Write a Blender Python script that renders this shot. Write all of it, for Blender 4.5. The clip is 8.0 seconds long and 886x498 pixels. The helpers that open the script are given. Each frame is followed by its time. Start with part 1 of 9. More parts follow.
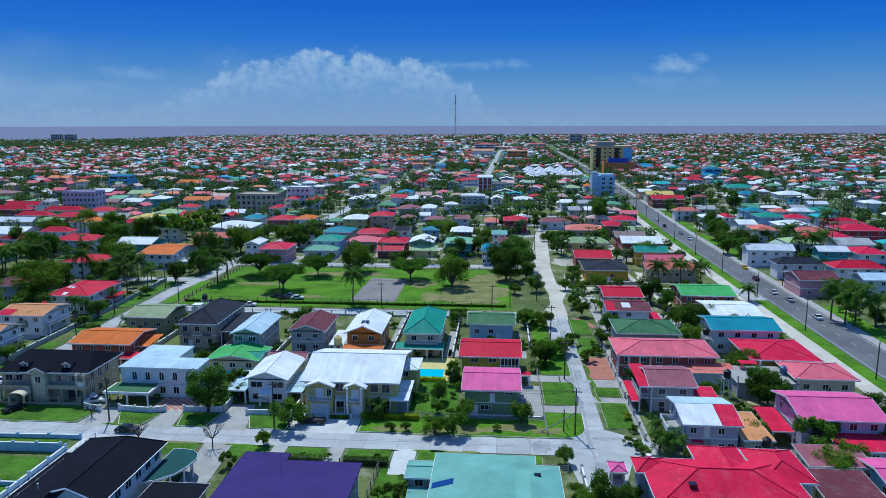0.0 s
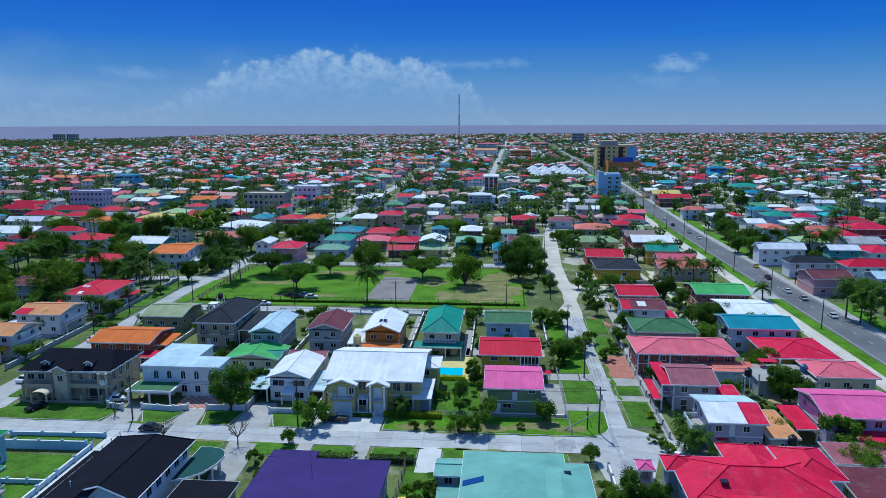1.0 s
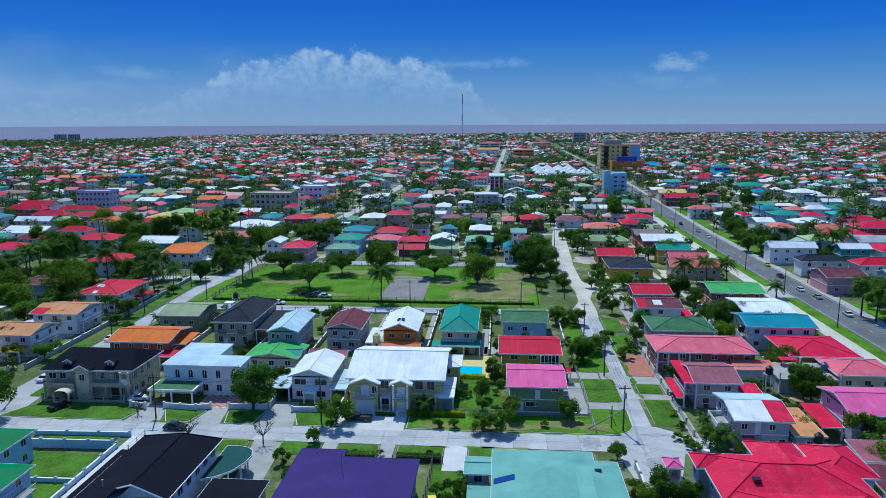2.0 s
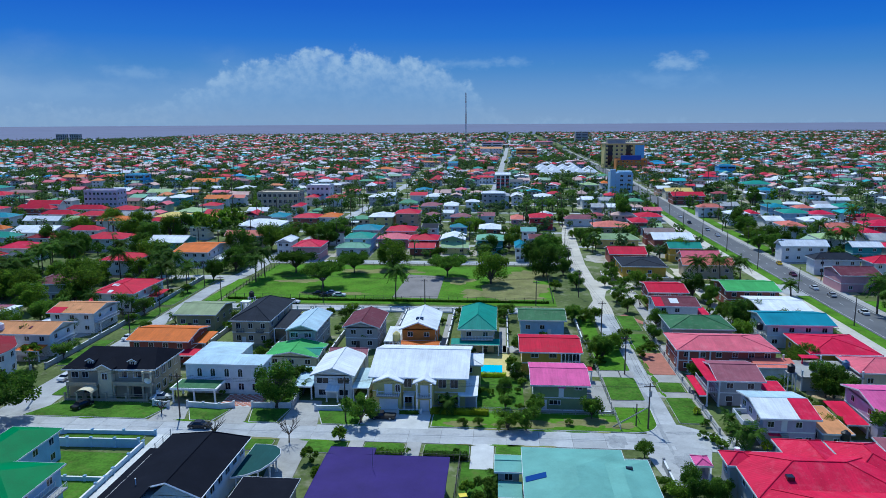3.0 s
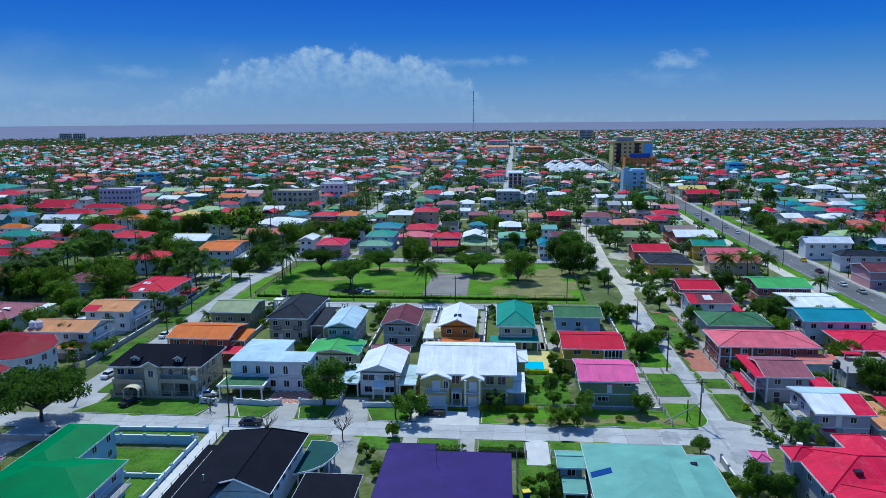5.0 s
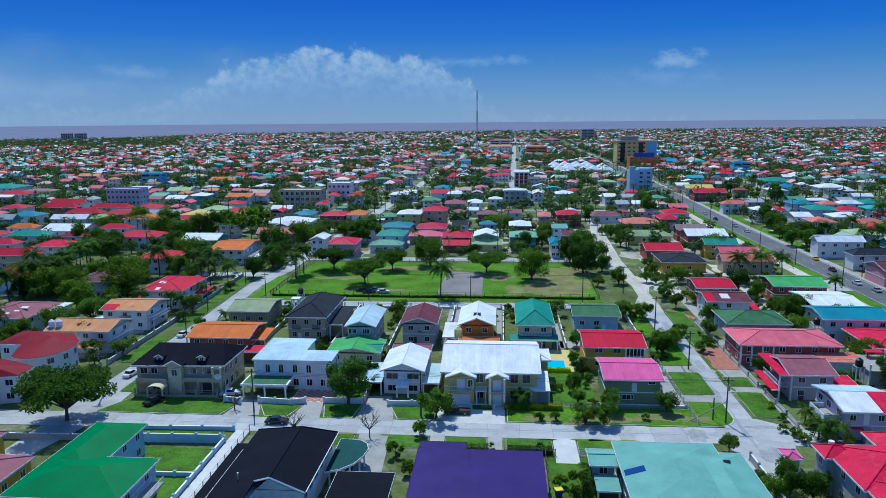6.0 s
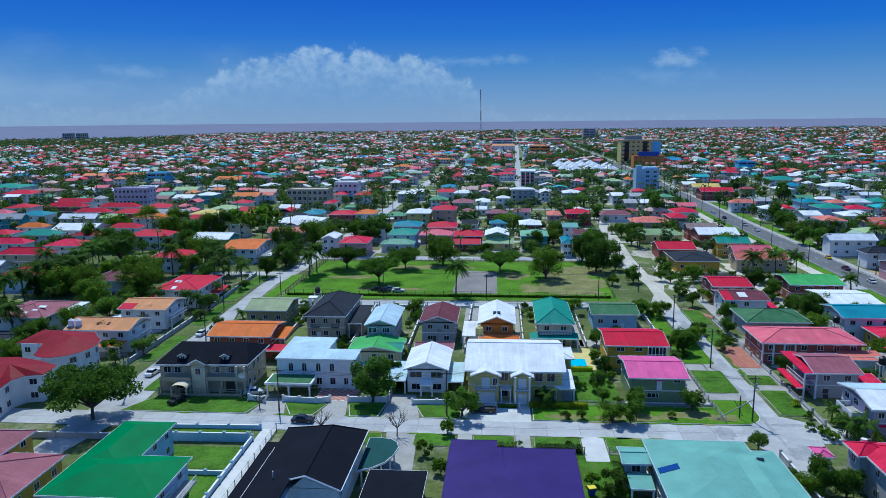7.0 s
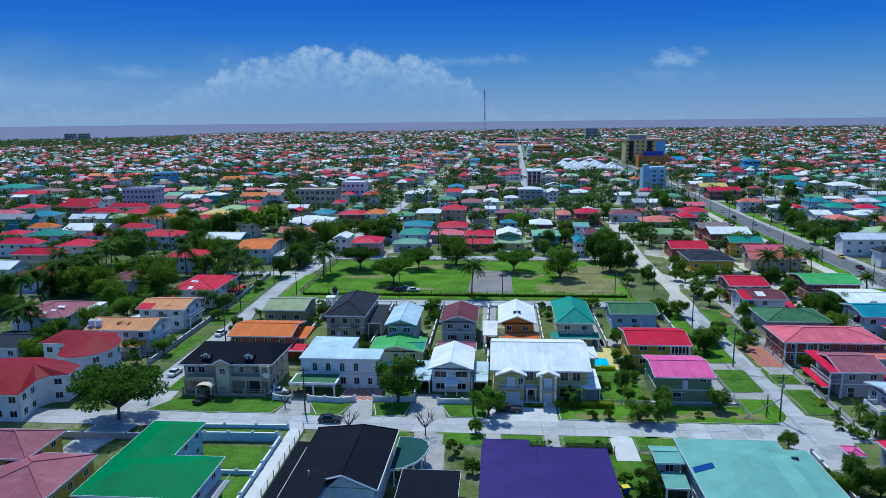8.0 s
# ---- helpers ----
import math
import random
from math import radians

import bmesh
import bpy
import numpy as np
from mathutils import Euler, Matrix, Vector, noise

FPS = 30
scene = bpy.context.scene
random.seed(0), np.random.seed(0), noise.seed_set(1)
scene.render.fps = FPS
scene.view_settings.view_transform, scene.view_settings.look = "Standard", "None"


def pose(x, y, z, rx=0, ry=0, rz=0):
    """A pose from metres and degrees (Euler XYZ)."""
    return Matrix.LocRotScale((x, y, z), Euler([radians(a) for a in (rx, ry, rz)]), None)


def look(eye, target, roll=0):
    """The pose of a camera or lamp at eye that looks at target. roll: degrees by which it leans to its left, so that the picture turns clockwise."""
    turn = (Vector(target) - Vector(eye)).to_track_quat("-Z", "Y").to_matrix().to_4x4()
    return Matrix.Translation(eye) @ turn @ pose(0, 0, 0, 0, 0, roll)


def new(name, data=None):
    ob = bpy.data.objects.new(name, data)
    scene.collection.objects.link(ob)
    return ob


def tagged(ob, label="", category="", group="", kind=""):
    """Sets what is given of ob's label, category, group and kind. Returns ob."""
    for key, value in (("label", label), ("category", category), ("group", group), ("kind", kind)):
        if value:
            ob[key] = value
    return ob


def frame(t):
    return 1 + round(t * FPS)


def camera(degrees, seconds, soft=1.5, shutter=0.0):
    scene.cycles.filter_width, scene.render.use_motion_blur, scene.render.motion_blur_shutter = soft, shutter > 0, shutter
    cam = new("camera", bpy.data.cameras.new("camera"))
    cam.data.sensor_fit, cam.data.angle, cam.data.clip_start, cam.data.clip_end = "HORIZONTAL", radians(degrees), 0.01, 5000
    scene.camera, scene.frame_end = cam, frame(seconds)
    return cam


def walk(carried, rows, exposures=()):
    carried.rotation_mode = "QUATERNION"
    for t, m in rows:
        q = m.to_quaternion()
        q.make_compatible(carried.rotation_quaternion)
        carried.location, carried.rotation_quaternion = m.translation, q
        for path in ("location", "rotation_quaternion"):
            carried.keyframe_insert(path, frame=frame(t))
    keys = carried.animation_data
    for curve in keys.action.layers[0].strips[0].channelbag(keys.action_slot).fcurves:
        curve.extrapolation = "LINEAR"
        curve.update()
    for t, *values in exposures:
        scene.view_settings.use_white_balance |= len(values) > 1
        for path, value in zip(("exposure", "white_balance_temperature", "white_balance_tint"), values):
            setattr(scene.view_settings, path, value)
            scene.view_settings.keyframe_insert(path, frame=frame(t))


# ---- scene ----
cam = camera(64.2, 8.0, soft=0.7)
METRES, EYE, TILT, LEAN, TURN = 38.0, 58.0, -10.27, 0.10, 4.6
ROWS = [
    (0.0, 0.0, 0.0, 0.0, 0.0, 0.0, -0.0),
    (0.5, -0.0577, -0.002, -0.0024, 0.01, -0.01, 0.02),
    (1.0, -0.1163, -0.0034, -0.0053, 0.03, -0.04, 0.04),
    (1.5, -0.1756, -0.0042, -0.0081, 0.03, -0.05, 0.08),
    (3.0, -0.3567, -0.0054, -0.0147, 0.04, -0.12, 0.21),
    (3.5, -0.4189, -0.0054, -0.0165, 0.05, -0.15, 0.25),
    (4.0, -0.4809, -0.0055, -0.0199, 0.06, -0.16, 0.29),
    (4.5, -0.5435, -0.0053, -0.0228, 0.07, -0.19, 0.31),
    (6.0, -0.7357, -0.0057, -0.0297, 0.07, -0.25, 0.39),
    (6.5, -0.8016, -0.0047, -0.033, 0.06, -0.26, 0.43),
    (7.0, -0.8668, -0.0039, -0.0342, 0.06, -0.29, 0.45),
    (7.5, -0.9327, -0.0033, -0.0349, 0.08, -0.3, 0.49),
    (8.0, -0.9992, -0.0018, -0.0354, 0.08, -0.3, 0.52),
]
walk(cam, [(t, pose(0, 0, EYE, TILT, LEAN, TURN) @ pose(METRES * x, METRES * y, METRES * z, 90 + pitch, roll, yaw)) for t, x, y, z, yaw, pitch, roll in ROWS],
     exposures=[(0.0, -0.19, 5650, -1), (8.0, -0.19, 5650, -1)])

# ---------------------------------------------------------------- sky and sun
SUN_ELEV, SUN_AZ = 56.0, 340.0          # degrees; azimuth clockwise from +y
world = bpy.data.worlds.new("sky")
scene.world = world
world.use_nodes = True
wn, wl = world.node_tree.nodes, world.node_tree.links
wn.clear()


def wnode(kind, **kw):
    n = wn.new(kind)
    for k, v in kw.items():
        setattr(n, k, v)
    return n


def ramp(n, stops):
    r = n.color_ramp
    while len(r.elements) > 1:
        r.elements.remove(r.elements[-1])
    r.elements[0].position, r.elements[0].color = stops[0][0], (*stops[0][1], 1)
    for p, c in stops[1:]:
        e = r.elements.new(p)
        e.color = (*c, 1)


sky = wnode("ShaderNodeTexSky", sky_type="NISHITA", sun_disc=False)
sky.sun_elevation, sky.sun_rotation = radians(SUN_ELEV), radians(SUN_AZ)
tc = wnode("ShaderNodeTexCoord")
sep = wnode("ShaderNodeSeparateXYZ")
wl.new(tc.outputs["Generated"], sep.inputs[0])
# clear tropical blue, pale toward the horizon
grad = wnode("ShaderNodeValToRGB")
ramp(grad, [(0.0, (0.31, 0.45, 0.70)), (0.03, (0.205, 0.39, 0.72)), (0.07, (0.08, 0.28, 0.70)), (0.11, (0.014, 0.185, 0.74)),
            (0.15, (0.0, 0.125, 0.70)), (0.20, (0.0, 0.095, 0.64)), (0.32, (0.07, 0.22, 0.67)), (1.0, (0.15, 0.29, 0.68))])
wl.new(sep.outputs["Z"], grad.inputs["Fac"])
dim = wnode("ShaderNodeVectorMath", operation="SCALE")
dim.inputs["Scale"].default_value = 0.08
wl.new(sky.outputs[0], dim.inputs[0])
blend = wnode("ShaderNodeMix", data_type="RGBA")
blend.inputs["Factor"].default_value = 0.92
wl.new(dim.outputs[0], blend.inputs["A"])
wl.new(grad.outputs[0], blend.inputs["B"])


def cloud_bank(az, el, half_az, half_el, scale, soft, seed, flat=1.0):
    """A soft mask for a bank of cumulus round a direction: azimuth and elevation in radians."""
    azn = wnode("ShaderNodeMath", operation="ARCTAN2")
    wl.new(sep.outputs["X"], azn.inputs[0]), wl.new(sep.outputs["Y"], azn.inputs[1])
    dx = wnode("ShaderNodeMath", operation="MULTIPLY_ADD")
    dx.inputs[1].default_value, dx.inputs[2].default_value = 1 / half_az, -az / half_az
    wl.new(azn.outputs[0], dx.inputs[0])
    dz = wnode("ShaderNodeMath", operation="MULTIPLY_ADD")
    dz.inputs[1].default_value, dz.inputs[2].default_value = 1 / half_el, -el / half_el
    wl.new(sep.outputs["Z"], dz.inputs[0])
    xy = wnode("ShaderNodeCombineXYZ")
    wl.new(dx.outputs[0], xy.inputs[0]), wl.new(dz.outputs[0], xy.inputs[1])
    ln = wnode("ShaderNodeVectorMath", operation="LENGTH")
    wl.new(xy.outputs[0], ln.inputs[0])
    mp = wnode("ShaderNodeMapping")
    mp.inputs["Location"].default_value = (seed, seed * 0.7, 0)
    mp.inputs["Scale"].default_value = (scale, scale, scale * 1.7)
    wl.new(tc.outputs["Generated"], mp.inputs[0])
    nz = wnode("ShaderNodeTexNoise")
    nz.inputs["Scale"].default_value, nz.inputs["Detail"].default_value, nz.inputs["Roughness"].default_value = 1.0, 9, 0.6
    wl.new(mp.outputs[0], nz.inputs["Vector"])
    a = wnode("ShaderNodeMath", operation="MULTIPLY_ADD")          # noise - radius
    a.inputs[1].default_value = 2.6
    wl.new(nz.outputs["Fac"], a.inputs[0])
    neg = wnode("ShaderNodeMath", operation="MULTIPLY_ADD")
    neg.inputs[1].default_value, neg.inputs[2].default_value = -1.0, -0.55
    wl.new(ln.outputs["Value"], neg.inputs[0])
    wl.new(neg.outputs[0], a.inputs[2])
    m = wnode("ShaderNodeMapRange", interpolation_type="SMOOTHSTEP")
    m.inputs["From Min"].default_value, m.inputs["From Max"].default_value = -0.25, soft
    m.inputs["To Max"].default_value = flat
    wl.new(a.outputs[0], m.inputs["Value"])
    return m.outputs[0], nz.outputs["Fac"]


colour = blend.outputs["Result"]
AZ0 = -radians(TURN)


def add_bank(px, py, hw, hh, scale, soft, seed, opacity, col):
    """px, py: direction as right and up offsets per metre ahead of the first view."""
    global colour
    mask, _ = cloud_bank(AZ0 + math.atan(px), py, hw, hh, scale, soft, seed, opacity)
    mx = wnode("ShaderNodeMix", data_type="RGBA")
    wl.new(mask, mx.inputs["Factor"])
    wl.new(colour, mx.inputs["A"])
    mx.inputs["B"].default_value = (*col, 1)
    colour = mx.outputs["Result"]


def cumulus_wall(stops, u0, u1, top_scale):
    """A tall bank of heaped cloud: its top outline as (place along u0..u1, height) stops, billowing edge, thinning downwards into haze."""
    global colour
    azn, u = wnode("ShaderNodeMath", operation="ARCTAN2"), wnode("ShaderNodeMapRange")
    wl.new(sep.outputs["X"], azn.inputs[0]), wl.new(sep.outputs["Y"], azn.inputs[1])
    u.inputs["From Min"].default_value, u.inputs["From Max"].default_value = AZ0 + math.atan(u0), AZ0 + math.atan(u1)
    wl.new(azn.outputs[0], u.inputs["Value"])
    outline = wnode("ShaderNodeValToRGB")
    outline.color_ramp.interpolation = "EASE"
    ramp(outline, [((p - u0) / (u1 - u0), (h / top_scale,) * 3) for p, h in stops])
    wl.new(u.outputs[0], outline.inputs["Fac"])
    heaps = []
    for scale, detail, seed in ((38, 8, 4.2), (95, 6, 1.7)):
        mp, nz = wnode("ShaderNodeMapping"), wnode("ShaderNodeTexNoise")
        mp.inputs["Location"].default_value, mp.inputs["Scale"].default_value = (seed, seed * 0.6, seed * 1.3), (scale, scale, scale * 1.15)
        nz.inputs["Scale"].default_value, nz.inputs["Detail"].default_value, nz.inputs["Roughness"].default_value = 1.0, detail, 0.58
        wl.new(tc.outputs["Generated"], mp.inputs[0]), wl.new(mp.outputs[0], nz.inputs["Vector"])
        heaps.append(nz.outputs["Fac"])
    top = wnode("ShaderNodeMath", operation="MULTIPLY_ADD")
    top.inputs[1].default_value = top_scale
    wl.new(outline.outputs["Color"], top.inputs[0])
    lift = wnode("ShaderNodeMath", operation="MULTIPLY_ADD")
    lift.inputs[1].default_value, lift.inputs[2].default_value = 0.055, -0.0275
    wl.new(heaps[0], lift.inputs[0]), wl.new(lift.outputs[0], top.inputs[2])
    fine = wnode("ShaderNodeMath", operation="MULTIPLY_ADD")
    fine.inputs[1].default_value = 0.016
    wl.new(heaps[1], fine.inputs[0]), wl.new(top.outputs[0], fine.inputs[2])
    depth = wnode("ShaderNodeMath", operation="SUBTRACT")           # how far below the top
    wl.new(fine.outputs[0], depth.inputs[0]), wl.new(sep.outputs["Z"], depth.inputs[1])

    def band(source, lo, hi, to_lo, to_hi):
        m = wnode("ShaderNodeMapRange", interpolation_type="SMOOTHSTEP")
        for key, v in (("From Min", lo), ("From Max", hi), ("To Min", to_lo), ("To Max", to_hi)):
            m.inputs[key].default_value = v
        wl.new(source, m.inputs["Value"])
        return m.outputs[0]

    def times(a, b):
        m = wnode("ShaderNodeMath", operation="MULTIPLY")
        wl.new(a, m.inputs[0]), wl.new(b, m.inputs[1])
        return m.outputs[0]

    body = times(band(depth.outputs[0], 0.006, 0.020, 0.0, 1.0), band(sep.outputs["Z"], 0.010, 0.080, 0.20, 0.82))
    body = times(body, band(heaps[0], 0.30, 0.62, 0.45, 1.0))
    bright = times(band(heaps[1], 0.30, 0.70, 0.20, 1.0), band(depth.outputs[0], 0.010, 0.095, 1.0, 0.30))
    tone, mx = wnode("ShaderNodeMix", data_type="RGBA"), wnode("ShaderNodeMix", data_type="RGBA")
    tone.inputs["A"].default_value, tone.inputs["B"].default_value = (0.27, 0.44, 0.74, 1), (0.56, 0.70, 0.90, 1)
    wl.new(bright, tone.inputs["Factor"]), wl.new(body, mx.inputs["Factor"])
    wl.new(colour, mx.inputs["A"]), wl.new(tone.outputs["Result"], mx.inputs["B"])
    colour = mx.outputs["Result"]


add_bank(-0.55, 0.035, 0.40, 0.060, 6, 1.3, 27.0, 0.42, (0.40, 0.54, 0.80))
cumulus_wall([(-0.42, 0.020), (-0.345, 0.045), (-0.305, 0.074), (-0.255, 0.086), (-0.215, 0.092), (-0.19, 0.099), (-0.165, 0.095), (-0.145, 0.086), (-0.107, 0.091), (-0.07, 0.086),
              (-0.03, 0.081), (0.0, 0.072), (0.03, 0.050), (0.06, 0.020), (0.10, 0.0)], -0.45, 0.15, 0.12)
add_bank(0.045, 0.076, 0.11, 0.009, 40, 0.9, 1.9, 0.55, (0.34, 0.52, 0.82))
add_bank(0.330, 0.072, 0.040, 0.014, 44, 0.8, 5.2, 0.65, (0.42, 0.58, 0.84))
add_bank(0.31, 0.052, 0.09, 0.016, 36, 1.0, 9.4, 0.35, (0.32, 0.50, 0.80))
add_bank(-0.42, 0.060, 0.06, 0.014, 36, 1.0, 12.4, 0.45, (0.36, 0.53, 0.81))
add_bank(-0.55, 0.040, 0.16, 0.018, 30, 1.0, 15.4, 0.35, (0.36, 0.52, 0.78))
bg = wnode("ShaderNodeBackground")
bg.inputs["Strength"].default_value = 0.89
wl.new(colour, bg.inputs["Color"])
wout = wnode("ShaderNodeOutputWorld")
wl.new(bg.outputs[0], wout.inputs[0])

sun = new("sun", bpy.data.lights.new("sun", "SUN"))
sun.data.energy, sun.data.angle, sun.data.color = 4.1, radians(0.6), (1.0, 0.96, 0.9)
_az, _el = radians(SUN_AZ), radians(SUN_ELEV)
sun.matrix_world = look((300 * math.sin(_az) * math.cos(_el), 300 * math.cos(_az) * math.cos(_el), 300 * math.sin(_el)), (0, 0, 0))

# ---------------------------------------------------------------- materials
MATS = {}


def paint(name, rgb, rough=0.6, metal=0.0, var=0.12, scale=0.35, fine=6.0, bump=0.15, spread=0.0, dirt=None, dirt_amt=0.0, ribs=0.0, spec=0.5, grain=0.35):
    """A weathered surface: broad stains, fine grain, relief; ribs: sheet-metal pitch in metres; spread: change from piece to piece."""
    if name in MATS:
        return MATS[name]
    m = bpy.data.materials.new(name)
    m.use_nodes = True
    n, l = m.node_tree.nodes, m.node_tree.links
    b = n["Principled BSDF"]
    b.inputs["Roughness"].default_value, b.inputs["Metallic"].default_value = rough, metal
    b.inputs["Specular IOR Level"].default_value = spec
    t = n.new("ShaderNodeTexCoord")
    info = n.new("ShaderNodeObjectInfo")
    off = n.new("ShaderNodeVectorMath")
    off.operation = "MULTIPLY_ADD"
    off.inputs[1].default_value = (1, 1, 1)
    l.new(t.outputs["Object"], off.inputs[0])
    sh = n.new("ShaderNodeMath")
    sh.operation, sh.inputs[1].default_value = "MULTIPLY", 70.0
    l.new(info.outputs["Random"], sh.inputs[0])
    l.new(sh.outputs[0], off.inputs[2])
    big = n.new("ShaderNodeTexNoise")
    big.inputs["Scale"].default_value, big.inputs["Detail"].default_value, big.inputs["Roughness"].default_value = scale, 5, 0.62
    l.new(off.outputs[0], big.inputs["Vector"])
    small = n.new("ShaderNodeTexNoise")
    small.inputs["Scale"].default_value, small.inputs["Detail"].default_value = fine, 3
    l.new(off.outputs[0], small.inputs["Vector"])
    mixv = n.new("ShaderNodeMath")
    mixv.operation = "MULTIPLY_ADD"
    mixv.inputs[1].default_value = grain
    l.new(small.outputs["Fac"], mixv.inputs[0])
    l.new(big.outputs["Fac"], mixv.inputs[2])
    val = n.new("ShaderNodeMapRange")
    val.inputs["From Min"].default_value, val.inputs["From Max"].default_value = 0.4, 0.95
    val.inputs["To Min"].default_value, val.inputs["To Max"].default_value = 1 - var * 1.6, 1 + var
    l.new(mixv.outputs[0], val.inputs["Value"])
    shade = val.outputs[0]
    if ribs:
        # ribs run down each slope: across x on slopes that face y, across y on the others
        g = n.new("ShaderNodeVectorTransform")
        g.vector_type, g.convert_from, g.convert_to = "NORMAL", "WORLD", "OBJECT"
        geo = n.new("ShaderNodeNewGeometry")
        l.new(geo.outputs["True Normal"], g.inputs[0])
        ns, ps = n.new("ShaderNodeSeparateXYZ"), n.new("ShaderNodeSeparateXYZ")
        l.new(g.outputs[0], ns.inputs[0]), l.new(t.outputs["Object"], ps.inputs[0])
        ax, ay = n.new("ShaderNodeMath"), n.new("ShaderNodeMath")
        ax.operation = ay.operation = "ABSOLUTE"
        l.new(ns.outputs["X"], ax.inputs[0]), l.new(ns.outputs["Y"], ay.inputs[0])
        gt = n.new("ShaderNodeMath")
        gt.operation = "GREATER_THAN"
        l.new(ax.outputs[0], gt.inputs[0]), l.new(ay.outputs[0], gt.inputs[1])
        pick = n.new("ShaderNodeMix")
        l.new(gt.outputs[0], pick.inputs["Factor"])
        l.new(ps.outputs["X"], pick.inputs["A"]), l.new(ps.outputs["Y"], pick.inputs["B"])
        other = n.new("ShaderNodeMix")
        l.new(gt.outputs[0], other.inputs["Factor"])
        l.new(ps.outputs["Y"], other.inputs["A"]), l.new(ps.outputs["X"], other.inputs["B"])
        sheet, tone = n.new("ShaderNodeMath"), n.new("ShaderNodeTexWhiteNoise")      # sheet by sheet, and washed streaks down the slope
        sheet.operation, sheet.inputs[1].default_value = "SNAP", 1.05
        tone.noise_dimensions = "1D"
        l.new(pick.outputs["Result"], sheet.inputs[0]), l.new(sheet.outputs[0], tone.inputs["W"])
        xy, streak = n.new("ShaderNodeCombineXYZ"), n.new("ShaderNodeTexNoise")
        streak.inputs["Scale"].default_value, streak.inputs["Detail"].default_value = 1.0, 5
        along, across = n.new("ShaderNodeMath"), n.new("ShaderNodeMath")
        along.operation = across.operation = "MULTIPLY"
        along.inputs[1].default_value, across.inputs[1].default_value = 0.22, 2.6
        l.new(other.outputs["Result"], along.inputs[0]), l.new(pick.outputs["Result"], across.inputs[0])
        l.new(across.outputs[0], xy.inputs[0]), l.new(along.outputs[0], xy.inputs[1]), l.new(sh.outputs[0], xy.inputs[2])
        l.new(xy.outputs[0], streak.inputs["Vector"])
        sm, tm, both = n.new("ShaderNodeMapRange"), n.new("ShaderNodeMapRange"), n.new("ShaderNodeMath")
        sm.inputs["From Min"].default_value, sm.inputs["From Max"].default_value = 0.3, 0.7
        sm.inputs["To Min"].default_value, sm.inputs["To Max"].default_value = 0.91, 1.07
        tm.inputs["To Min"].default_value, tm.inputs["To Max"].default_value = 0.94, 1.05
        l.new(streak.outputs["Fac"], sm.inputs["Value"]), l.new(tone.outputs["Value"], tm.inputs["Value"])
        both.operation = "MULTIPLY"
        l.new(sm.outputs[0], both.inputs[0]), l.new(tm.outputs[0], both.inputs[1])
        worn = n.new("ShaderNodeMath")
        worn.operation = "MULTIPLY"
        l.new(both.outputs[0], worn.inputs[0]), l.new(val.outputs[0], worn.inputs[1])
        shade = worn.outputs[0]
    hsv = n.new("ShaderNodeHueSaturation")
    hsv.inputs["Color"].default_value = (*rgb, 1)
    if spread:
        sv = n.new("ShaderNodeMath")
        sv.operation = "MULTIPLY_ADD"
        sv.inputs[1].default_value, sv.inputs[2].default_value = spread, 1 - spread / 2
        l.new(info.outputs["Random"], sv.inputs[0])
        mul = n.new("ShaderNodeMath")
        mul.operation = "MULTIPLY"
        l.new(sv.outputs[0], mul.inputs[0]), l.new(shade, mul.inputs[1])
        l.new(mul.outputs[0], hsv.inputs["Value"])
    else:
        l.new(shade, hsv.inputs["Value"])
    col = hsv.outputs[0]
    if dirt:
        dn = n.new("ShaderNodeTexNoise")
        dn.inputs["Scale"].default_value, dn.inputs["Detail"].default_value, dn.inputs["Roughness"].default_value = scale * 2.3, 7, 0.7
        l.new(off.outputs[0], dn.inputs["Vector"])
        dm = n.new("ShaderNodeMapRange")
        dm.inputs["From Min"].default_value, dm.inputs["From Max"].default_value = 0.52, 0.78
        dm.inputs["To Max"].default_value = dirt_amt
        l.new(dn.outputs["Fac"], dm.inputs["Value"])
        mx = n.new("ShaderNodeMix")
        mx.data_type = "RGBA"
        l.new(dm.outputs[0], mx.inputs["Factor"])
        l.new(col, mx.inputs["A"])
        mx.inputs["B"].default_value = (*dirt, 1)
        col = mx.outputs["Result"]
    l.new(col, b.inputs["Base Color"])
    height = small.outputs["Fac"]
    if bump:
        bp = n.new("ShaderNodeBump")
        bp.inputs["Strength"].default_value, bp.inputs["Distance"].default_value = bump, 0.05
        l.new(height, bp.inputs["Height"])
        last = bp
        if ribs:
            fr = n.new("ShaderNodeMath")
            fr.operation, fr.inputs[1].default_value = "PINGPONG", ribs / 2
            l.new(pick.outputs["Result"], fr.inputs[0])
            rb = n.new("ShaderNodeBump")
            rb.inputs["Strength"].default_value, rb.inputs["Distance"].default_value = 0.22, 0.2
            l.new(fr.outputs[0], rb.inputs["Height"])
            l.new(bp.outputs[0], rb.inputs["Normal"])
            last = rb
        l.new(last.outputs[0], b.inputs["Normal"])
    MATS[name] = m
    return m


def roofing(name, rgb, dirt=(0.12, 0.1, 0.09), amt=0.35, var=0.16, rough=0.58, ribs=0.45):
    return paint("roof_" + name, rgb, rough, 0.0, var, 0.22, 5.0, 0.12, 0.0, dirt, amt, ribs, 0.06)


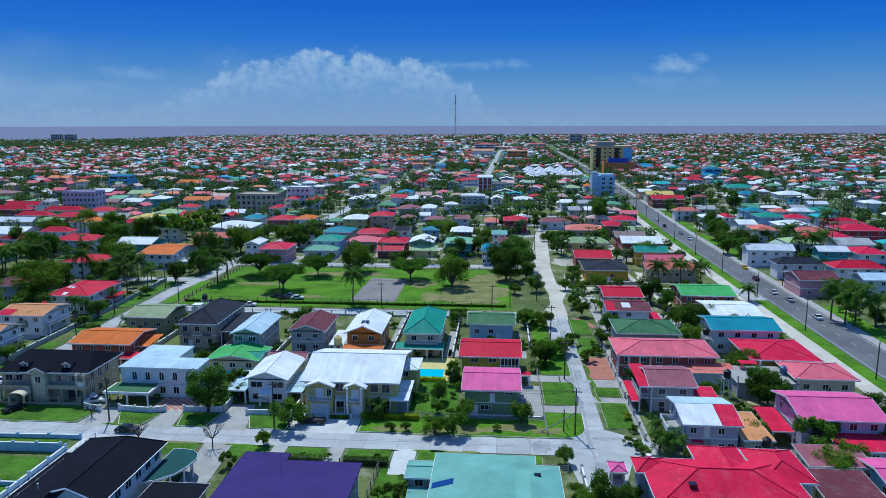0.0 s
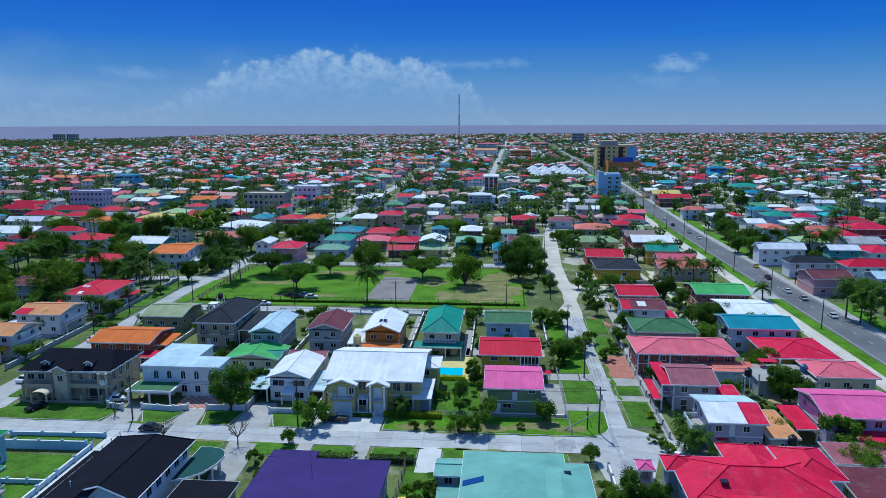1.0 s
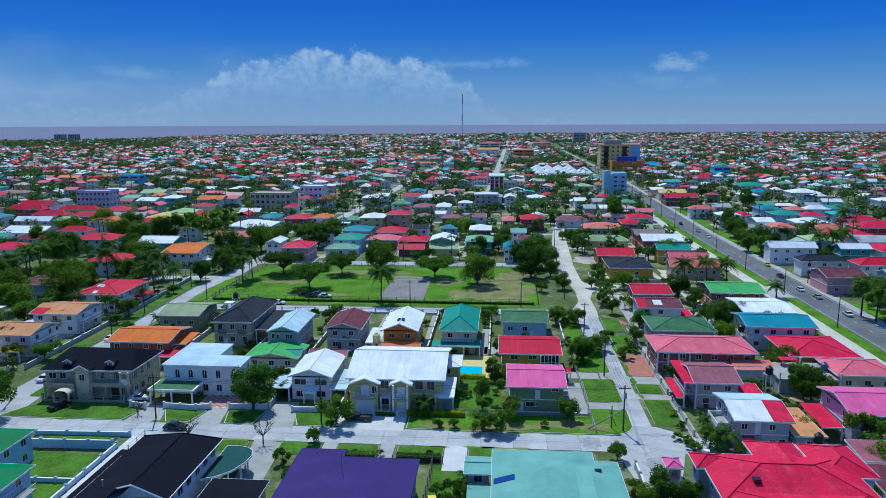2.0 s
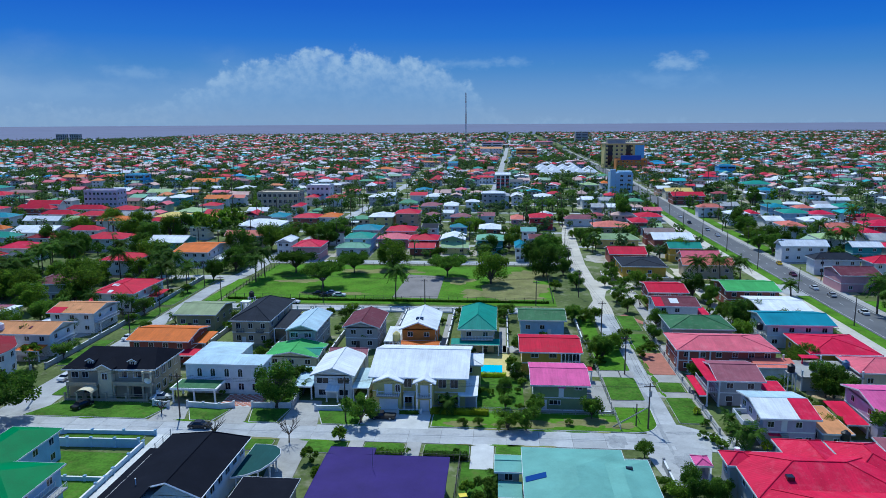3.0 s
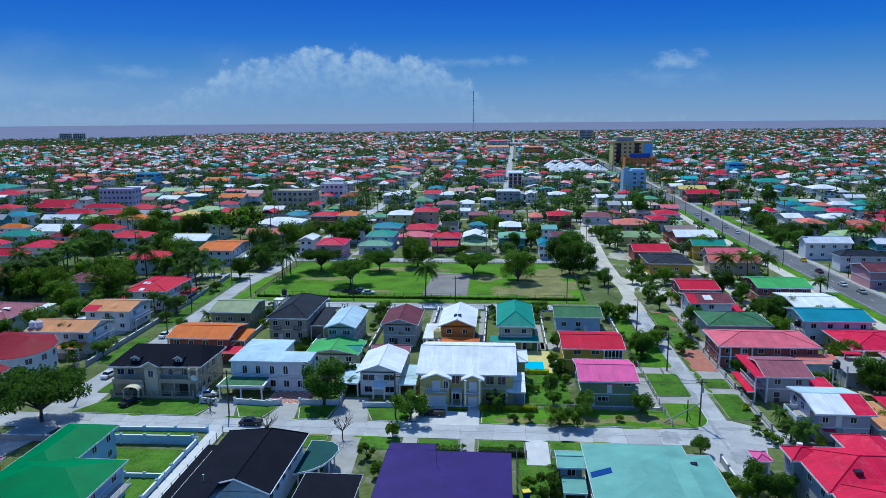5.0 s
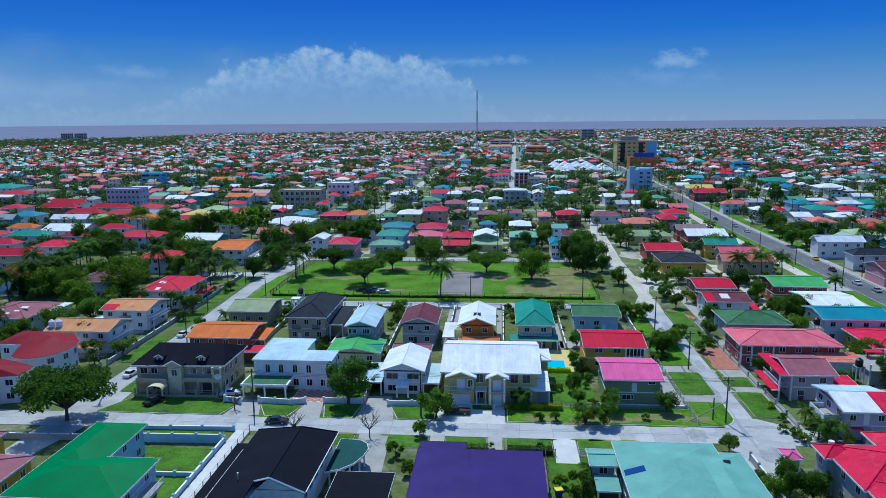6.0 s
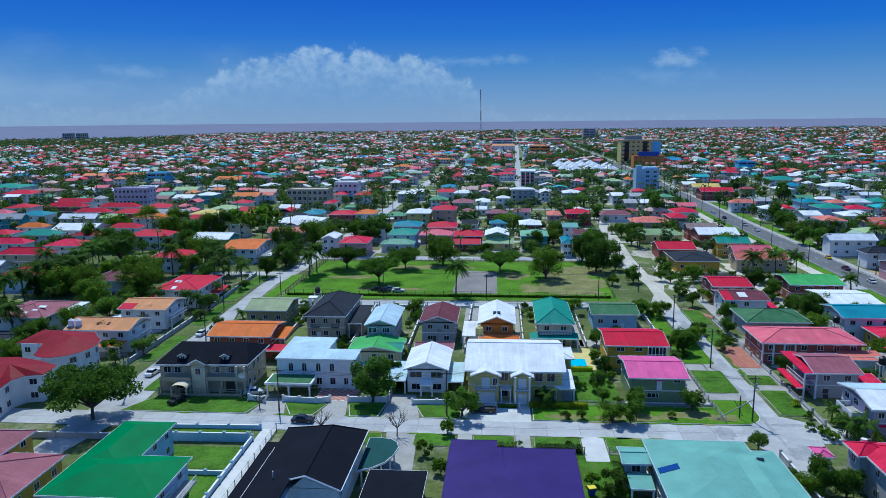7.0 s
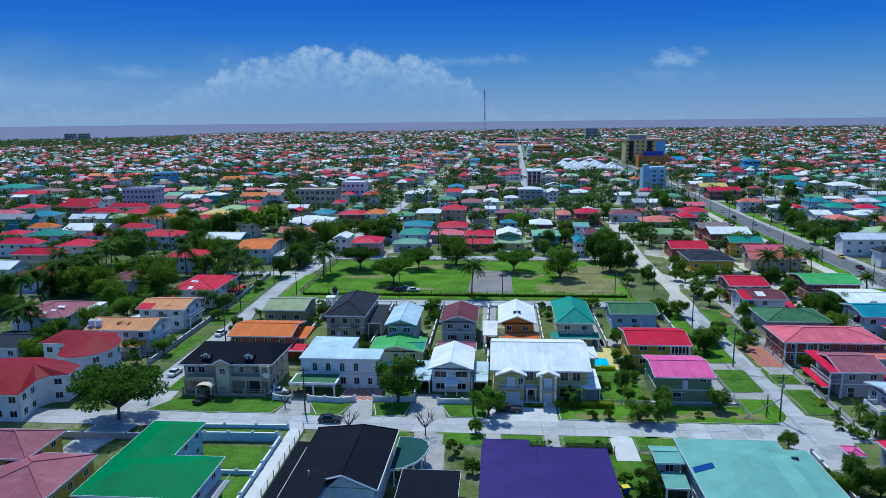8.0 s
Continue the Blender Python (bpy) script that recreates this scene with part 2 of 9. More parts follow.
ROOFS = {
    "red": roofing("red", (0.58, 0.012, 0.048)),
    "crimson": roofing("crimson", (0.66, 0.016, 0.07), (0.75, 0.3, 0.35), 0.25),
    "darkred": roofing("darkred", (0.25, 0.012, 0.024)),
    "maroon": roofing("maroon", (0.16, 0.045, 0.06), (0.4, 0.36, 0.36), 0.25),
    "mauve": roofing("mauve", (0.32, 0.11, 0.14), (0.5, 0.3, 0.33), 0.35),
    "pink": roofing("pink", (0.72, 0.15, 0.20), (0.8, 0.45, 0.45), 0.3),
    "magenta": roofing("magenta", (0.74, 0.13, 0.34), (0.75, 0.3, 0.5), 0.2),
    "orange": roofing("orange", (0.68, 0.17, 0.03), (0.25, 0.1, 0.05), 0.4),
    "tan": roofing("tan", (0.66, 0.30, 0.13), (0.2, 0.12, 0.08), 0.35),
    "salmon": roofing("salmon", (0.70, 0.20, 0.15), (0.3, 0.14, 0.1), 0.3),
    "white": roofing("white", (0.80, 0.83, 0.85), (0.5, 0.5, 0.48), 0.3),
    "paleblue": roofing("paleblue", (0.50, 0.66, 0.74), (0.25, 0.3, 0.32), 0.35),
    "grey": roofing("grey", (0.42, 0.43, 0.44), (0.2, 0.15, 0.12), 0.5),
    "rust": roofing("rust", (0.32, 0.24, 0.22), (0.25, 0.1, 0.05), 0.6),
    "green": roofing("green", (0.06, 0.17, 0.075), (0.30, 0.32, 0.25), 0.45),
    "brightgreen": roofing("brightgreen", (0.10, 0.42, 0.12), (0.04, 0.2, 0.05), 0.3),
    "mint": roofing("mint", (0.22, 0.46, 0.30), (0.12, 0.2, 0.12), 0.35),
    "lime": roofing("lime", (0.38, 0.52, 0.25), (0.2, 0.24, 0.12), 0.35),
    "olive": roofing("olive", (0.30, 0.36, 0.20), (0.12, 0.13, 0.08), 0.35),
    "teal": roofing("teal", (0.04, 0.30, 0.22), (0.1, 0.3, 0.28), 0.3),
    "aqua": roofing("aqua", (0.19, 0.42, 0.36), (0.1, 0.3, 0.3), 0.25, ribs=0.0),
    "turquoise": roofing("turquoise", (0.03, 0.25, 0.33), (0.05, 0.25, 0.3), 0.25),
    "blue": roofing("blue", (0.025, 0.23, 0.36), (0.05, 0.15, 0.3), 0.2),
    "navy": roofing("navy", (0.032, 0.038, 0.052), (0.05, 0.06, 0.08), 0.4, rough=0.8),
    "black": roofing("black", (0.010, 0.012, 0.020), (0.02, 0.02, 0.028), 0.4, rough=0.9, ribs=0.0),
    "purple": roofing("purple", (0.042, 0.024, 0.15), (0.04, 0.03, 0.09), 0.4, ribs=0.0),
    "emerald": roofing("emerald", (0.008, 0.20, 0.06), (0.02, 0.10, 0.05), 0.3, ribs=0.0),
    "yellow": roofing("yellow", (0.72, 0.55, 0.16), (0.3, 0.2, 0.08), 0.3),
}


def plaster(name, rgb, amt=0.35):
    return paint("wall_" + name, rgb, 0.85, 0, 0.1, 0.5, 9, 0.12, 0, (rgb[0] * 0.5, rgb[1] * 0.5, rgb[2] * 0.48), amt, 0, 0.3)


WALLS = {
    "white": plaster("white", (0.78, 0.78, 0.77)), "cream": plaster("cream", (0.68, 0.60, 0.42)), "yellow": plaster("yellow", (0.66, 0.56, 0.22)),
    "mustard": plaster("mustard", (0.58, 0.38, 0.06)), "beige": plaster("beige", (0.50, 0.42, 0.30)), "grey": plaster("grey", (0.42, 0.42, 0.42)),
    "green": plaster("green", (0.26, 0.33, 0.17)), "lime": plaster("lime", (0.48, 0.60, 0.30)), "pink": plaster("pink", (0.62, 0.33, 0.35)),
    "brick": plaster("brick", (0.33, 0.11, 0.08)), "blue": plaster("blue", (0.40, 0.58, 0.74)), "teal": plaster("teal", (0.10, 0.36, 0.36)),
    "peach": plaster("peach", (0.68, 0.42, 0.28)), "orange": plaster("orange", (0.58, 0.22, 0.05)), "lilac": plaster("lilac", (0.52, 0.46, 0.58)),
    "olive": plaster("olive", (0.36, 0.34, 0.18)), "skyblue": plaster("skyblue", (0.20, 0.52, 0.80)), "red": plaster("red", (0.55, 0.06, 0.07)),
}
TRIM = paint("white_trim", (0.80, 0.81, 0.82), 0.5, 0, 0.06, 1.0, 10, 0.05)
CONCRETE = paint("concrete", (0.40, 0.39, 0.37), 0.9, 0, 0.16, 0.3, 5, 0.3, 0.12, (0.2, 0.19, 0.17), 0.5, spec=0.15)
DARKTRIM = paint("dark_trim", (0.06, 0.05, 0.05), 0.5)
TERRACOTTA = paint("terracotta", (0.42, 0.15, 0.10), 0.8, 0, 0.2, 0.6, 5, 0.2, 0.2)
ROAD = paint("road_concrete", (0.47, 0.475, 0.475), 0.9, 0, 0.18, 0.12, 2.5, 0.25, 0.10, (0.20, 0.20, 0.21), 0.55, spec=0.15)
DUST = paint("dusty_road", (0.60, 0.56, 0.48), 0.95, 0, 0.2, 0.12, 2.5, 0.3, 0, (0.42, 0.36, 0.27), 0.6, spec=0.15)
PALE = paint("pale_concrete", (0.62, 0.62, 0.60), 0.85, 0, 0.12, 0.3, 5, 0.2, 0.1, (0.40, 0.39, 0.37), 0.4, spec=0.15)
YARD = paint("bare_yard", (0.44, 0.41, 0.35), 0.95, 0, 0.3, 0.06, 1.5, 0.3, 0, (0.10, 0.14, 0.04), 0.8, spec=0.15)
JOINT = paint("joint_filler", (0.16, 0.16, 0.15), 0.95)
ASPHALT = paint("asphalt", (0.15, 0.155, 0.165), 0.85, 0, 0.2, 0.08, 4, 0.25, 0, (0.21, 0.21, 0.215), 0.5, spec=0.15)
LINE = paint("road_line", (0.70, 0.70, 0.68), 0.8, 0, 0.3, 1.5)
GRASS = paint("grass", (0.082, 0.190, 0.012), 0.9, 0, 0.42, 0.12, 1.3, 0.9, 0, (0.16, 0.19, 0.035), 0.6, spec=0.08, grain=0.6)
LAWN = paint("lawn", (0.060, 0.140, 0.014), 0.9, 0, 0.5, 0.25, 1.8, 0.9, 0.2, (0.15, 0.16, 0.045), 0.8, spec=0.08, grain=0.6)
EARTH = paint("dry_grass", (0.22, 0.22, 0.08), 0.95, 0, 0.3, 0.2, 3.0, 0.5, 0, (0.34, 0.28, 0.17), 0.7, spec=0.15)
GROUND = paint("town_ground", (0.105, 0.135, 0.045), 0.95, 0, 0.4, 0.06, 1.2, 0.7, 0, (0.40, 0.36, 0.29), 0.95, spec=0.08, grain=0.6)
SAND = paint("sand", (0.45, 0.33, 0.18), 0.95, 0, 0.2, 0.3, 4, 0.5)
DARKGRASS = paint("court_slab", (0.23, 0.21, 0.20), 0.9, 0, 0.2, 0.12, 3, 0.2, 0, (0.13, 0.13, 0.12), 0.5)
WOOD = paint("pole_wood", (0.10, 0.075, 0.06), 0.9, 0, 0.3, 1.5, 8, 0.4)
BARK = paint("bark", (0.11, 0.085, 0.065), 0.95, 0, 0.3, 1.5, 8, 0.6)
TANK = paint("tank_plastic", (0.015, 0.015, 0.018), 0.4)
RUBBER = paint("rubber", (0.015, 0.015, 0.015), 0.8)
STEEL = paint("steel", (0.35, 0.36, 0.38), 0.4, 0.8, 0.1)
SEA = paint("sea_water", (0.19, 0.205, 0.285), 0.95, 0, 0.06, 0.004, 0.05, 0.05, spec=0.05)
POOLTILE = paint("pool_tile", (0.10, 0.55, 0.72), 0.3, 0, 0.08, 0.5, 6, 0.05)


def glass(name, rgb, rough=0.08):
    m = bpy.data.materials.new(name)
    m.use_nodes = True
    b = m.node_tree.nodes["Principled BSDF"]
    b.inputs["Base Color"].default_value = (*rgb, 1)
    b.inputs["Roughness"].default_value = rough
    b.inputs["IOR"].default_value = 1.5
    return m


PANE = glass("window_glass", (0.018, 0.022, 0.030))
BLUEGLASS = glass("blue_glass", (0.01, 0.05, 0.22), 0.15)
POOL = glass("pool_water", (0.03, 0.56, 0.80), 0.05)


def leafage(name, rgb, rgb2, rough=0.75):
    """Foliage: hue from leaf to leaf and tree to tree."""
    m = bpy.data.materials.new(name)
    m.use_nodes = True
    n, l = m.node_tree.nodes, m.node_tree.links
    b = n["Principled BSDF"]
    b.inputs["Roughness"].default_value, b.inputs["Specular IOR Level"].default_value = rough, 0.12
    g, info = n.new("ShaderNodeNewGeometry"), n.new("ShaderNodeObjectInfo")
    mx = n.new("ShaderNodeMix")
    mx.data_type = "RGBA"
    mx.inputs["A"].default_value, mx.inputs["B"].default_value = (*rgb, 1), (*rgb2, 1)
    l.new(g.outputs["Random Per Island"], mx.inputs["Factor"])
    hv = n.new("ShaderNodeHueSaturation")
    v = n.new("ShaderNodeMapRange")
    v.inputs["To Min"].default_value, v.inputs["To Max"].default_value = 0.65, 1.35
    l.new(info.outputs["Random"], v.inputs["Value"])
    t, clump, cm, cv = n.new("ShaderNodeTexCoord"), n.new("ShaderNodeTexNoise"), n.new("ShaderNodeMapRange"), n.new("ShaderNodeMath")
    clump.inputs["Scale"].default_value, clump.inputs["Detail"].default_value = 0.75, 3
    cm.inputs["From Min"].default_value, cm.inputs["From Max"].default_value = 0.3, 0.7
    cm.inputs["To Min"].default_value, cm.inputs["To Max"].default_value = 0.6, 1.5
    l.new(t.outputs["Object"], clump.inputs["Vector"]), l.new(clump.outputs["Fac"], cm.inputs["Value"])
    cv.operation = "MULTIPLY"
    l.new(v.outputs[0], cv.inputs[0]), l.new(cm.outputs[0], cv.inputs[1])
    l.new(cv.outputs[0], hv.inputs["Value"])
    l.new(mx.outputs["Result"], hv.inputs["Color"])
    l.new(hv.outputs[0], b.inputs["Base Color"])
    tl, mix = n.new("ShaderNodeBsdfTranslucent"), n.new("ShaderNodeMixShader")      # light through the leaves
    mix.inputs[0].default_value = 0.48
    l.new(hv.outputs[0], tl.inputs["Color"])
    l.new(b.outputs[0], mix.inputs[1]), l.new(tl.outputs[0], mix.inputs[2])
    l.new(mix.outputs[0], n["Material Output"].inputs["Surface"])
    return m


LEAF = leafage("leaf_green", (0.060, 0.145, 0.013), (0.210, 0.320, 0.026))
LEAF_DARK = leafage("leaf_dark", (0.042, 0.110, 0.013), (0.130, 0.230, 0.024))
LEAF_LIGHT = leafage("leaf_light", (0.060, 0.145, 0.015), (0.17, 0.27, 0.03))
LEAF_PALM = leafage("leaf_palm", (0.038, 0.105, 0.013), (0.120, 0.210, 0.024))
# greyer green puts the distance haze into the far leaves
LEAF_FAR = leafage("leaf_far_haze", (0.052, 0.108, 0.034), (0.160, 0.240, 0.078))
LEAF_HEDGE = leafage("leaf_hedge", (0.26, 0.36, 0.02), (0.50, 0.55, 0.03))

# ---------------------------------------------------------------- builders
MESHES = {}


def mesh_from(bm, name, *mats):
    me = bpy.data.meshes.new(name)
    bm.normal_update()
    bm.to_mesh(me)
    bm.free()
    for m in mats:
        me.materials.append(m)
    return me


def empty(name, m, label="", category="", group=""):
    ob = new(name)
    ob.empty_display_size = 0.5
    ob.matrix_basis = m
    return tagged(ob, label, category, group)


def child(name, me, parent, m=None, label=""):
    ob = new(name, me)
    ob.parent = parent
    if m is not None:
        ob.matrix_basis = m
    if label:
        ob["label"] = label
    return ob


def part(name, bm, material, parent, label="", m=None):
    return child(name, mesh_from(bm, name, material), parent, m, label)


def setting(name, bm, material, label="", category="", m=None):
    ob = new(name, mesh_from(bm, name, material))
    if m is not None:
        ob.matrix_basis = m
    return tagged(ob, label, category, "", "structure")


def box(bm, x0, x1, y0, y1, z0, z1, mat=0):
    v = [bm.verts.new(c) for c in ((x0, y0, z0), (x1, y0, z0), (x1, y1, z0), (x0, y1, z0), (x0, y0, z1), (x1, y0, z1), (x1, y1, z1), (x0, y1, z1))]
    for q in ((3, 2, 1, 0), (4, 5, 6, 7), (0, 1, 5, 4), (1, 2, 6, 5), (2, 3, 7, 6), (3, 0, 4, 7)):
        f = bm.faces.new([v[i] for i in q])
        f.material_index = mat
    return bm


def boxes(*rows):
    bm = bmesh.new()
    for r in rows:
        box(bm, *r)
    return bm


def tube(bm, a, b, r0, r1, n=6, caps=True):
    """A tapered round bar from a to b."""
    a, b = Vector(a), Vector(b)
    q = (b - a).to_track_quat("Z", "Y")
    rings = []
    for c, r in ((a, r0), (b, r1)):
        rings.append([bm.verts.new(c + q @ Vector((r * math.cos(6.2832 * i / n), r * math.sin(6.2832 * i / n), 0))) for i in range(n)])
    for i in range(n):
        bm.faces.new((rings[0][i], rings[0][(i + 1) % n], rings[1][(i + 1) % n], rings[1][i]))
    if caps:
        bm.faces.new(rings[1])
        bm.faces.new(rings[0][::-1])
    return bm


def slab_poly(bm, pts, z0, z1):
    """A level slab with the outline pts (counter-clockwise)."""
    lo, hi = [bm.verts.new((x, y, z0)) for x, y in pts], [bm.verts.new((x, y, z1)) for x, y in pts]
    bm.faces.new(hi)
    bm.faces.new(lo[::-1])
    for i in range(len(pts)):
        j = (i + 1) % len(pts)
        bm.faces.new((lo[i], lo[j], hi[j], hi[i]))
    return bm


def roof_shell(bm, tops, faces, thick=0.16):
    """A roof from its top corners and faces, given thickness downwards."""
    up = [bm.verts.new(p) for p in tops]
    dn = [bm.verts.new((p[0], p[1], p[2] - thick)) for p in tops]
    count = {}
    for f in faces:
        bm.faces.new([up[i] for i in f])
        bm.faces.new([dn[i] for i in reversed(f)])
        for a, b in zip(f, f[1:] + f[:1]):
            count[(a, b)] = 1
    for a, b in count:
        if (b, a) not in count:
            bm.faces.new((up[b], up[a], dn[a], dn[b]))
    return bm


def roof_parts(kind, w, d, ez, rise):
    """Corners, faces and ridge lines of a roof of outer size w x d over the eaves at ez, centred on 0."""
    a, b, r = w / 2, d / 2, ez + rise
    base = [(-a, -b, ez), (a, -b, ez), (a, b, ez), (-a, b, ez)]
    if kind == "hip":
        if w >= d:
            k = max(a - b, 0.4)
            tops = base + [(-k, 0, r), (k, 0, r)]
            faces = [[0, 1, 5, 4], [1, 2, 5], [2, 3, 4, 5], [3, 0, 4]]
            lines = [(4, 5), (0, 4), (3, 4), (1, 5), (2, 5)]
        else:
            k = max(b - a, 0.4)
            tops = base + [(0, -k, r), (0, k, r)]
            faces = [[0, 1, 4], [1, 2, 5, 4], [2, 3, 5], [3, 0, 4, 5]]
            lines = [(4, 5), (0, 4), (1, 4), (2, 5), (3, 5)]
    elif kind == "gablex":
        tops = base + [(-a, 0, r), (a, 0, r)]
        faces = [[0, 1, 5, 4], [2, 3, 4, 5]]
        lines = [(4, 5)]
    elif kind == "gabley":
        tops = base + [(0, -b, r), (0, b, r)]
        faces = [[1, 2, 5, 4], [3, 0, 4, 5]]
        lines = [(4, 5)]
    elif kind == "shed":       # rises to the back
        tops = base[:2] + [(a, b, r), (-a, b, r)]
        faces = [[0, 1, 2, 3]]
        lines = []
    elif kind == "shedx":      # rises to +x
        tops = [(-a, -b, ez), (a, -b, r), (a, b, r), (-a, b, ez)]
        faces = [[0, 1, 2, 3]]
        lines = []
    else:
        tops = [(x, y, ez + 0.1) for x, y, _ in base]
        faces = [[0, 1, 2, 3]]
        lines = []
    return tops, faces, lines


def add_roof(parent, kind, w, d, ez, rise, mat, x=0, y=0, label="", caps=True, name="roof", fascia=TRIM):
    tops, faces, lines = roof_parts(kind, w, d, ez, rise)
    ob = part(name, roof_shell(bmesh.new(), tops, faces), mat, parent, label, pose(x, y, 0))
    if caps and lines:
        bm = bmesh.new()
        for i, j in lines:
            p, q = Vector(tops[i]), Vector(tops[j])
            tube(bm, p + Vector((0, 0, 0.02)), q + Vector((0, 0, 0.02)), 0.11, 0.11, 5)
        part("ridge_cap", bm, mat, ob)
    if fascia is not None:
        loop = [0, 1, 2, 3]
        if kind == "gablex":
            loop = [0, 1, 5, 2, 3, 4]
        if kind == "gabley":
            loop = [0, 4, 1, 2, 5, 3]
        bm = bmesh.new()
        ring = []
        for i in loop:
            p = Vector(tops[i])
            o = p + Vector((0.05 if p.x > 0.01 else -0.05 if p.x < -0.01 else 0, 0.05 if p.y > 0.01 else -0.05 if p.y < -0.01 else 0, 0))
            ring.append([bm.verts.new(q) for q in (p - Vector((0, 0, 0.26)), o - Vector((0, 0, 0.26)), o + Vector((0, 0, 0.03)), p + Vector((0, 0, 0.03)))])
        for i, a in enumerate(ring):
            c = ring[(i + 1) % len(ring)]
            for k in range(4):
                bm.faces.new((a[k], c[k], c[(k + 1) % 4], a[(k + 1) % 4]))
        part("fascia", bm, fascia, ob)
    return ob


def gable_wall(bm, kind, w, d, ez, rise):
    """Fills the wall up into the gables."""
    a, b = w / 2, d / 2
    if kind == "gablex":
        for s in (-a, a):
            p = [(s, -b, ez - 0.3), (s, b, ez - 0.3), (s, 0, ez + rise - 0.25)]
            q = [(s - 0.2 * (1 if s > 0 else -1), y, z) for _, y, z in p]
            tri_prism(bm, p if s > 0 else p[::-1], q if s > 0 else q[::-1])
    if kind == "gabley":
        for s in (-b, b):
            p = [(a, s, ez - 0.3), (-a, s, ez - 0.3), (0, s, ez + rise - 0.25)]
            q = [(x, s - 0.2 * (1 if s > 0 else -1), z) for x, _, z in p]
            tri_prism(bm, p if s > 0 else p[::-1], q if s > 0 else q[::-1])


def tri_prism(bm, p, q):
    P, Q = [bm.verts.new(c) for c in p], [bm.verts.new(c) for c in q]
    bm.faces.new(P)
    bm.faces.new(Q[::-1])
    for i in range(3):
        j = (i + 1) % 3
        bm.faces.new((P[j], P[i], Q[i], Q[j]))


def window_meshes(w, h):
    key = ("win", w, h)
    if key not in MESHES:
        f = 0.08
        fr = boxes((-w / 2 - f, w / 2 + f, -0.07, 0.05, h / 2, h / 2 + f), (-w / 2 - f, w / 2 + f, -0.12, 0.05, -h / 2 - f, -h / 2),
                   (-w / 2 - f, -w / 2, -0.07, 0.05, -h / 2, h / 2), (w / 2, w / 2 + f, -0.07, 0.05, -h / 2, h / 2),
                   (-0.03, 0.03, -0.05, 0.05, -h / 2, h / 2))
        MESHES[key] = (mesh_from(fr, "window_frame", TRIM), mesh_from(boxes((-w / 2, w / 2, -0.02, 0.0, -h / 2, h / 2)), "pane", PANE))
    return MESHES[key]


def add_window(parent, x, y, z, face, w=1.2, h=1.1):
    """face: degrees the wall is turned from facing -y."""
    fr, pn = window_meshes(w, h)
    ob = child("window", fr, parent, pose(x, y, z, 0, 0, face))
    child("pane", pn, ob)
    return ob


def door_mesh(w, h, mat):
    key = ("door", w, h, mat.name)
    if key not in MESHES:
        bm = bmesh.new()
        n = 4 if w > 2 else 2
        zs = [h * k / n for k in range(n + 1)]
        rows = [[bm.verts.new((x, y, z)) for x, y in ((-w / 2, 0.02), (-w / 2, -0.07), (w / 2, -0.07), (w / 2, 0.02))] for z in zs]
        fronts = []
        for r0, r1 in zip(rows, rows[1:]):
            for k in range(3):
                f = bm.faces.new((r0[k], r0[k + 1], r1[k + 1], r1[k]))
                if k == 1:
                    fronts.append(f)
        bm.faces.new(rows[-1])
        bmesh.ops.inset_individual(bm, faces=fronts, thickness=0.09, depth=-0.03)
        MESHES[key] = mesh_from(bm, "door", mat)
    return MESHES[key]


def railing(parent, pts, z, h=0.95, mat=TRIM, gap=0.35, name="railing"):
    bm = bmesh.new()
    for (x0, y0), (x1, y1) in zip(pts, pts[1:]):
        tube(bm, (x0, y0, z + h), (x1, y1, z + h), 0.05, 0.05, 4)
        tube(bm, (x0, y0, z + 0.12), (x1, y1, z + 0.12), 0.04, 0.04, 4)
        n = max(2, int(math.hypot(x1 - x0, y1 - y0) / gap))
        for i in range(n + 1):
            t = i / n
            tube(bm, (x0 + t * (x1 - x0), y0 + t * (y1 - y0), z), (x0 + t * (x1 - x0), y0 + t * (y1 - y0), z + h), 0.03, 0.03, 4, False)
    return part(name, bm, mat, parent)


def balcony(parent, x0, x1, y0, y1, z, posts=True, mat=TRIM, roofed=0.0, side=0):
    """A slab with railing and posts on the -y side of a house (y0 < y1)."""
    ob = part("balcony", boxes((x0, x1, y0, y1, z - 0.18, z)), CONCRETE, parent)
    railing(ob, [(x0 + 0.08, y1), (x0 + 0.08, y0 + 0.08), (x1 - 0.08, y0 + 0.08), (x1 - 0.08, y1)], z, 0.95, mat)
    if posts:
        n = max(2, round((x1 - x0) / 3.5) + 1)
        for i in range(n):
            px = x0 + 0.15 + (x1 - x0 - 0.3) * i / (n - 1)
            child("post", post_mesh(z - 0.18 if not roofed else roofed), ob, pose(px, y0 + 0.15, 0))
    return ob


def post_mesh(h, r=0.12, mat=TRIM):
    key = ("post", round(h, 2), r, mat.name)
    if key not in MESHES:
        MESHES[key] = mesh_from(boxes((-r, r, -r, r, 0, h), (-r * 1.4, r * 1.4, -r * 1.4, r * 1.4, 0, 0.25), (-r * 1.3, r * 1.3, -r * 1.3, r * 1.3, h - 0.2, h)), "post", mat)
    return MESHES[key]


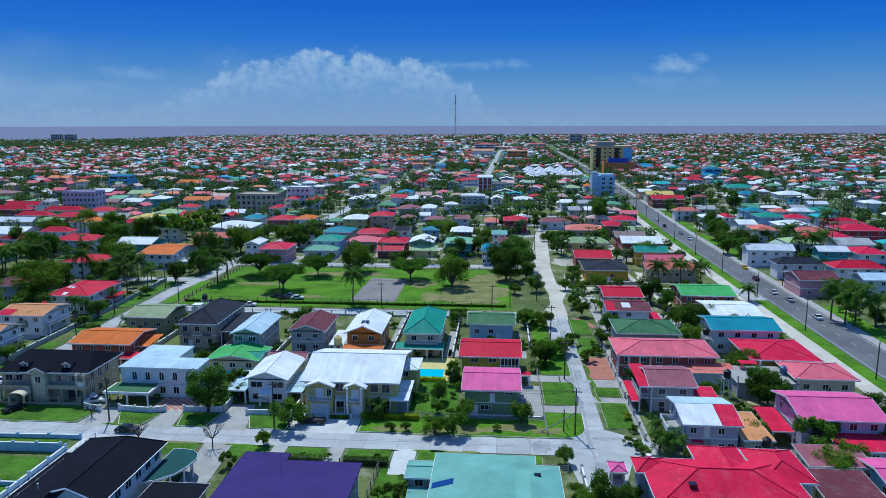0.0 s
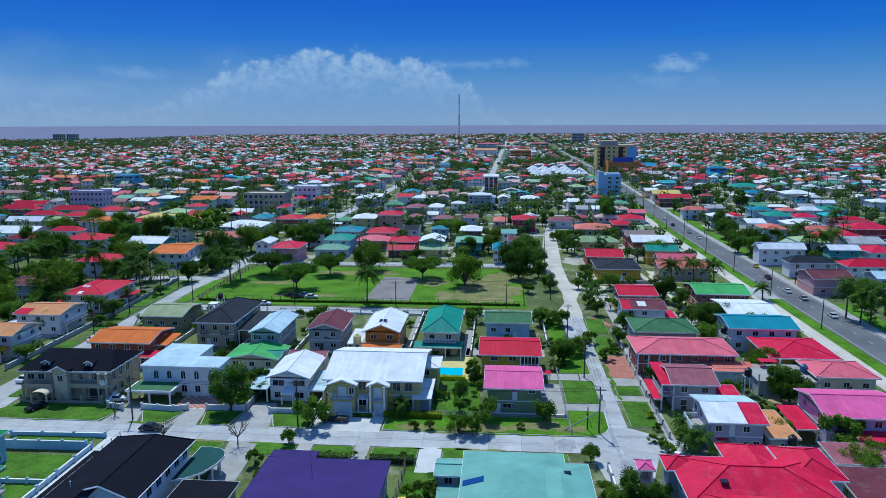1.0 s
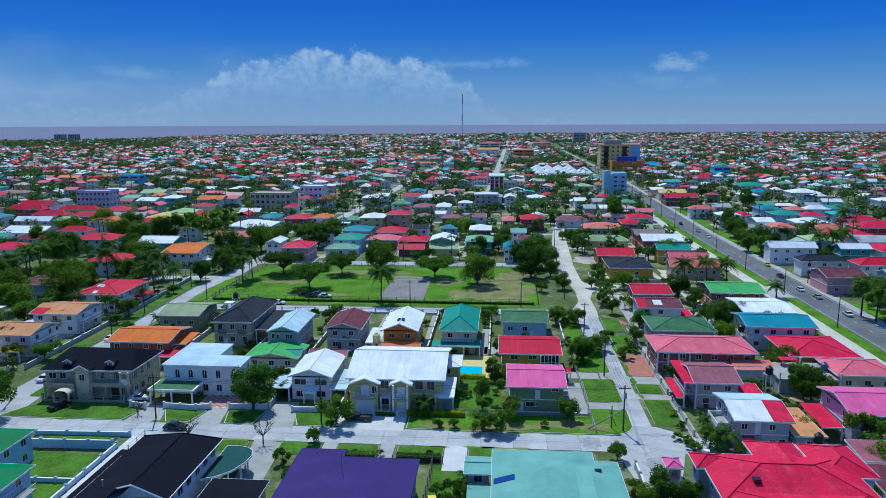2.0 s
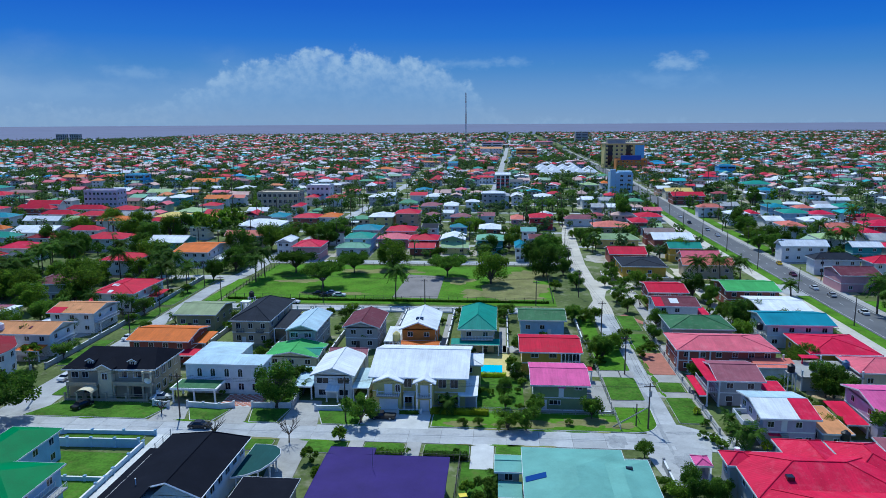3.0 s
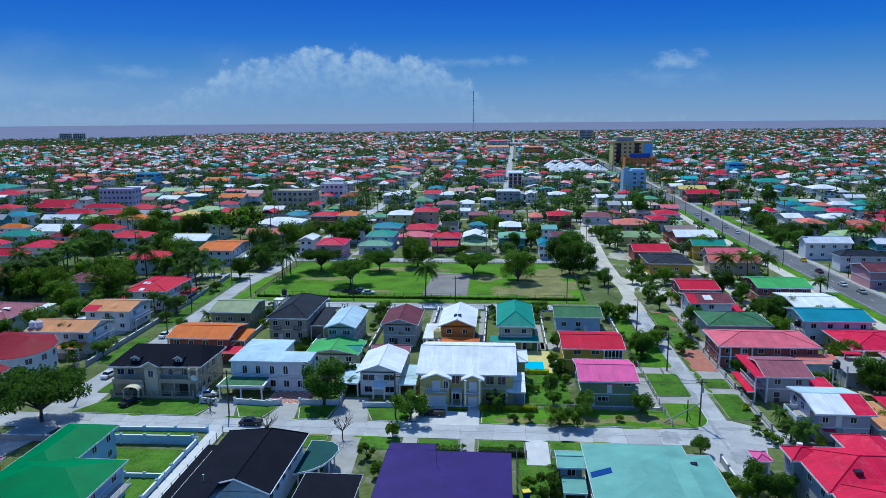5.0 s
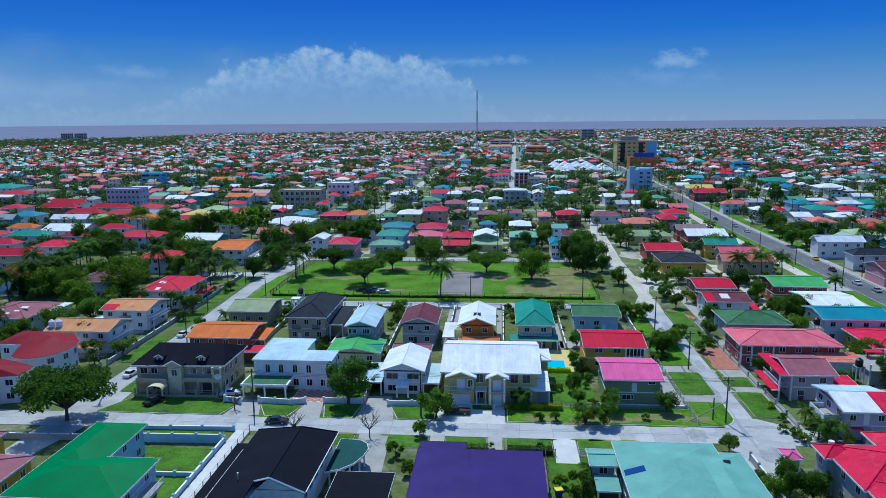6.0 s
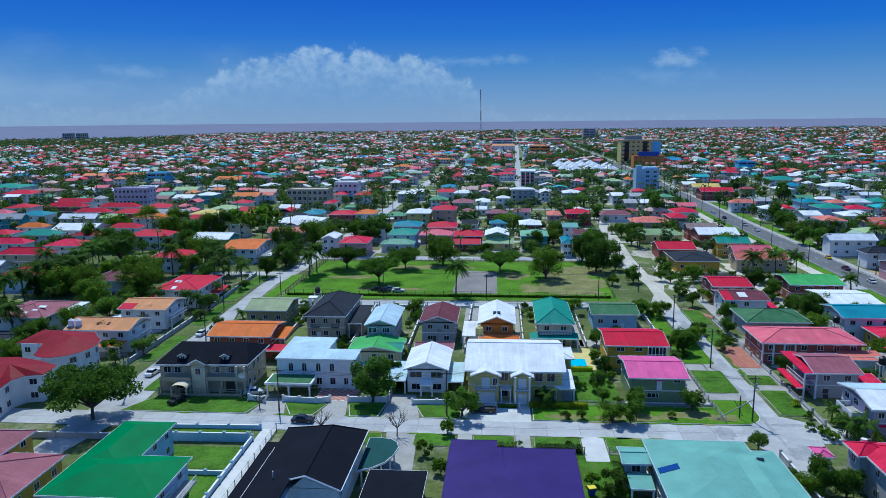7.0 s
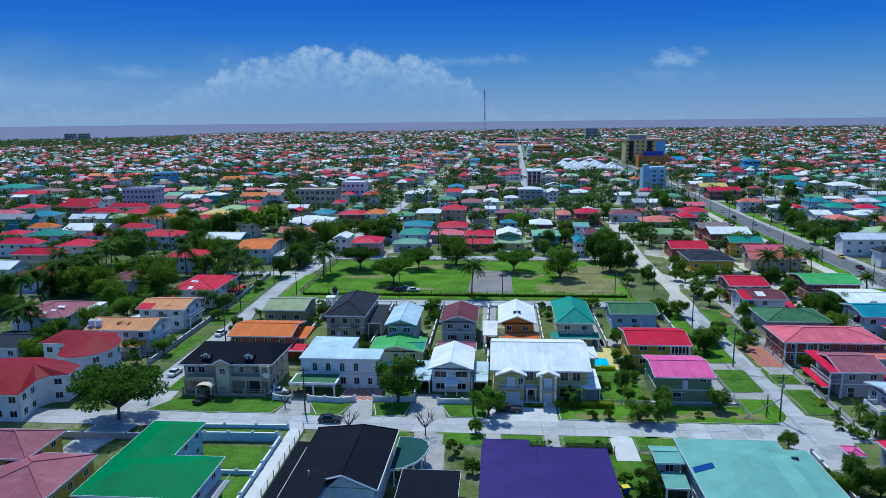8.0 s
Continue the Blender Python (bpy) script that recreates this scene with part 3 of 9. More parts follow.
def front_windows(ob, w, d, ez, storeys, rng, win=(1.2, 1.1), sides=True, back=True, skip_ground=False):
    sh = ez / storeys
    for s in range(storeys):
        if skip_ground and s == 0:
            continue
        z = sh * s + sh * 0.55
        n = max(2, int(w / (3.2 if sides else 4.4)))
        for i in range(n):
            if rng.random() < 0.9:
                add_window(ob, -w / 2 + w * (i + 0.5) / n, -d / 2, z, 0, *win)
        if sides:
            n = max(2, int(d / 4.5))
            for i in range(n):
                if ob.location.x < 15:
                    add_window(ob, w / 2, -d / 2 + d * (i + 0.5) / n, z, 90, *win)
                if ob.location.x > -60:
                    add_window(ob, -w / 2, -d / 2 + d * (i + 0.5) / n, z, -90, *win)
    return ob


def house(label, x, y, w, d, ez, rise, roof, rmat, wmat, storeys=2, over=0.7, rot=0.0, seed=0, windows=True, verandah=None, door=True, win=(1.2, 1.1), group="", caps=True, sides=True):
    """w, d: outer size of the roof over its eaves; (x, y): its middle."""
    rng = random.Random(seed or int(abs(x * 31 + y * 17) * 10))
    ob = empty("house", pose(x, y, 0, 0, 0, rot), label, "house", group)
    TAKEN.append((x, y, w / 2, d / 2))
    bw, bd = w - 2 * over, d - 2 * over
    bm = boxes((-bw / 2, bw / 2, -bd / 2, bd / 2, -0.3, ez - 0.02))
    if roof in ("gablex", "gabley"):
        gable_wall(bm, roof, bw, bd, ez, rise)
    if roof in ("shed", "shedx"):
        box(bm, -bw / 2, bw / 2, bd / 2 - 0.2, bd / 2, ez - 0.3, ez + rise - 0.4) if roof == "shed" else box(bm, bw / 2 - 0.2, bw / 2, -bd / 2, bd / 2, ez - 0.3, ez + rise - 0.4)
    body = part("wall", bm, WALLS[wmat], ob)
    if storeys > 1:
        part("band_course", boxes((-bw / 2 - 0.06, bw / 2 + 0.06, -bd / 2 - 0.06, bd / 2 + 0.06, ez / storeys - 0.1, ez / storeys + 0.1)), TRIM, ob)
    add_roof(ob, roof, w, d, ez, rise, ROOFS[rmat], caps=caps)
    if windows:
        front_windows(ob, bw, bd, ez, storeys, rng, win, sides=sides)
    if door:
        child("door", door_mesh(1.0, 2.05, TRIM if rng.random() < 0.5 else DARKTRIM), ob, pose(rng.uniform(-0.3, 0.3) * bw, -bd / 2, 0))
    if verandah:
        balcony(ob, -bw / 2 * verandah, bw / 2 * verandah, -bd / 2 - 1.8, -bd / 2, ez / storeys)
    return ob


ROOF_WORDS = {"paleblue": "pale blue", "brightgreen": "bright green", "darkred": "dark red", "lime": "pale green", "mint": "mint green", "mauve": "purple-brown", "navy": "dark grey",
              "rust": "rusty grey", "yellow": "pale yellow"}


def mid(x, y, w, d, ez, rise, roof, rcol, wcol):
    """A house of the blocks beyond: body, roof, windows on the sides that show."""
    storeys = 1 if ez < 4.7 else (3 if ez > 7.5 else 2)
    label = f"{'one-storey ' if storeys == 1 else 'tall ' if storeys == 3 else ''}{wcol} house with {ROOF_WORDS.get(rcol, rcol)} {'hip' if roof == 'hip' else 'gable'} roof among trees"
    return house(label, x, y, w, d, ez, rise, roof, rcol, wcol, storeys, 0.6, sides=False, door=False, caps=y < 300, group="houses of the town")


TAKEN = []          # (x, y, half width, half depth) of what stands


def free(x, y, hw, hd):
    return all(abs(x - a) > hw + c or abs(y - b) > hd + e for a, b, c, e in TAKEN)


def ring_band(pts, z0, z1, out=0.05):
    """A thin board along a closed outline (counter-clockwise), standing out from it."""
    bm = bmesh.new()
    n = len(pts)
    ring = []
    for i, (x, y) in enumerate(pts):
        a, c = Vector(pts[i - 1]), Vector(pts[(i + 1) % n])
        e0, e1 = (Vector((x, y)) - a).normalized(), (c - Vector((x, y))).normalized()
        m = Vector((e0.y + e1.y, -e0.x - e1.x))
        m = m.normalized() * out * min(2.0, 1 / max(0.3, m.length / 2))
        ring.append([bm.verts.new(q) for q in ((x, y, z0), (x + m.x, y + m.y, z0), (x + m.x, y + m.y, z1), (x, y, z1))])
    for i, a in enumerate(ring):
        c = ring[(i + 1) % n]
        for k in range(4):
            bm.faces.new((a[k], c[k], c[(k + 1) % 4], a[(k + 1) % 4]))
    return bm


def outline_house(label, x, y, eaves, tops, faces, ez, rmat, wmat, inset=0.5, fascia=TRIM):
    """A house whose roof follows its own outline. eaves: (x, y) round the roof, counter-clockwise, from the house's middle; tops: (x, y, rise) of the ridge ends."""
    ob = empty("house", pose(x, y, 0), label, "house")
    n = len(eaves)
    walls = []
    for i, (px, py) in enumerate(eaves):
        a, c = Vector(eaves[i - 1]), Vector(eaves[(i + 1) % n])
        e0, e1 = (Vector((px, py)) - a).normalized(), (c - Vector((px, py))).normalized()
        m = Vector((-e0.y - e1.y, e0.x + e1.x))
        k = inset / max(0.3, (m.length / 2) ** 2) / 2
        walls.append((px + m.x * k, py + m.y * k))
    part("wall", slab_poly(bmesh.new(), walls, -0.3, ez - 0.02), WALLS[wmat], ob)
    pts = [(a, b, ez) for a, b in eaves] + [(a, b, ez + r) for a, b, r in tops]
    roof = part("roof", roof_shell(bmesh.new(), pts, faces), ROOFS[rmat], ob)
    part("fascia", ring_band(eaves, ez - 0.26, ez + 0.03), fascia, roof)
    xs, ys = [p[0] for p in eaves], [p[1] for p in eaves]
    TAKEN.append((x + (min(xs) + max(xs)) / 2, y + (min(ys) + max(ys)) / 2, (max(xs) - min(xs)) / 2, (max(ys) - min(ys)) / 2))
    return ob


# ---- plants
def leaf_quad(bm, c, size, rng, up=0.9):
    n = Vector((rng.gauss(0, 1), rng.gauss(0, 1), rng.gauss(0, 1) + up)).normalized()
    q = n.to_track_quat("Z", "Y") @ Euler((0, 0, rng.uniform(0, 6.28))).to_quaternion()
    a, b = size * rng.uniform(0.7, 1.2), size * rng.uniform(0.4, 0.7)
    v = [bm.verts.new(c + q @ Vector(p)) for p in ((-a, 0, 0), (0, -b, 0.15 * a), (a, 0, 0), (0, b, 0.15 * a))]
    bm.faces.new(v)


def tree_meshes(seed, height, spread, leaves, size, flat=0.55, trunk_h=0.3, lobes=9, mat=LEAF, umbrella=False):
    """Trunk with limbs, and a crown of leaf clumps in uneven lobes."""
    rng = random.Random(seed)
    tb, cb = bmesh.new(), bmesh.new()
    th = height * trunk_h
    r = 0.035 * height
    tube(tb, (0, 0, -0.2), (0.1, 0.05, th), r * 1.2, r * 0.8, 7)
    for k in range(lobes):
        a = 6.283 * k / lobes + rng.uniform(-0.3, 0.3)
        rad = spread * (0.0 if k == 0 else rng.uniform(0.35, 0.85) if not umbrella else rng.uniform(0.15, 0.85))
        zz = height * (rng.uniform(0.30, 0.86) if not umbrella else rng.uniform(0.56, 0.82))
        c = Vector((rad * math.cos(a), rad * math.sin(a), zz if k else height * 0.8))
        mid = Vector((c.x * 0.45, c.y * 0.45, th + (c.z - th) * 0.6))
        tube(tb, (0.1, 0.05, th * 0.95), mid, r * 0.6, r * 0.35, 5, False)
        tube(tb, mid, c, r * 0.35, r * 0.1, 5, False)
        lr = spread * (rng.uniform(0.24, 0.48) if not umbrella else rng.uniform(0.2, 0.32))
        for _ in range(leaves // lobes):
            v = Vector((rng.gauss(0, 1), rng.gauss(0, 1), rng.gauss(0, 1))).normalized() * (rng.random() ** 0.4)
            leaf_quad(cb, c + Vector((v.x * lr, v.y * lr, v.z * lr * flat * rng.uniform(0.8, 1.25))), size, rng)
    return mesh_from(tb, "trunk", BARK), mesh_from(cb, "crown", mat)


def palm_meshes(seed, height, fronds=15, length=2.6, mat=LEAF_PALM):
    rng = random.Random(seed)
    tb, cb = bmesh.new(), bmesh.new()
    lean = Vector((rng.uniform(-0.6, 0.6), rng.uniform(-0.6, 0.6), 0))
    pts = [Vector((0, 0, -0.2)) + lean * (t * t) + Vector((0, 0, (height + 0.2) * t)) for t in (0, 0.25, 0.5, 0.75, 1)]
    for i in range(4):
        tube(tb, pts[i], pts[i + 1], 0.2 - 0.025 * i, 0.2 - 0.025 * (i + 1), 6, False)
    top = pts[-1]
    for k in range(fronds):
        a = 6.283 * k / fronds + rng.uniform(-0.2, 0.2)
        lift = rng.uniform(-0.15, 1.45)
        ln = length * rng.uniform(0.85, 1.2)
        prev = None
        for s in range(6):
            t = s / 5
            rr = ln * (t * 0.95)
            z = ln * (1.0 * lift * t - 0.85 * t * t)
            p = top + Vector((rr * math.cos(a), rr * math.sin(a), z))
            if prev is not None:
                side = Vector((-math.sin(a), math.cos(a), 0))
                for sg in (-1, 1):
                    for h in (0.0, 0.5):
                        b0 = prev.lerp(p, h)
                        b1 = prev.lerp(p, h + 0.42)
                        wd = 0.5 * math.sin(3.1416 * min(0.97, 0.12 + 0.85 * (t - 0.2 + 0.2 * h)) ** 0.8) + 0.08
                        tip = b1 + side * sg * wd + Vector((0.35 * math.cos(a), 0.35 * math.sin(a), -0.22 - 0.2 * rng.random()))
                        tip0 = b0.lerp(tip, 0.7) + side * sg * wd * 0.3
                        vs = [cb.verts.new(q) for q in (b0, b1, tip, tip0)]
                        cb.faces.new(vs if sg > 0 else vs[::-1])
            prev = p
    return mesh_from(tb, "trunk", BARK), mesh_from(cb, "crown", mat)


TREES = {}


def tree_kind(key):
    if key not in TREES:
        kind, v = key
        s = 100 + v
        if kind == "broad":
            TREES[key] = tree_meshes(s, 7.4, 4.3, 5400, 0.235, 0.95, 0.12, 16)
        elif kind == "dark":
            TREES[key] = tree_meshes(s + 20, 8.0, 4.0, 5400, 0.235, 1.05, 0.10, 16, LEAF_DARK)
        elif kind == "light":
            TREES[key] = tree_meshes(s + 40, 5.6, 3.2, 3200, 0.25, 0.95, 0.16, 11, LEAF_LIGHT)
        elif kind == "umbrella":
            TREES[key] = tree_meshes(s + 60, 9.0, 9.6, 9000, 0.33, 0.42, 0.24, 30, LEAF_DARK, True)
        elif kind == "bush":
            TREES[key] = tree_meshes(s + 80, 2.6, 1.7, 620, 0.25, 0.9, 0.12, 6, LEAF)
        elif kind == "gold":
            TREES[key] = tree_meshes(s + 95, 2.2, 1.6, 420, 0.22, 0.9, 0.12, 6, LEAF_HEDGE)
        elif kind == "shrub":
            TREES[key] = tree_meshes(s + 90, 2.2, 1.5, 360, 0.24, 0.9, 0.12, 6, LEAF_LIGHT)
        elif kind == "mid":
            TREES[key] = tree_meshes(s + 120, 8.0, 4.2, 420, 0.75, 0.9, 0.25, 8, LEAF)
        elif kind == "middark":
            TREES[key] = tree_meshes(s + 140, 8.0, 4.0, 420, 0.75, 1.0, 0.2, 8, LEAF_DARK)
        elif kind == "palm":
            TREES[key] = palm_meshes(s + 160, 6.9, 40, 3.1)
        elif kind == "smallpalm":
            TREES[key] = palm_meshes(s + 180, 2.6, 20, 2.1)
        elif kind == "midpalm":
            TREES[key] = palm_meshes(s + 200, 8.5, 18, 3.1, LEAF_DARK)
    return TREES[key]


TREE_LABELS = {"broad": "leafy green broad-crowned garden tree", "dark": "dense dark-green mango tree in a yard", "light": "light yellow-green garden tree among houses",
               "umbrella": "wide flat-crowned shade tree on the grass", "bush": "rounded green garden bush", "shrub": "light green ornamental shrub in a garden", "gold": "yellow-green ornamental bush beside a path",
               "mid": "green broadleaf tree between house roofs", "middark": "dark green tree between house roofs", "palm": "tall coconut palm with drooping fronds",
               "smallpalm": "short ornamental palm in a front garden", "midpalm": "slim dark coconut palm among houses"}


def tree(kind, x, y, size=1.0, seed=None, group=""):
    rng = random.Random(int(abs(x * 53 + y * 29) * 10) if seed is None else seed)
    tm, cm = tree_kind((kind, rng.randrange(4)))
    name = "palm_tree" if "palm" in kind else ("bush" if kind in ("bush", "shrub", "gold") else "tree")
    ob = empty(name, pose(x, y, 0, 0, 0, rng.uniform(0, 360)) @ Matrix.Diagonal((size, size, size * rng.uniform(0.9, 1.1) * (1.15 if kind == "umbrella" else 1), 1)), TREE_LABELS[kind],
               {"palm_tree": "palm", "bush": "bush", "tree": "tree"}[name], group)
    child("trunk", tm, ob)
    child("crown", cm, ob)
    return ob

# ---------------------------------------------------------------- ground, water, roads
def flat(name, pts, z, mat, label, category, thick=0.3, kind="structure"):
    ob = new(name, mesh_from(slab_poly(bmesh.new(), pts, z - thick, z), name, mat))
    if category in ("driveway", "paving", "court", "pool", "deck", "path"):
        xs, ys = [p[0] for p in pts], [p[1] for p in pts]
        TAKEN.append(((min(xs) + max(xs)) / 2, (min(ys) + max(ys)) / 2, (max(xs) - min(xs)) / 2, (max(ys) - min(ys)) / 2))
    return tagged(ob, label, category, "", kind)


def rect(x0, x1, y0, y1):
    return [(x0, y0), (x1, y0), (x1, y1), (x0, y1)]


SHORE = ((-3600, 1500), (-1700, 1840), (-1419, 1896), (-1311, 1986), (-1157, 2018), (-1103, 2267), (-1035, 2580), (-835, 2640), (-234, 2700), (227, 2790), (870, 2830), (1453, 2890), (3600, 3000))
COAST = 2900.0


def coast(x):
    """The shore line."""
    for (x0, y0), (x1, y1) in zip(SHORE, SHORE[1:]):
        if x <= x1:
            return y0 + (y1 - y0) * (x - x0) / (x1 - x0)
    return COAST


bm = bmesh.new()
slab_poly(bm, [(-3600, -900), (3600, -900)] + list(reversed(SHORE)), -2.0, 0.0)
setting("ground", bm, GROUND, "flat town ground of grass, dirt and yards", "ground")
bm = bmesh.new()
ys = [1400, 2950, 3300, 3700, 4100, 4500, 4900]
zs = [-0.6, -0.6, 0.2, 3.0, 8.5, 16.0, 24.5]
lines = [[bm.verts.new((x, y, z)) for x in (-4200, -2000, 0, 2000, 4200)] for y, z in zip(ys, zs)]
for r0, r1 in zip(lines, lines[1:]):
    for i in range(4):
        bm.faces.new((r0[i], r0[i + 1], r1[i + 1], r1[i]))
setting("sea", bm, SEA, "muddy brown sea along the horizon", "sea")


def main_x(y):
    """Middle of the main road."""
    return 93.1 + 0.03 * max(0.0, y - 380.0) if y < 700 else 102.7


front_street = flat("front_street", rect(-330, 62, 117.0, 123.6), 0.03, JOINT, "grey concrete residential street with worn patches", "street")
side_street = flat("side_street", rect(14.2, 20.4, 123.7, 206), 0.034, JOINT, "pale concrete side street", "street")
flat("side_street", [(13.0, 202), (20.6, 204), (21.0, 212), (20.8, 226), (22.6, 235), (26, 239.4), (38, 242), (62, 243), (62, 247.5), (38, 247), (24, 247), (20.9, 252), (20.7, 279), (22.6, 323), (24.4, 363), (30.5, 426), (25.5, 426), (18.4, 363), (15.3, 323), (13.6, 292), (13.0, 268), (15.6, 250), (17.0, 236), (16.6, 222), (13.6, 212)], 0.068, DUST, "pale dusty street bending past a park", "street")
flat("west_street", [(-110, 100), (-105, 122), (-109.0, 180), (-110.5, 232), (-107, 256), (-107, 300), (-112.5, 300), (-113, 256), (-115.8, 232), (-114.2, 180), (-114.8, 100)], 0.064, ROAD, "concrete street with grass verges", "street")
flat("west_branch", [(-113.2, 246), (-113.4, 252), (-124, 252), (-150, 250.5), (-150, 245), (-124, 245.4)], 0.059, ROAD, "pale street turning off between gardens", "street")
flat("park_street", rect(-109, 12, 206.3, 211.5), 0.061, ROAD, "pale street along a park fence", "street")
flat("park_back_street", rect(-150, 15, 276.5, 283.5), 0.061, ROAD, "pale street behind a park", "street")
MAIN_Y = [-200, 0, 200, 300, 380, 700, 1100, 1400]


def along_main(a, b):
    """Outline of a strip from a to b metres right of the main road's middle."""
    return [(main_x(y) + b, y) for y in MAIN_Y] + [(main_x(y) + a, y) for y in reversed(MAIN_Y)]


flat("main_road", along_main(-5.5, 5.6), 0.08, ASPHALT, "dark asphalt main road with broken lane lines", "road")
flat("main_road_verge", along_main(-9.5, -5.6), 0.10, GRASS, "bright green grass strip beside the main road", "verge")
flat("pavement", along_main(-14.0, -9.5), 0.07, DUST, "pale concrete footway beside the verge", "pavement")
flat("main_road_shoulder", along_main(5.6, 8.6), 0.05, CONCRETE, "pale paved road shoulder", "shoulder")
for y0, y1 in ((186, 226), (306, 372), (380, 420), (428, 470)):
    flat("roadside_lawn", [(main_x(y0) + 8.7, y0), (main_x(y0) + 14, y0), (main_x(y1) + 14, y1), (main_x(y1) + 8.7, y1)], 0.09, GRASS, "roadside grass plot", "verge")
flat("sandy_lot", [(101.8, 233), (105, 235), (106, 250), (104, 262), (101.8, 262)], 0.06, SAND, "bare sandy lot beside the main road", "lot")
flat("footway_gap", rect(80.5, 87.7, 232, 248), 0.11, ROAD, "pale concrete crossing over the verge", "pavement")
lane = empty("lane_marking", pose(0, 0, 0), "broken white lane lines on the asphalt", "road marking")
lane["kind"] = "structure"
dash = mesh_from(boxes((-0.06, 0.06, -1.2, 1.2, 0, 0.006)), "dash", LINE)
for k in range(60):
    y = 150 + k * 9
    for dx in (0.1,):
        child("dash", dash, lane, pose(main_x(y) + dx, y, 0.082, 0, 0, 0 if y < 380 else -1.7))
edge_line = mesh_from(boxes((-0.06, 0.06, -4.4, 4.4, 0, 0.006)), "edge_line", LINE)
for k in range(24):
    for dx in (-4.7, 4.9):
        child("edge_line", edge_line, lane, pose(main_x(160 + k * 9) + dx, 160 + k * 9, 0.082))
flat("park_lawn", rect(-103.5, 4.5, 213.8, 273.5), 0.05, GRASS, "mown green park lawn", "lawn")
flat("sports_court", [(-48.5, 222.5), (-33.6, 221.2), (-33.8, 254.5), (-47.5, 257)], 0.075, DARKGRASS, "grey paved court in the park", "court")


def blob(cx, cy, rx, ry, seed, n=40, rough=0.35):
    """A ragged round outline."""
    out = []
    for k in range(n):
        a = 6.2832 * k / n
        q = 1 + rough * (noise.noise(Vector((2.2 * math.cos(a) + seed, 2.2 * math.sin(a), seed * 1.7))) * 1.6 + 0.35 * noise.noise(Vector((7 * math.cos(a), 7 * math.sin(a), seed))))
        out.append((cx + rx * q * math.cos(a), cy + ry * q * math.sin(a)))
    return out


for k, (bx, by, ra, rb) in enumerate(((-8, 240, 10, 17), (-2, 258, 6, 9), (-20, 229, 8, 5), (-58, 262, 16, 4), (-28, 248, 5, 6), (-85, 244, 9, 3), (-70, 226, 11, 2.2), (-8, 224, 9, 3))):
    flat("worn_grass", blob(bx, by, ra, rb, k + 1.3), 0.058 + 0.003 * k, EARTH, "dry yellowed patch of park grass", "lawn", 0.05)

# ---------------------------------------------------------------- houses
mansion = outline_house('two-storey beige house with black hip roof', -95.2, 140.4, [(-10.0, -7.2), (9.9, -6.2), (10.2, 7.2), (-9.6, 7.2)], [(-7.0, 0.1, 2.8), (7.6, 0.2, 2.8)],
                        [[0, 1, 5, 4], [1, 2, 5], [2, 3, 4, 5], [3, 0, 4]], 6.3, 'black', 'beige', 0.8)
arch_house = outline_house('white arched-window house with pale blue roof', -72.3, 144.8, [(-8.2, -7.2), (9.1, -7.3), (9.1, -0.5), (1.8, -0.5), (1.9, 7.7), (-8.3, 7.9)],
                           [(-3.2, -3.0, 0.75), (5.6, -3.9, 0.45), (-3.2, 3.0, 0.75)], [[0, 1, 7, 6], [1, 2, 7], [2, 3, 6, 7], [3, 4, 8, 6], [4, 5, 8], [5, 0, 6, 8]], 6.6, 'paleblue', 'white', 0.25)
gable_house = house('small white gabled house with pale roof', -48.0, 143.0, 9.4, 14.0, 5.2, 1.7, 'gabley', 'white', 'white', windows=False, door=False)
villa = house('large yellow villa with white roof', -29.6, 143.3, 20.3, 20.8, 6.4, 2.6, 'gablex', 'white', 'yellow', windows=False, door=False)
green_house = house('green-walled house with magenta roof', -1.2, 139.3, 11.9, 13.5, 5.6, 1.2, 'gablex', 'magenta', 'green', windows=False, door=False)
mustard_house = house('mustard house with bright red roof', -1.7, 159.6, 14.3, 13.7, 5.6, 1.3, 'gablex', 'red', 'mustard', windows=False, door=False)
house('olive house with olive sheet roof', -97.8, 189.3, 12.3, 14.9, 4.6, 1.4, 'gablex', 'olive', 'olive', storeys=1)
orange_house = house('brown house with orange roof', -95.5, 162.2, 15.8, 13.4, 5.5, 1.3, 'gablex', 'orange', 'brick')
navy_house = house('beige house with dark navy hip roof', -77.9, 181.6, 11.2, 22.5, 6.5, 2.6, 'hip', 'navy', 'beige', win=(1.1, 1.3))
porch_house = house('white house with pale blue gable roof', -62.4, 172.4, 8.0, 17.0, 6.2, 1.4, 'gabley', 'paleblue', 'grey')
house('narrow grey house with maroon gable roof', -48.3, 176.0, 9.7, 15.0, 5.8, 1.6, 'gabley', 'maroon', 'grey')
orange_wall_house = house('orange-walled house with white hip roof', -33.5, 175.0, 9.5, 17.0, 6.2, 1.9, 'gabley', 'white', 'orange')
teal_house = house('white house with teal hip roof', -18.9, 178.9, 9.7, 21.8, 6.0, 2.6, 'hip', 'teal', 'cream')
house('pale house with weathered green roof', -1.9, 188.3, 12.9, 12.3, 4.6, 1.2, 'gablex', 'green', 'blue', storeys=1)
house('white house with purple-brown roof', -161.1, 177.5, 15.7, 17.7, 5.5, 1.8, 'hip', 'mauve', 'white')
house('white house with tan orange roof', -132.4, 163.6, 17.0, 11.7, 5.8, 1.6, 'gablex', 'tan', 'white')
house('white house with orange and red roof', -130.8, 183.7, 13.9, 13.2, 5.8, 1.4, 'gablex', 'tan', 'white')
house('white house with red hip roof', -131.5, 209.8, 14.2, 21.0, 5.8, 1.6, 'hip', 'red', 'white')
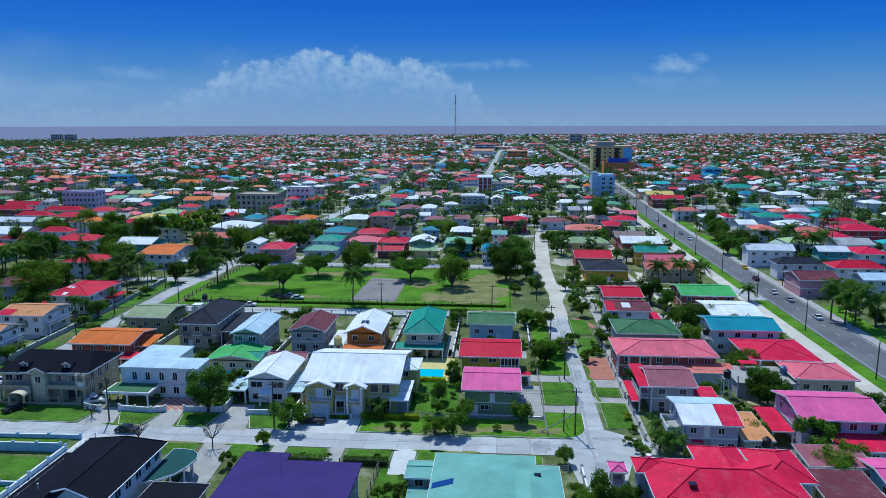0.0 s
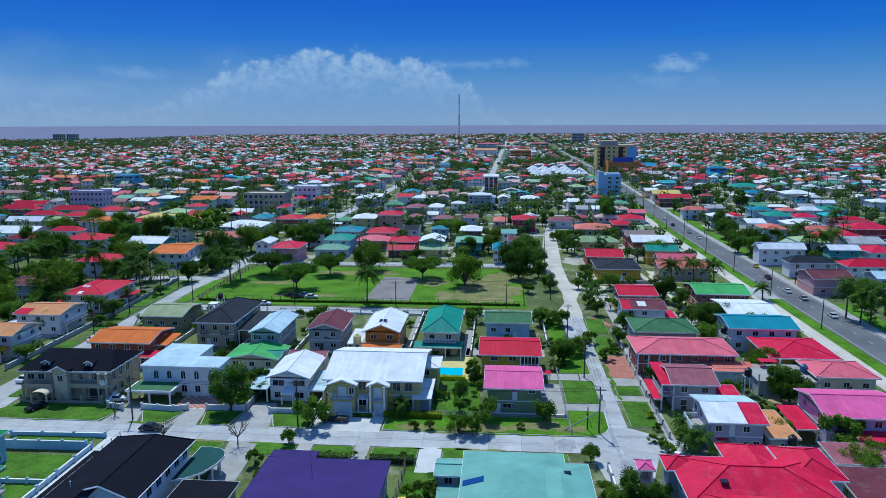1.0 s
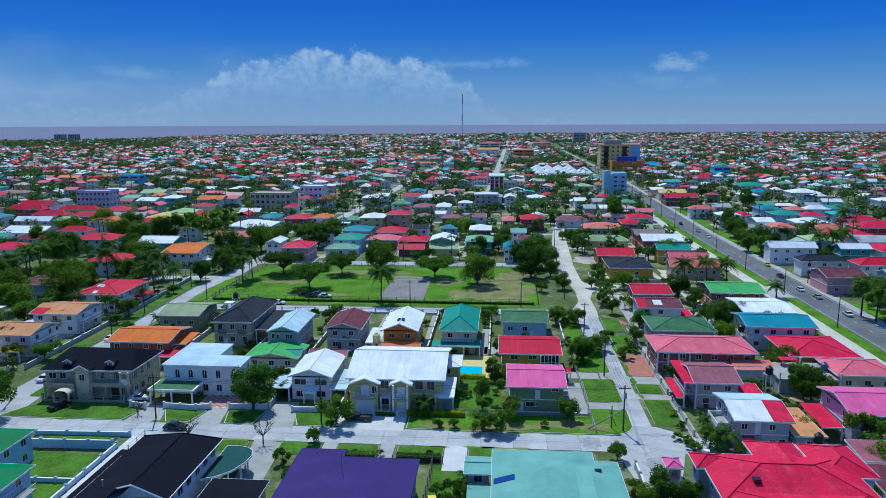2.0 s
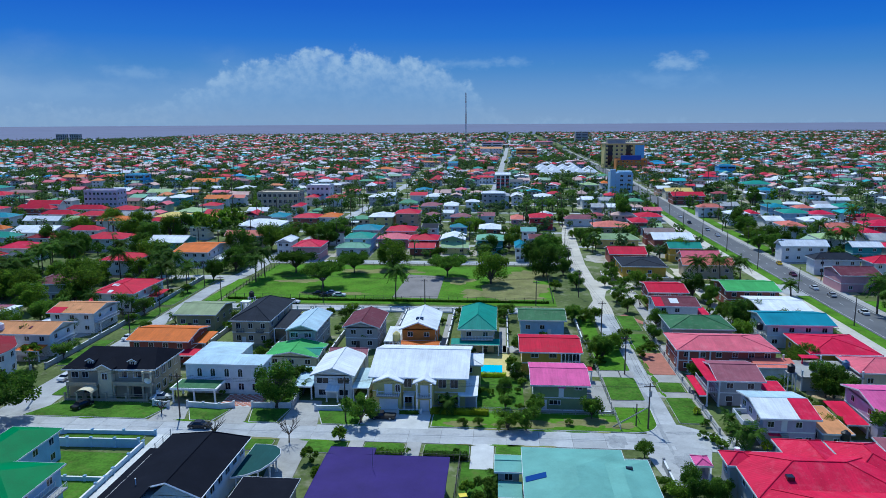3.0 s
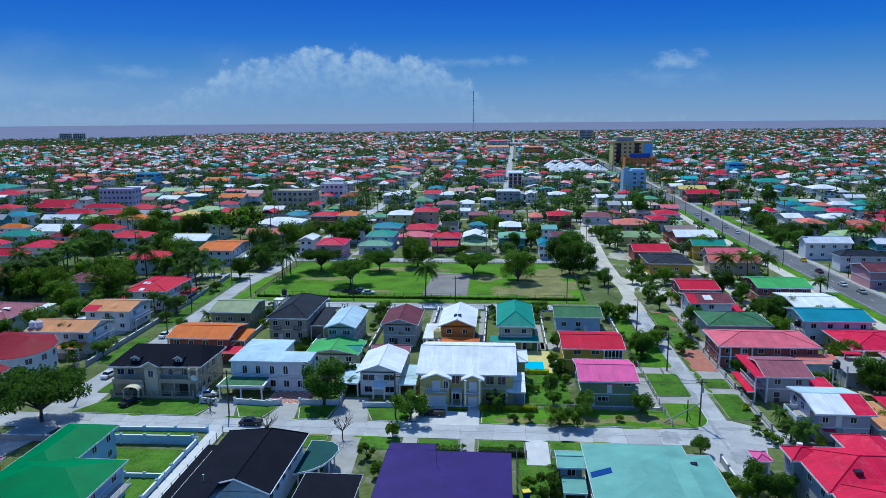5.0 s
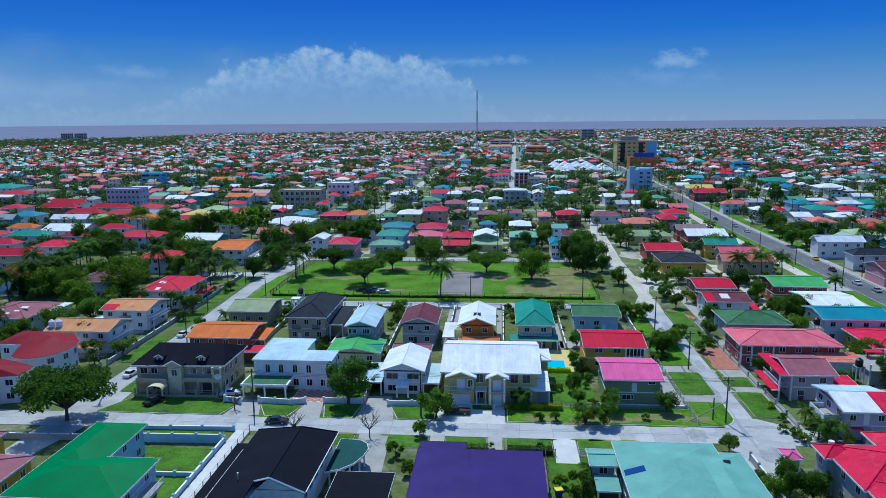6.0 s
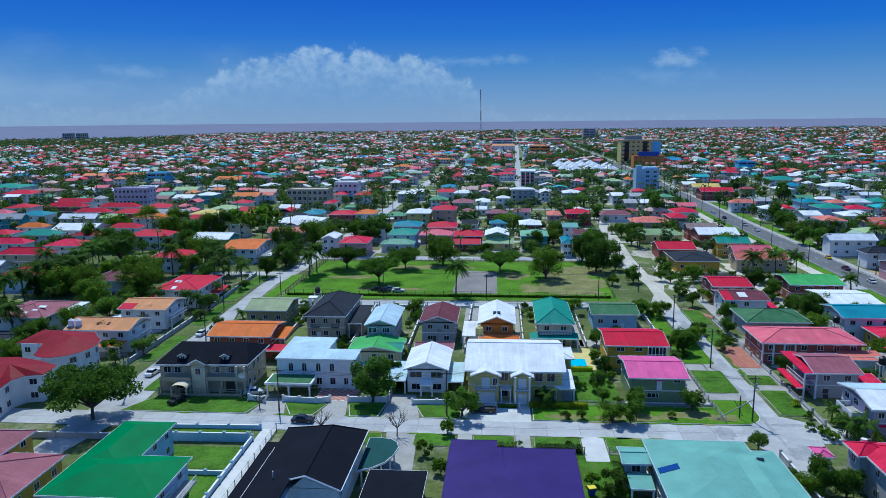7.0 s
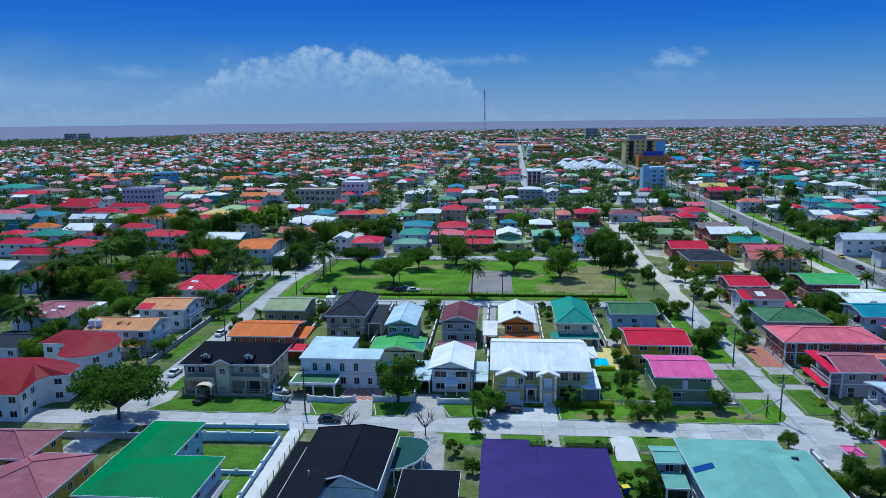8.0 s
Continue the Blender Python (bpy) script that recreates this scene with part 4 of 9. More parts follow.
house('house with maroon roof behind trees', -160.1, 219.0, 13.1, 17.0, 5.8, 1.6, 'hip', 'maroon', 'grey')
house('white house with orange gable roof', -137.0, 279.3, 15.1, 24.5, 5.8, 1.6, 'gablex', 'orange', 'white')
house('grey-blue roofed house beside a palm garden', -158.8, 157.0, 11.2, 13.9, 3.4, 1.2, 'gablex', 'navy', 'white', storeys=1)
mauve_house = house('grey house with mauve and red roof', 35.2, 143.8, 9.6, 12.6, 5.5, 1.4, 'gablex', 'mauve', 'grey')
patch_house = house('grey house with white and red roof sheets', 37.8, 126.0, 10.4, 13.2, 5.5, 1.3, 'gablex', 'paleblue', 'lilac', windows=False, door=False)
pink_house = house('long brick house with pink hip roof', 38.7, 164.3, 23.0, 13.6, 5.2, 1.6, 'hip', 'pink', 'brick')
house('house with weathered green hip roof', 38.4, 183.5, 16.4, 13.8, 4.6, 1.8, 'hip', 'green', 'grey', storeys=1)
house('white house with patched maroon roof', 36.6, 201.6, 12.6, 12.6, 5.5, 1.2, 'gablex', 'maroon', 'white')
house('brick house with red roof', 37.8, 218.9, 12.1, 14.7, 5.5, 1.2, 'gablex', 'red', 'brick')
house('low building with white roof', 66.6, 204.6, 14.4, 17.1, 4.5, 1.0, 'gablex', 'white', 'white', storeys=1)
turq_house = house('white two-storey house with turquoise roof', 62.2, 182.9, 17.4, 13.8, 6.2, 1.4, 'gablex', 'turquoise', 'white')
house('yellow house with crimson roof', 65.4, 167.0, 16.0, 16.2, 4.4, 1.6, 'hip', 'crimson', 'mustard', storeys=1)
house('house with pink hip roof', 69.4, 153.1, 13.2, 11.1, 4.2, 1.6, 'hip', 'pink', 'cream', storeys=1)
lilac_house = house('large lilac house with magenta roof', 61.1, 129.0, 15.3, 14.1, 6.0, 1.6, 'gablex', 'magenta', 'lilac')
house('brick house with bright green roof', 64.0, 222.7, 16.6, 15.7, 5.5, 1.4, 'gablex', 'brightgreen', 'brick')
house('yellow house with dark navy roof', 39.2, 264.2, 16.6, 19.2, 4.6, 1.2, 'hip', 'navy', 'mustard', storeys=1)

# houses beyond the park and the main road
mid(-190.9, 303.6, 20.2, 13.9, 5.8, 2.2, 'hip', 'red', 'white')
mid(-157.9, 256.7, 15.0, 15.0, 5.8, 1.9, 'hip', 'red', 'white')
mid(-158.1, 296.5, 16.9, 15.0, 5.8, 2, 'gablex', 'white', 'teal')
mid(-214.5, 278.2, 16.4, 12.4, 5.8, 2, 'hip', 'crimson', 'white')
mid(-235.7, 321.3, 21.3, 17.0, 5.8, 2.3, 'gablex', 'white', 'white')
mid(-220.2, 303.0, 15.7, 11.6, 5.8, 1.9, 'hip', 'darkred', 'white')
mid(-214.4, 324.4, 16.0, 8.0, 5.8, 2, 'hip', 'red', 'white')
mid(-256.9, 355.9, 20.2, 8.0, 5.8, 2.2, 'gablex', 'white', 'cream')
mid(-242.6, 359.7, 12.4, 10.6, 5.8, 1.7, 'hip', 'lime', 'lime')
mid(-264.2, 380.6, 20.5, 8.0, 5.8, 2.2, 'hip', 'red', 'white')
mid(-261.1, 403.5, 25.1, 8.0, 5.8, 2.4, 'hip', 'red', 'white')
mid(-240.9, 378.2, 18.5, 11.6, 5.8, 2.1, 'hip', 'red', 'brick')
mid(-237.7, 404.7, 17.2, 15.0, 5.8, 2, 'hip', 'red', 'white')
mid(-218.7, 360.3, 17.5, 14.8, 5.8, 2, 'hip', 'orange', 'white')
mid(-190.7, 355.6, 15.1, 8.0, 5.8, 1.9, 'hip', 'red', 'white')
mid(-194.9, 376.3, 17.4, 15.0, 5.8, 2, 'hip', 'yellow', 'white')
mid(-214.3, 375.5, 19.2, 9.6, 5.8, 2.2, 'gablex', 'grey', 'cream')
mid(-295.8, 405.5, 24.8, 8.0, 5.8, 2.4, 'hip', 'red', 'brick')
mid(-303.6, 428.3, 22.5, 8.0, 5.8, 2.3, 'gablex', 'red', 'white')
mid(-193.4, 397.9, 15.7, 15.0, 5.8, 1.9, 'hip', 'lime', 'lime')
mid(-193.5, 425.8, 12.5, 11.3, 5.8, 1.8, 'hip', 'red', 'white')
mid(-203.9, 465.2, 17.9, 15.0, 5.8, 2.1, 'gablex', 'orange', 'white')
mid(-193.8, 469.6, 13.8, 9.7, 5.8, 1.8, 'gablex', 'salmon', 'white')
mid(-134.3, 348.3, 22.6, 18.1, 5.8, 2.4, 'hip', 'white', 'white')
mid(-129.9, 312.0, 18.3, 8.0, 5.8, 2.1, 'gablex', 'salmon', 'beige')
mid(-135.4, 377.7, 11.2, 15.0, 5.8, 1.7, 'hip', 'turquoise', 'white')
mid(-141.5, 364.5, 9.9, 15.0, 5.8, 1.6, 'hip', 'navy', 'grey')
mid(-118.3, 375.9, 14.2, 15.0, 5.8, 1.8, 'hip', 'red', 'brick')
mid(-106.1, 378.4, 11.4, 15.0, 5.8, 1.7, 'hip', 'orange', 'white')
mid(-93.8, 289.2, 12.5, 15.0, 5.8, 1.8, 'hip', 'crimson', 'pink')
mid(-141.8, 475.6, 9.4, 13.6, 5.8, 1.6, 'hip', 'red', 'white')
mid(-125.6, 472.9, 12.0, 15.0, 5.8, 1.7, 'hip', 'red', 'white')
mid(-137.5, 425.7, 7.0, 15.0, 5.8, 1.4, 'hip', 'red', 'white')
mid(-162.2, 337.2, 9.9, 8.9, 5.8, 1.6, 'hip', 'lime', 'cream')
mid(-106.6, 298.7, 6.9, 12.8, 5.8, 1.4, 'gabley', 'white', 'white')
mid(-62.3, 371.4, 13.1, 15.0, 9, 1.8, 'hip', 'red', 'peach')
mid(-75.2, 365.3, 13.0, 15.0, 8, 1.8, 'hip', 'white', 'yellow')
mid(-77.4, 335.6, 13.6, 15.0, 5.8, 1.8, 'hip', 'turquoise', 'grey')
mid(-76.4, 311.1, 12.6, 15.0, 5.8, 1.8, 'hip', 'teal', 'blue')
mid(-77.0, 297.0, 14.6, 8.0, 3.4, 1.9, 'hip', 'mint', 'white')
mid(-60.3, 332.6, 14.2, 15.0, 5.8, 1.9, 'hip', 'red', 'peach')
mid(-62.1, 319.3, 15.0, 12.1, 4, 1.9, 'hip', 'pink', 'pink')
mid(-46.8, 307.6, 13.1, 14.8, 5.8, 1.8, 'hip', 'red', 'red')
mid(-46.9, 299.6, 11.7, 8.8, 3.2, 1.7, 'gablex', 'red', 'brick')
mid(-50.6, 385.4, 9.0, 8.0, 5.8, 1.5, 'hip', 'mauve', 'white')
mid(-47.3, 341.0, 8.2, 13.4, 5.8, 1.5, 'gablex', 'navy', 'white')
mid(-33.6, 342.4, 8.8, 8.0, 5.8, 1.5, 'hip', 'turquoise', 'blue')
mid(-34.0, 309.6, 11.1, 15.0, 5.8, 1.7, 'gabley', 'white', 'lime')
mid(-32.8, 302.2, 12.2, 8.0, 3, 1.7, 'gablex', 'lime', 'yellow')
mid(-34.6, 378.9, 11.5, 8.0, 5.8, 1.7, 'hip', 'mauve', 'brick')
mid(-21.0, 383.7, 9.8, 8.0, 5.8, 1.6, 'gablex', 'mauve', 'white')
mid(-18.2, 340.9, 10.8, 15.0, 5.8, 1.6, 'hip', 'white', 'brick')
mid(-17.7, 308.7, 12.2, 15.0, 5.8, 1.7, 'hip', 'mint', 'teal')
mid(-18.2, 304.1, 11.2, 8.0, 3, 1.7, 'gablex', 'mint', 'teal')
mid(-4.2, 374.4, 7.4, 15.0, 5.8, 1.4, 'hip', 'salmon', 'pink')
mid(-5.1, 291.2, 4.6, 15.0, 5.8, 1.3, 'hip', 'turquoise', 'white')
mid(2.8, 311.7, 7.4, 10.7, 5.8, 1.4, 'gablex', 'maroon', 'grey')
mid(-0.0, 331.9, 7.4, 9.8, 5.8, 1.4, 'gablex', 'aqua', 'white')
mid(-43.5, 432.9, 9.3, 15.0, 5.8, 1.6, 'hip', 'white', 'white')
mid(-43.9, 414.1, 7.0, 9.6, 3.4, 1.4, 'gablex', 'white', 'white')
mid(-55.4, 429.9, 12.7, 15.0, 5.8, 1.8, 'hip', 'mauve', 'grey')
mid(-57.7, 484.1, 13.5, 15.0, 5.8, 1.8, 'hip', 'white', 'white')
mid(-70.1, 491.3, 12.2, 15.0, 5.8, 1.7, 'gablex', 'red', 'white')
mid(-70.7, 527.0, 12.6, 15.0, 5.8, 1.8, 'hip', 'blue', 'white')
mid(-96.2, 480.2, 14.0, 15.0, 5.8, 1.8, 'hip', 'white', 'grey')
mid(-90.8, 491.2, 9.5, 15.0, 5.8, 1.6, 'gablex', 'white', 'white')
mid(-13.7, 471.0, 13.0, 15.0, 8, 1.8, 'hip', 'grey', 'white')
mid(-42.6, 527.1, 8.4, 15.0, 5.8, 1.5, 'hip', 'pink', 'white')
mid(8.4, 376.8, 13.0, 15.0, 6.4, 1.8, 'hip', 'red', 'red')
mid(15.8, 484.7, 12.8, 15.0, 5.8, 1.8, 'hip', 'white', 'grey')
mid(30.1, 386.8, 17.3, 8.0, 4, 2, 'hip', 'mauve', 'white')
mid(42.8, 359.5, 19.4, 15.5, 4.4, 2.2, 'hip', 'salmon', 'beige')
mid(39.2, 320.7, 20.1, 8.0, 4, 2.2, 'hip', 'lime', 'yellow')
mid(37.6, 286.7, 15.1, 15.0, 4.4, 1.9, 'gablex', 'red', 'brick')
mid(59.9, 329.5, 14.0, 8.0, 5.8, 1.8, 'gablex', 'rust', 'brick')
mid(61.8, 314.3, 17.6, 15.0, 5.8, 2.1, 'gablex', 'white', 'brick')
mid(61.5, 290.6, 13.5, 8.8, 5.8, 1.8, 'gablex', 'teal', 'mustard')
mid(66.5, 387.0, 13.3, 15.0, 5.8, 1.8, 'hip', 'red', 'white')
mid(73.5, 411.3, 10.4, 10.9, 5.8, 1.6, 'gablex', 'pink', 'brick')
mid(57.7, 365.6, 9.8, 15.0, 5.8, 1.6, 'hip', 'red', 'brick')
mid(62.6, 361.7, 11.2, 8.3, 3.6, 1.7, 'gablex', 'lime', 'white')
mid(62.6, 271.1, 14.7, 8.0, 5.8, 1.9, 'gablex', 'pink', 'beige')
mid(62.8, 262.1, 18.9, 8.0, 4.6, 2.1, 'gablex', 'salmon', 'beige')
mid(43.3, 467.9, 8.0, 15.0, 5.8, 1.5, 'gablex', 'white', 'white')
mid(54.9, 464.7, 8.9, 15.0, 5.8, 1.5, 'gablex', 'grey', 'white')
mid(44.7, 428.7, 7.6, 15.0, 5.8, 1.5, 'gablex', 'grey', 'grey')
mid(53.8, 428.9, 7.3, 15.0, 5.8, 1.4, 'gablex', 'white', 'white')
mid(114.7, 522.5, 19.8, 13.5, 5.8, 2.2, 'gablex', 'yellow', 'cream')
mid(113.5, 492.6, 21.9, 15.1, 5.8, 2.3, 'gablex', 'red', 'brick')
mid(108.7, 544.4, 10.3, 15.0, 5.8, 1.6, 'gablex', 'white', 'peach')
mid(110.2, 426.3, 15.2, 8.0, 5.8, 1.9, 'hip', 'salmon', 'white')
mid(115.6, 395.1, 12.5, 10.7, 6.4, 1.8, 'hip', 'white', 'white')
mid(125.6, 400.8, 6.0, 12.5, 5.8, 1.4, 'hip', 'red', 'white')
mid(149.4, 430.5, 12.8, 15.0, 5.8, 1.8, 'hip', 'turquoise', 'blue')
mid(149.7, 405.0, 15.6, 15.0, 5.8, 1.9, 'hip', 'teal', 'blue')
mid(126.7, 375.5, 9.8, 15.0, 5.8, 1.6, 'gablex', 'white', 'white')
mid(149.4, 373.2, 17.2, 13.3, 5.8, 2, 'hip', 'white', 'white')
mid(161.3, 398.3, 13.3, 10.6, 5.8, 1.8, 'hip', 'crimson', 'white')
mid(129.3, 356.0, 12.0, 15.0, 5.8, 1.7, 'hip', 'salmon', 'white')
mid(148.5, 349.4, 14.9, 8.0, 5.8, 1.9, 'hip', 'salmon', 'grey')
mid(131.3, 318.2, 13.0, 15.0, 5.8, 1.8, 'hip', 'lime', 'white')
mid(109.1, 292.7, 18.9, 8.0, 6.6, 2.1, 'gablex', 'white', 'white')
mid(111.0, 268.7, 17.3, 8.0, 5.8, 2, 'hip', 'navy', 'white')
mid(106.4, 244.6, 13.7, 14.3, 5.8, 1.8, 'gablex', 'maroon', 'pink')
mid(123.9, 438.4, 11.5, 15.0, 5.8, 1.7, 'gablex', 'grey', 'grey')
mid(163.7, 507.7, 12.1, 15.0, 5.8, 1.7, 'hip', 'white', 'cream')
mid(180.0, 531.5, 12.6, 15.0, 5.8, 1.8, 'hip', 'blue', 'blue')
mid(209.0, 528.5, 21.3, 17.0, 5.8, 2.3, 'hip', 'white', 'white')
mid(175.7, 427.4, 14.3, 8.0, 5.8, 1.9, 'hip', 'white', 'white')
mid(163.4, 425.7, 11.1, 10.3, 5.8, 1.7, 'hip', 'salmon', 'white')
mid(201.1, 466.1, 12.7, 8.0, 5.8, 1.8, 'gablex', 'white', 'white')
mid(191.3, 433.9, 14.3, 15.0, 5.8, 1.9, 'hip', 'teal', 'blue')
mid(-336.5, 608.5, 20.9, 16.7, 5.8, 2.3, 'hip', 'blue', 'skyblue')
mid(-300.7, 518.0, 15.5, 15.0, 5.8, 1.9, 'gablex', 'white', 'brick')
mid(-235.4, 471.9, 13.9, 15.0, 5.8, 1.8, 'hip', 'white', 'teal')
mid(-243.0, 454.7, 13.5, 15.0, 5.8, 1.8, 'gablex', 'white', 'white')
mid(-262.8, 471.6, 11.2, 15.0, 5.8, 1.7, 'gablex', 'mint', 'white')
mid(-264.4, 505.7, 18.0, 15.0, 5.8, 2.1, 'gablex', 'lime', 'white')
mid(-266.9, 597.2, 22.6, 18.1, 5.8, 2.4, 'gablex', 'orange', 'white')
mid(-213.2, 540.1, 13.5, 15.0, 5.8, 1.8, 'hip', 'white', 'cream')
mid(-173.1, 629.5, 9.3, 15.0, 5.8, 1.6, 'hip', 'red', 'white')
mid(-136.3, 752.4, 20.1, 16.1, 5.8, 2.2, 'hip', 'orange', 'white')
mid(-124.9, 973.8, 19.6, 15.7, 5.8, 2.2, 'hip', 'orange', 'white')
mid(-124.8, 635.0, 15.4, 15.0, 5.8, 1.9, 'hip', 'teal', 'white')
mid(-21.9, 693.3, 9.8, 15.0, 5.8, 1.6, 'hip', 'red', 'white')
mid(0.4, 747.5, 14.6, 15.0, 5.8, 1.9, 'hip', 'orange', 'peach')
mid(-37.7, 766.1, 10.3, 15.0, 5.8, 1.6, 'hip', 'teal', 'teal')
mid(-66.9, 804.0, 11.5, 15.0, 9, 1.7, 'gablex', 'blue', 'blue')
mid(-28.1, 1138.5, 35.6, 28.4, 12, 2.4, 'gablex', 'tan', 'white')
mid(202.9, 709.8, 16.3, 15.0, 5.8, 2, 'hip', 'blue', 'skyblue')
mid(218.8, 716.9, 10.6, 15.0, 5.8, 1.6, 'hip', 'yellow', 'white')
mid(171.3, 656.5, 22.0, 17.6, 5.8, 2.3, 'hip', 'red', 'white')
mid(191.4, 583.6, 23.7, 18.9, 5.8, 2.4, 'hip', 'teal', 'white')
mid(57.3, 572.5, 13.2, 15.0, 5.8, 1.8, 'hip', 'lime', 'cream')
mid(72.1, 587.6, 7.7, 15.0, 5.8, 1.5, 'hip', 'orange', 'white')
mid(175.9, 878.4, 16.4, 15.0, 5.8, 2, 'hip', 'blue', 'blue')
mid(179.7, 383.3, 17.8, 15.0, 5.8, 2.1, 'hip', 'red', 'brick')
mid(175.1, 358.3, 22.0, 15.4, 5.8, 2.3, 'hip', 'crimson', 'red')
mid(155.2, 336.6, 8.9, 15.0, 5.8, 1.5, 'hip', 'crimson', 'brick')
mid(152.1, 317.0, 15.5, 15.0, 5.8, 1.9, 'gablex', 'grey', 'white')
mid(135.2, 296.5, 12.4, 8.0, 5.8, 1.7, 'gablex', 'white', 'teal')
mid(148.6, 294.7, 12.8, 15.0, 5.8, 1.8, 'hip', 'crimson', 'white')
mid(129.8, 263.8, 19.0, 10.4, 5.8, 2.1, 'hip', 'red', 'white')
mid(125.4, 244.3, 9.3, 10.4, 5.8, 1.6, 'gablex', 'paleblue', 'white')
mid(240.4, 475.8, 14.2, 15.0, 5.8, 1.8, 'hip', 'white', 'white')
mid(-243.3, 302.8, 18.0, 9.5, 5.8, 2.1, 'hip', 'teal', 'white')
mid(-263.5, 305.2, 12.2, 11.6, 5.8, 1.7, 'hip', 'red', 'white')
mid(-243.0, 280.3, 18.8, 8.0, 5.8, 2.1, 'hip', 'crimson', 'white')
mid(-219.0, 257.1, 20.6, 8.0, 5.8, 2.2, 'hip', 'red', 'beige')
mid(-193.5, 224.9, 16.8, 14.1, 5.8, 2, 'hip', 'red', 'white')
mid(-322.1, 402.7, 16.2, 15.0, 5.8, 2, 'hip', 'red', 'white')
mid(-317.3, 374.7, 16.9, 8.7, 5.8, 2, 'hip', 'pink', 'white')
mid(-298.7, 354.3, 23.9, 8.0, 5.8, 2.4, 'gablex', 'grey', 'teal')
mid(-262.5, 325.2, 14.5, 8.0, 5.8, 1.9, 'hip', 'orange', 'white')
mid(-377.5, 483.1, 23.9, 16.8, 5.8, 2.4, 'hip', 'red', 'white')
mid(-423.8, 533.5, 31.3, 25.0, 5.8, 2.4, 'hip', 'teal', 'white')
mid(-290.8, 369.6, 16.4, 12.5, 5.8, 2, 'hip', 'turquoise', 'white')
mid(-217.6, 232.3, 16.1, 12.0, 5.8, 2, 'gablex', 'white', 'white')

# ---------------------------------------------------------------- verges, drives, fences
def rounded(x0, x1, y0, y1, r=0.7, n=3):
    pts = []
    for cx, cy, a0 in ((x1 - r, y1 - r, 0), (x0 + r, y1 - r, 90), (x0 + r, y0 + r, 180), (x1 - r, y0 + r, 270)):
        for k in range(n + 1):
            a = radians(a0 + 90 * k / n)
            pts.append((cx + r * math.cos(a), cy + r * math.sin(a)))
    return pts


def verge(x0, x1, y0, y1, kerb=True, mat=LAWN, label="mown grass verge with a pale kerb"):
    """A raised grass patch with a kerb round it."""
    ob = empty("grass_verge", pose(0, 0, 0), label, "verge")
    ob["kind"] = "structure"
    outer, inner = rounded(x0, x1, y0, y1), rounded(x0 + 0.1, x1 - 0.1, y0 + 0.1, y1 - 0.1, 0.6)
    if kerb:
        part("kerb", slab_poly(bmesh.new(), outer, -0.1, 0.11), CONCRETE, ob)
    part("turf", slab_poly(bmesh.new(), inner, -0.1, 0.16), mat, ob)
    return ob


def verge_poly(pts, label="shaggy grass verge edged with a pale kerb", mat=None):
    """A grass plot with straight kerbs along its own outline."""
    ob = empty("grass_verge", pose(0, 0, 0), label, "verge")
    ob["kind"] = "structure"
    cx, cy = sum(p[0] for p in pts) / len(pts), sum(p[1] for p in pts) / len(pts)
    inner = [(x - (0.14 if x > cx else -0.14), y - (0.14 if y > cy else -0.14)) for x, y in pts]
    part("kerb", slab_poly(bmesh.new(), pts, -0.1, 0.12), PALE, ob)
    part("turf", slab_poly(bmesh.new(), inner, -0.1, 0.17), mat or LAWN, ob)
    return ob


def drive(pts, label="pale concrete driveway", mat=CONCRETE, z=0.075):
    return flat("driveway", pts, z, mat, label, "driveway")


def masonry_wall(pts, h=1.2, mat=None, thick=0.2, label="low white garden wall with pillars", pillars=4.0, rail=False):
    """Boundary wall along a line, with pillars; rail: open steel rail above a low base."""
    ob = empty("garden_wall", pose(0, 0, 0), label, "wall")
    mat = mat or WALLS["white"]
    for (x0, y0), (x1, y1) in zip(pts, pts[1:]):
        ln, a = math.hypot(x1 - x0, y1 - y0), math.degrees(math.atan2(y1 - y0, x1 - x0))
        m = pose(x0, y0, 0, 0, 0, a)
        bh = 0.5 if rail else h - 0.1
        part("base", boxes((0, ln, -thick / 2, thick / 2, -0.2, bh)), mat, ob, "", m)
        if rail:
            r = part("rail", boxes((0, ln, -0.03, 0.03, h - 0.1, h), (0, ln, -0.03, 0.03, (bh + h) / 2 - 0.04, (bh + h) / 2 + 0.03)), mat, ob, "", m)
        else:
            part("coping", boxes((0, ln, -thick / 2 - 0.05, thick / 2 + 0.05, bh, h)), TRIM, ob, "", m)
        n = max(1, round(ln / pillars))
        for k in range(n + 1):
            child("pillar", post_mesh(h + 0.25, 0.17, mat), ob, m @ pose(ln * k / n, 0, 0))
    return ob


def picket_fence(pts, h=1.4, mat=STEEL, label="thin steel mesh fence on posts", gap=2.6):
    ob = empty("fence", pose(0, 0, 0), label, "fence")
    for (x0, y0), (x1, y1) in zip(pts, pts[1:]):
        ln, a = math.hypot(x1 - x0, y1 - y0), math.degrees(math.atan2(y1 - y0, x1 - x0))
        m = pose(x0, y0, 0, 0, 0, a)
        n = max(1, round(ln / gap))
        for k in range(n + 1):
            child("post", post_mesh(h, 0.06, mat), ob, m @ pose(ln * k / n, 0, 0))
        for z in (0.25, 0.6, 0.95, h - 0.08):
            part("rail", boxes((0, ln, -0.02, 0.02, z - 0.025, z + 0.025)), mat, ob, "", m)
    return ob


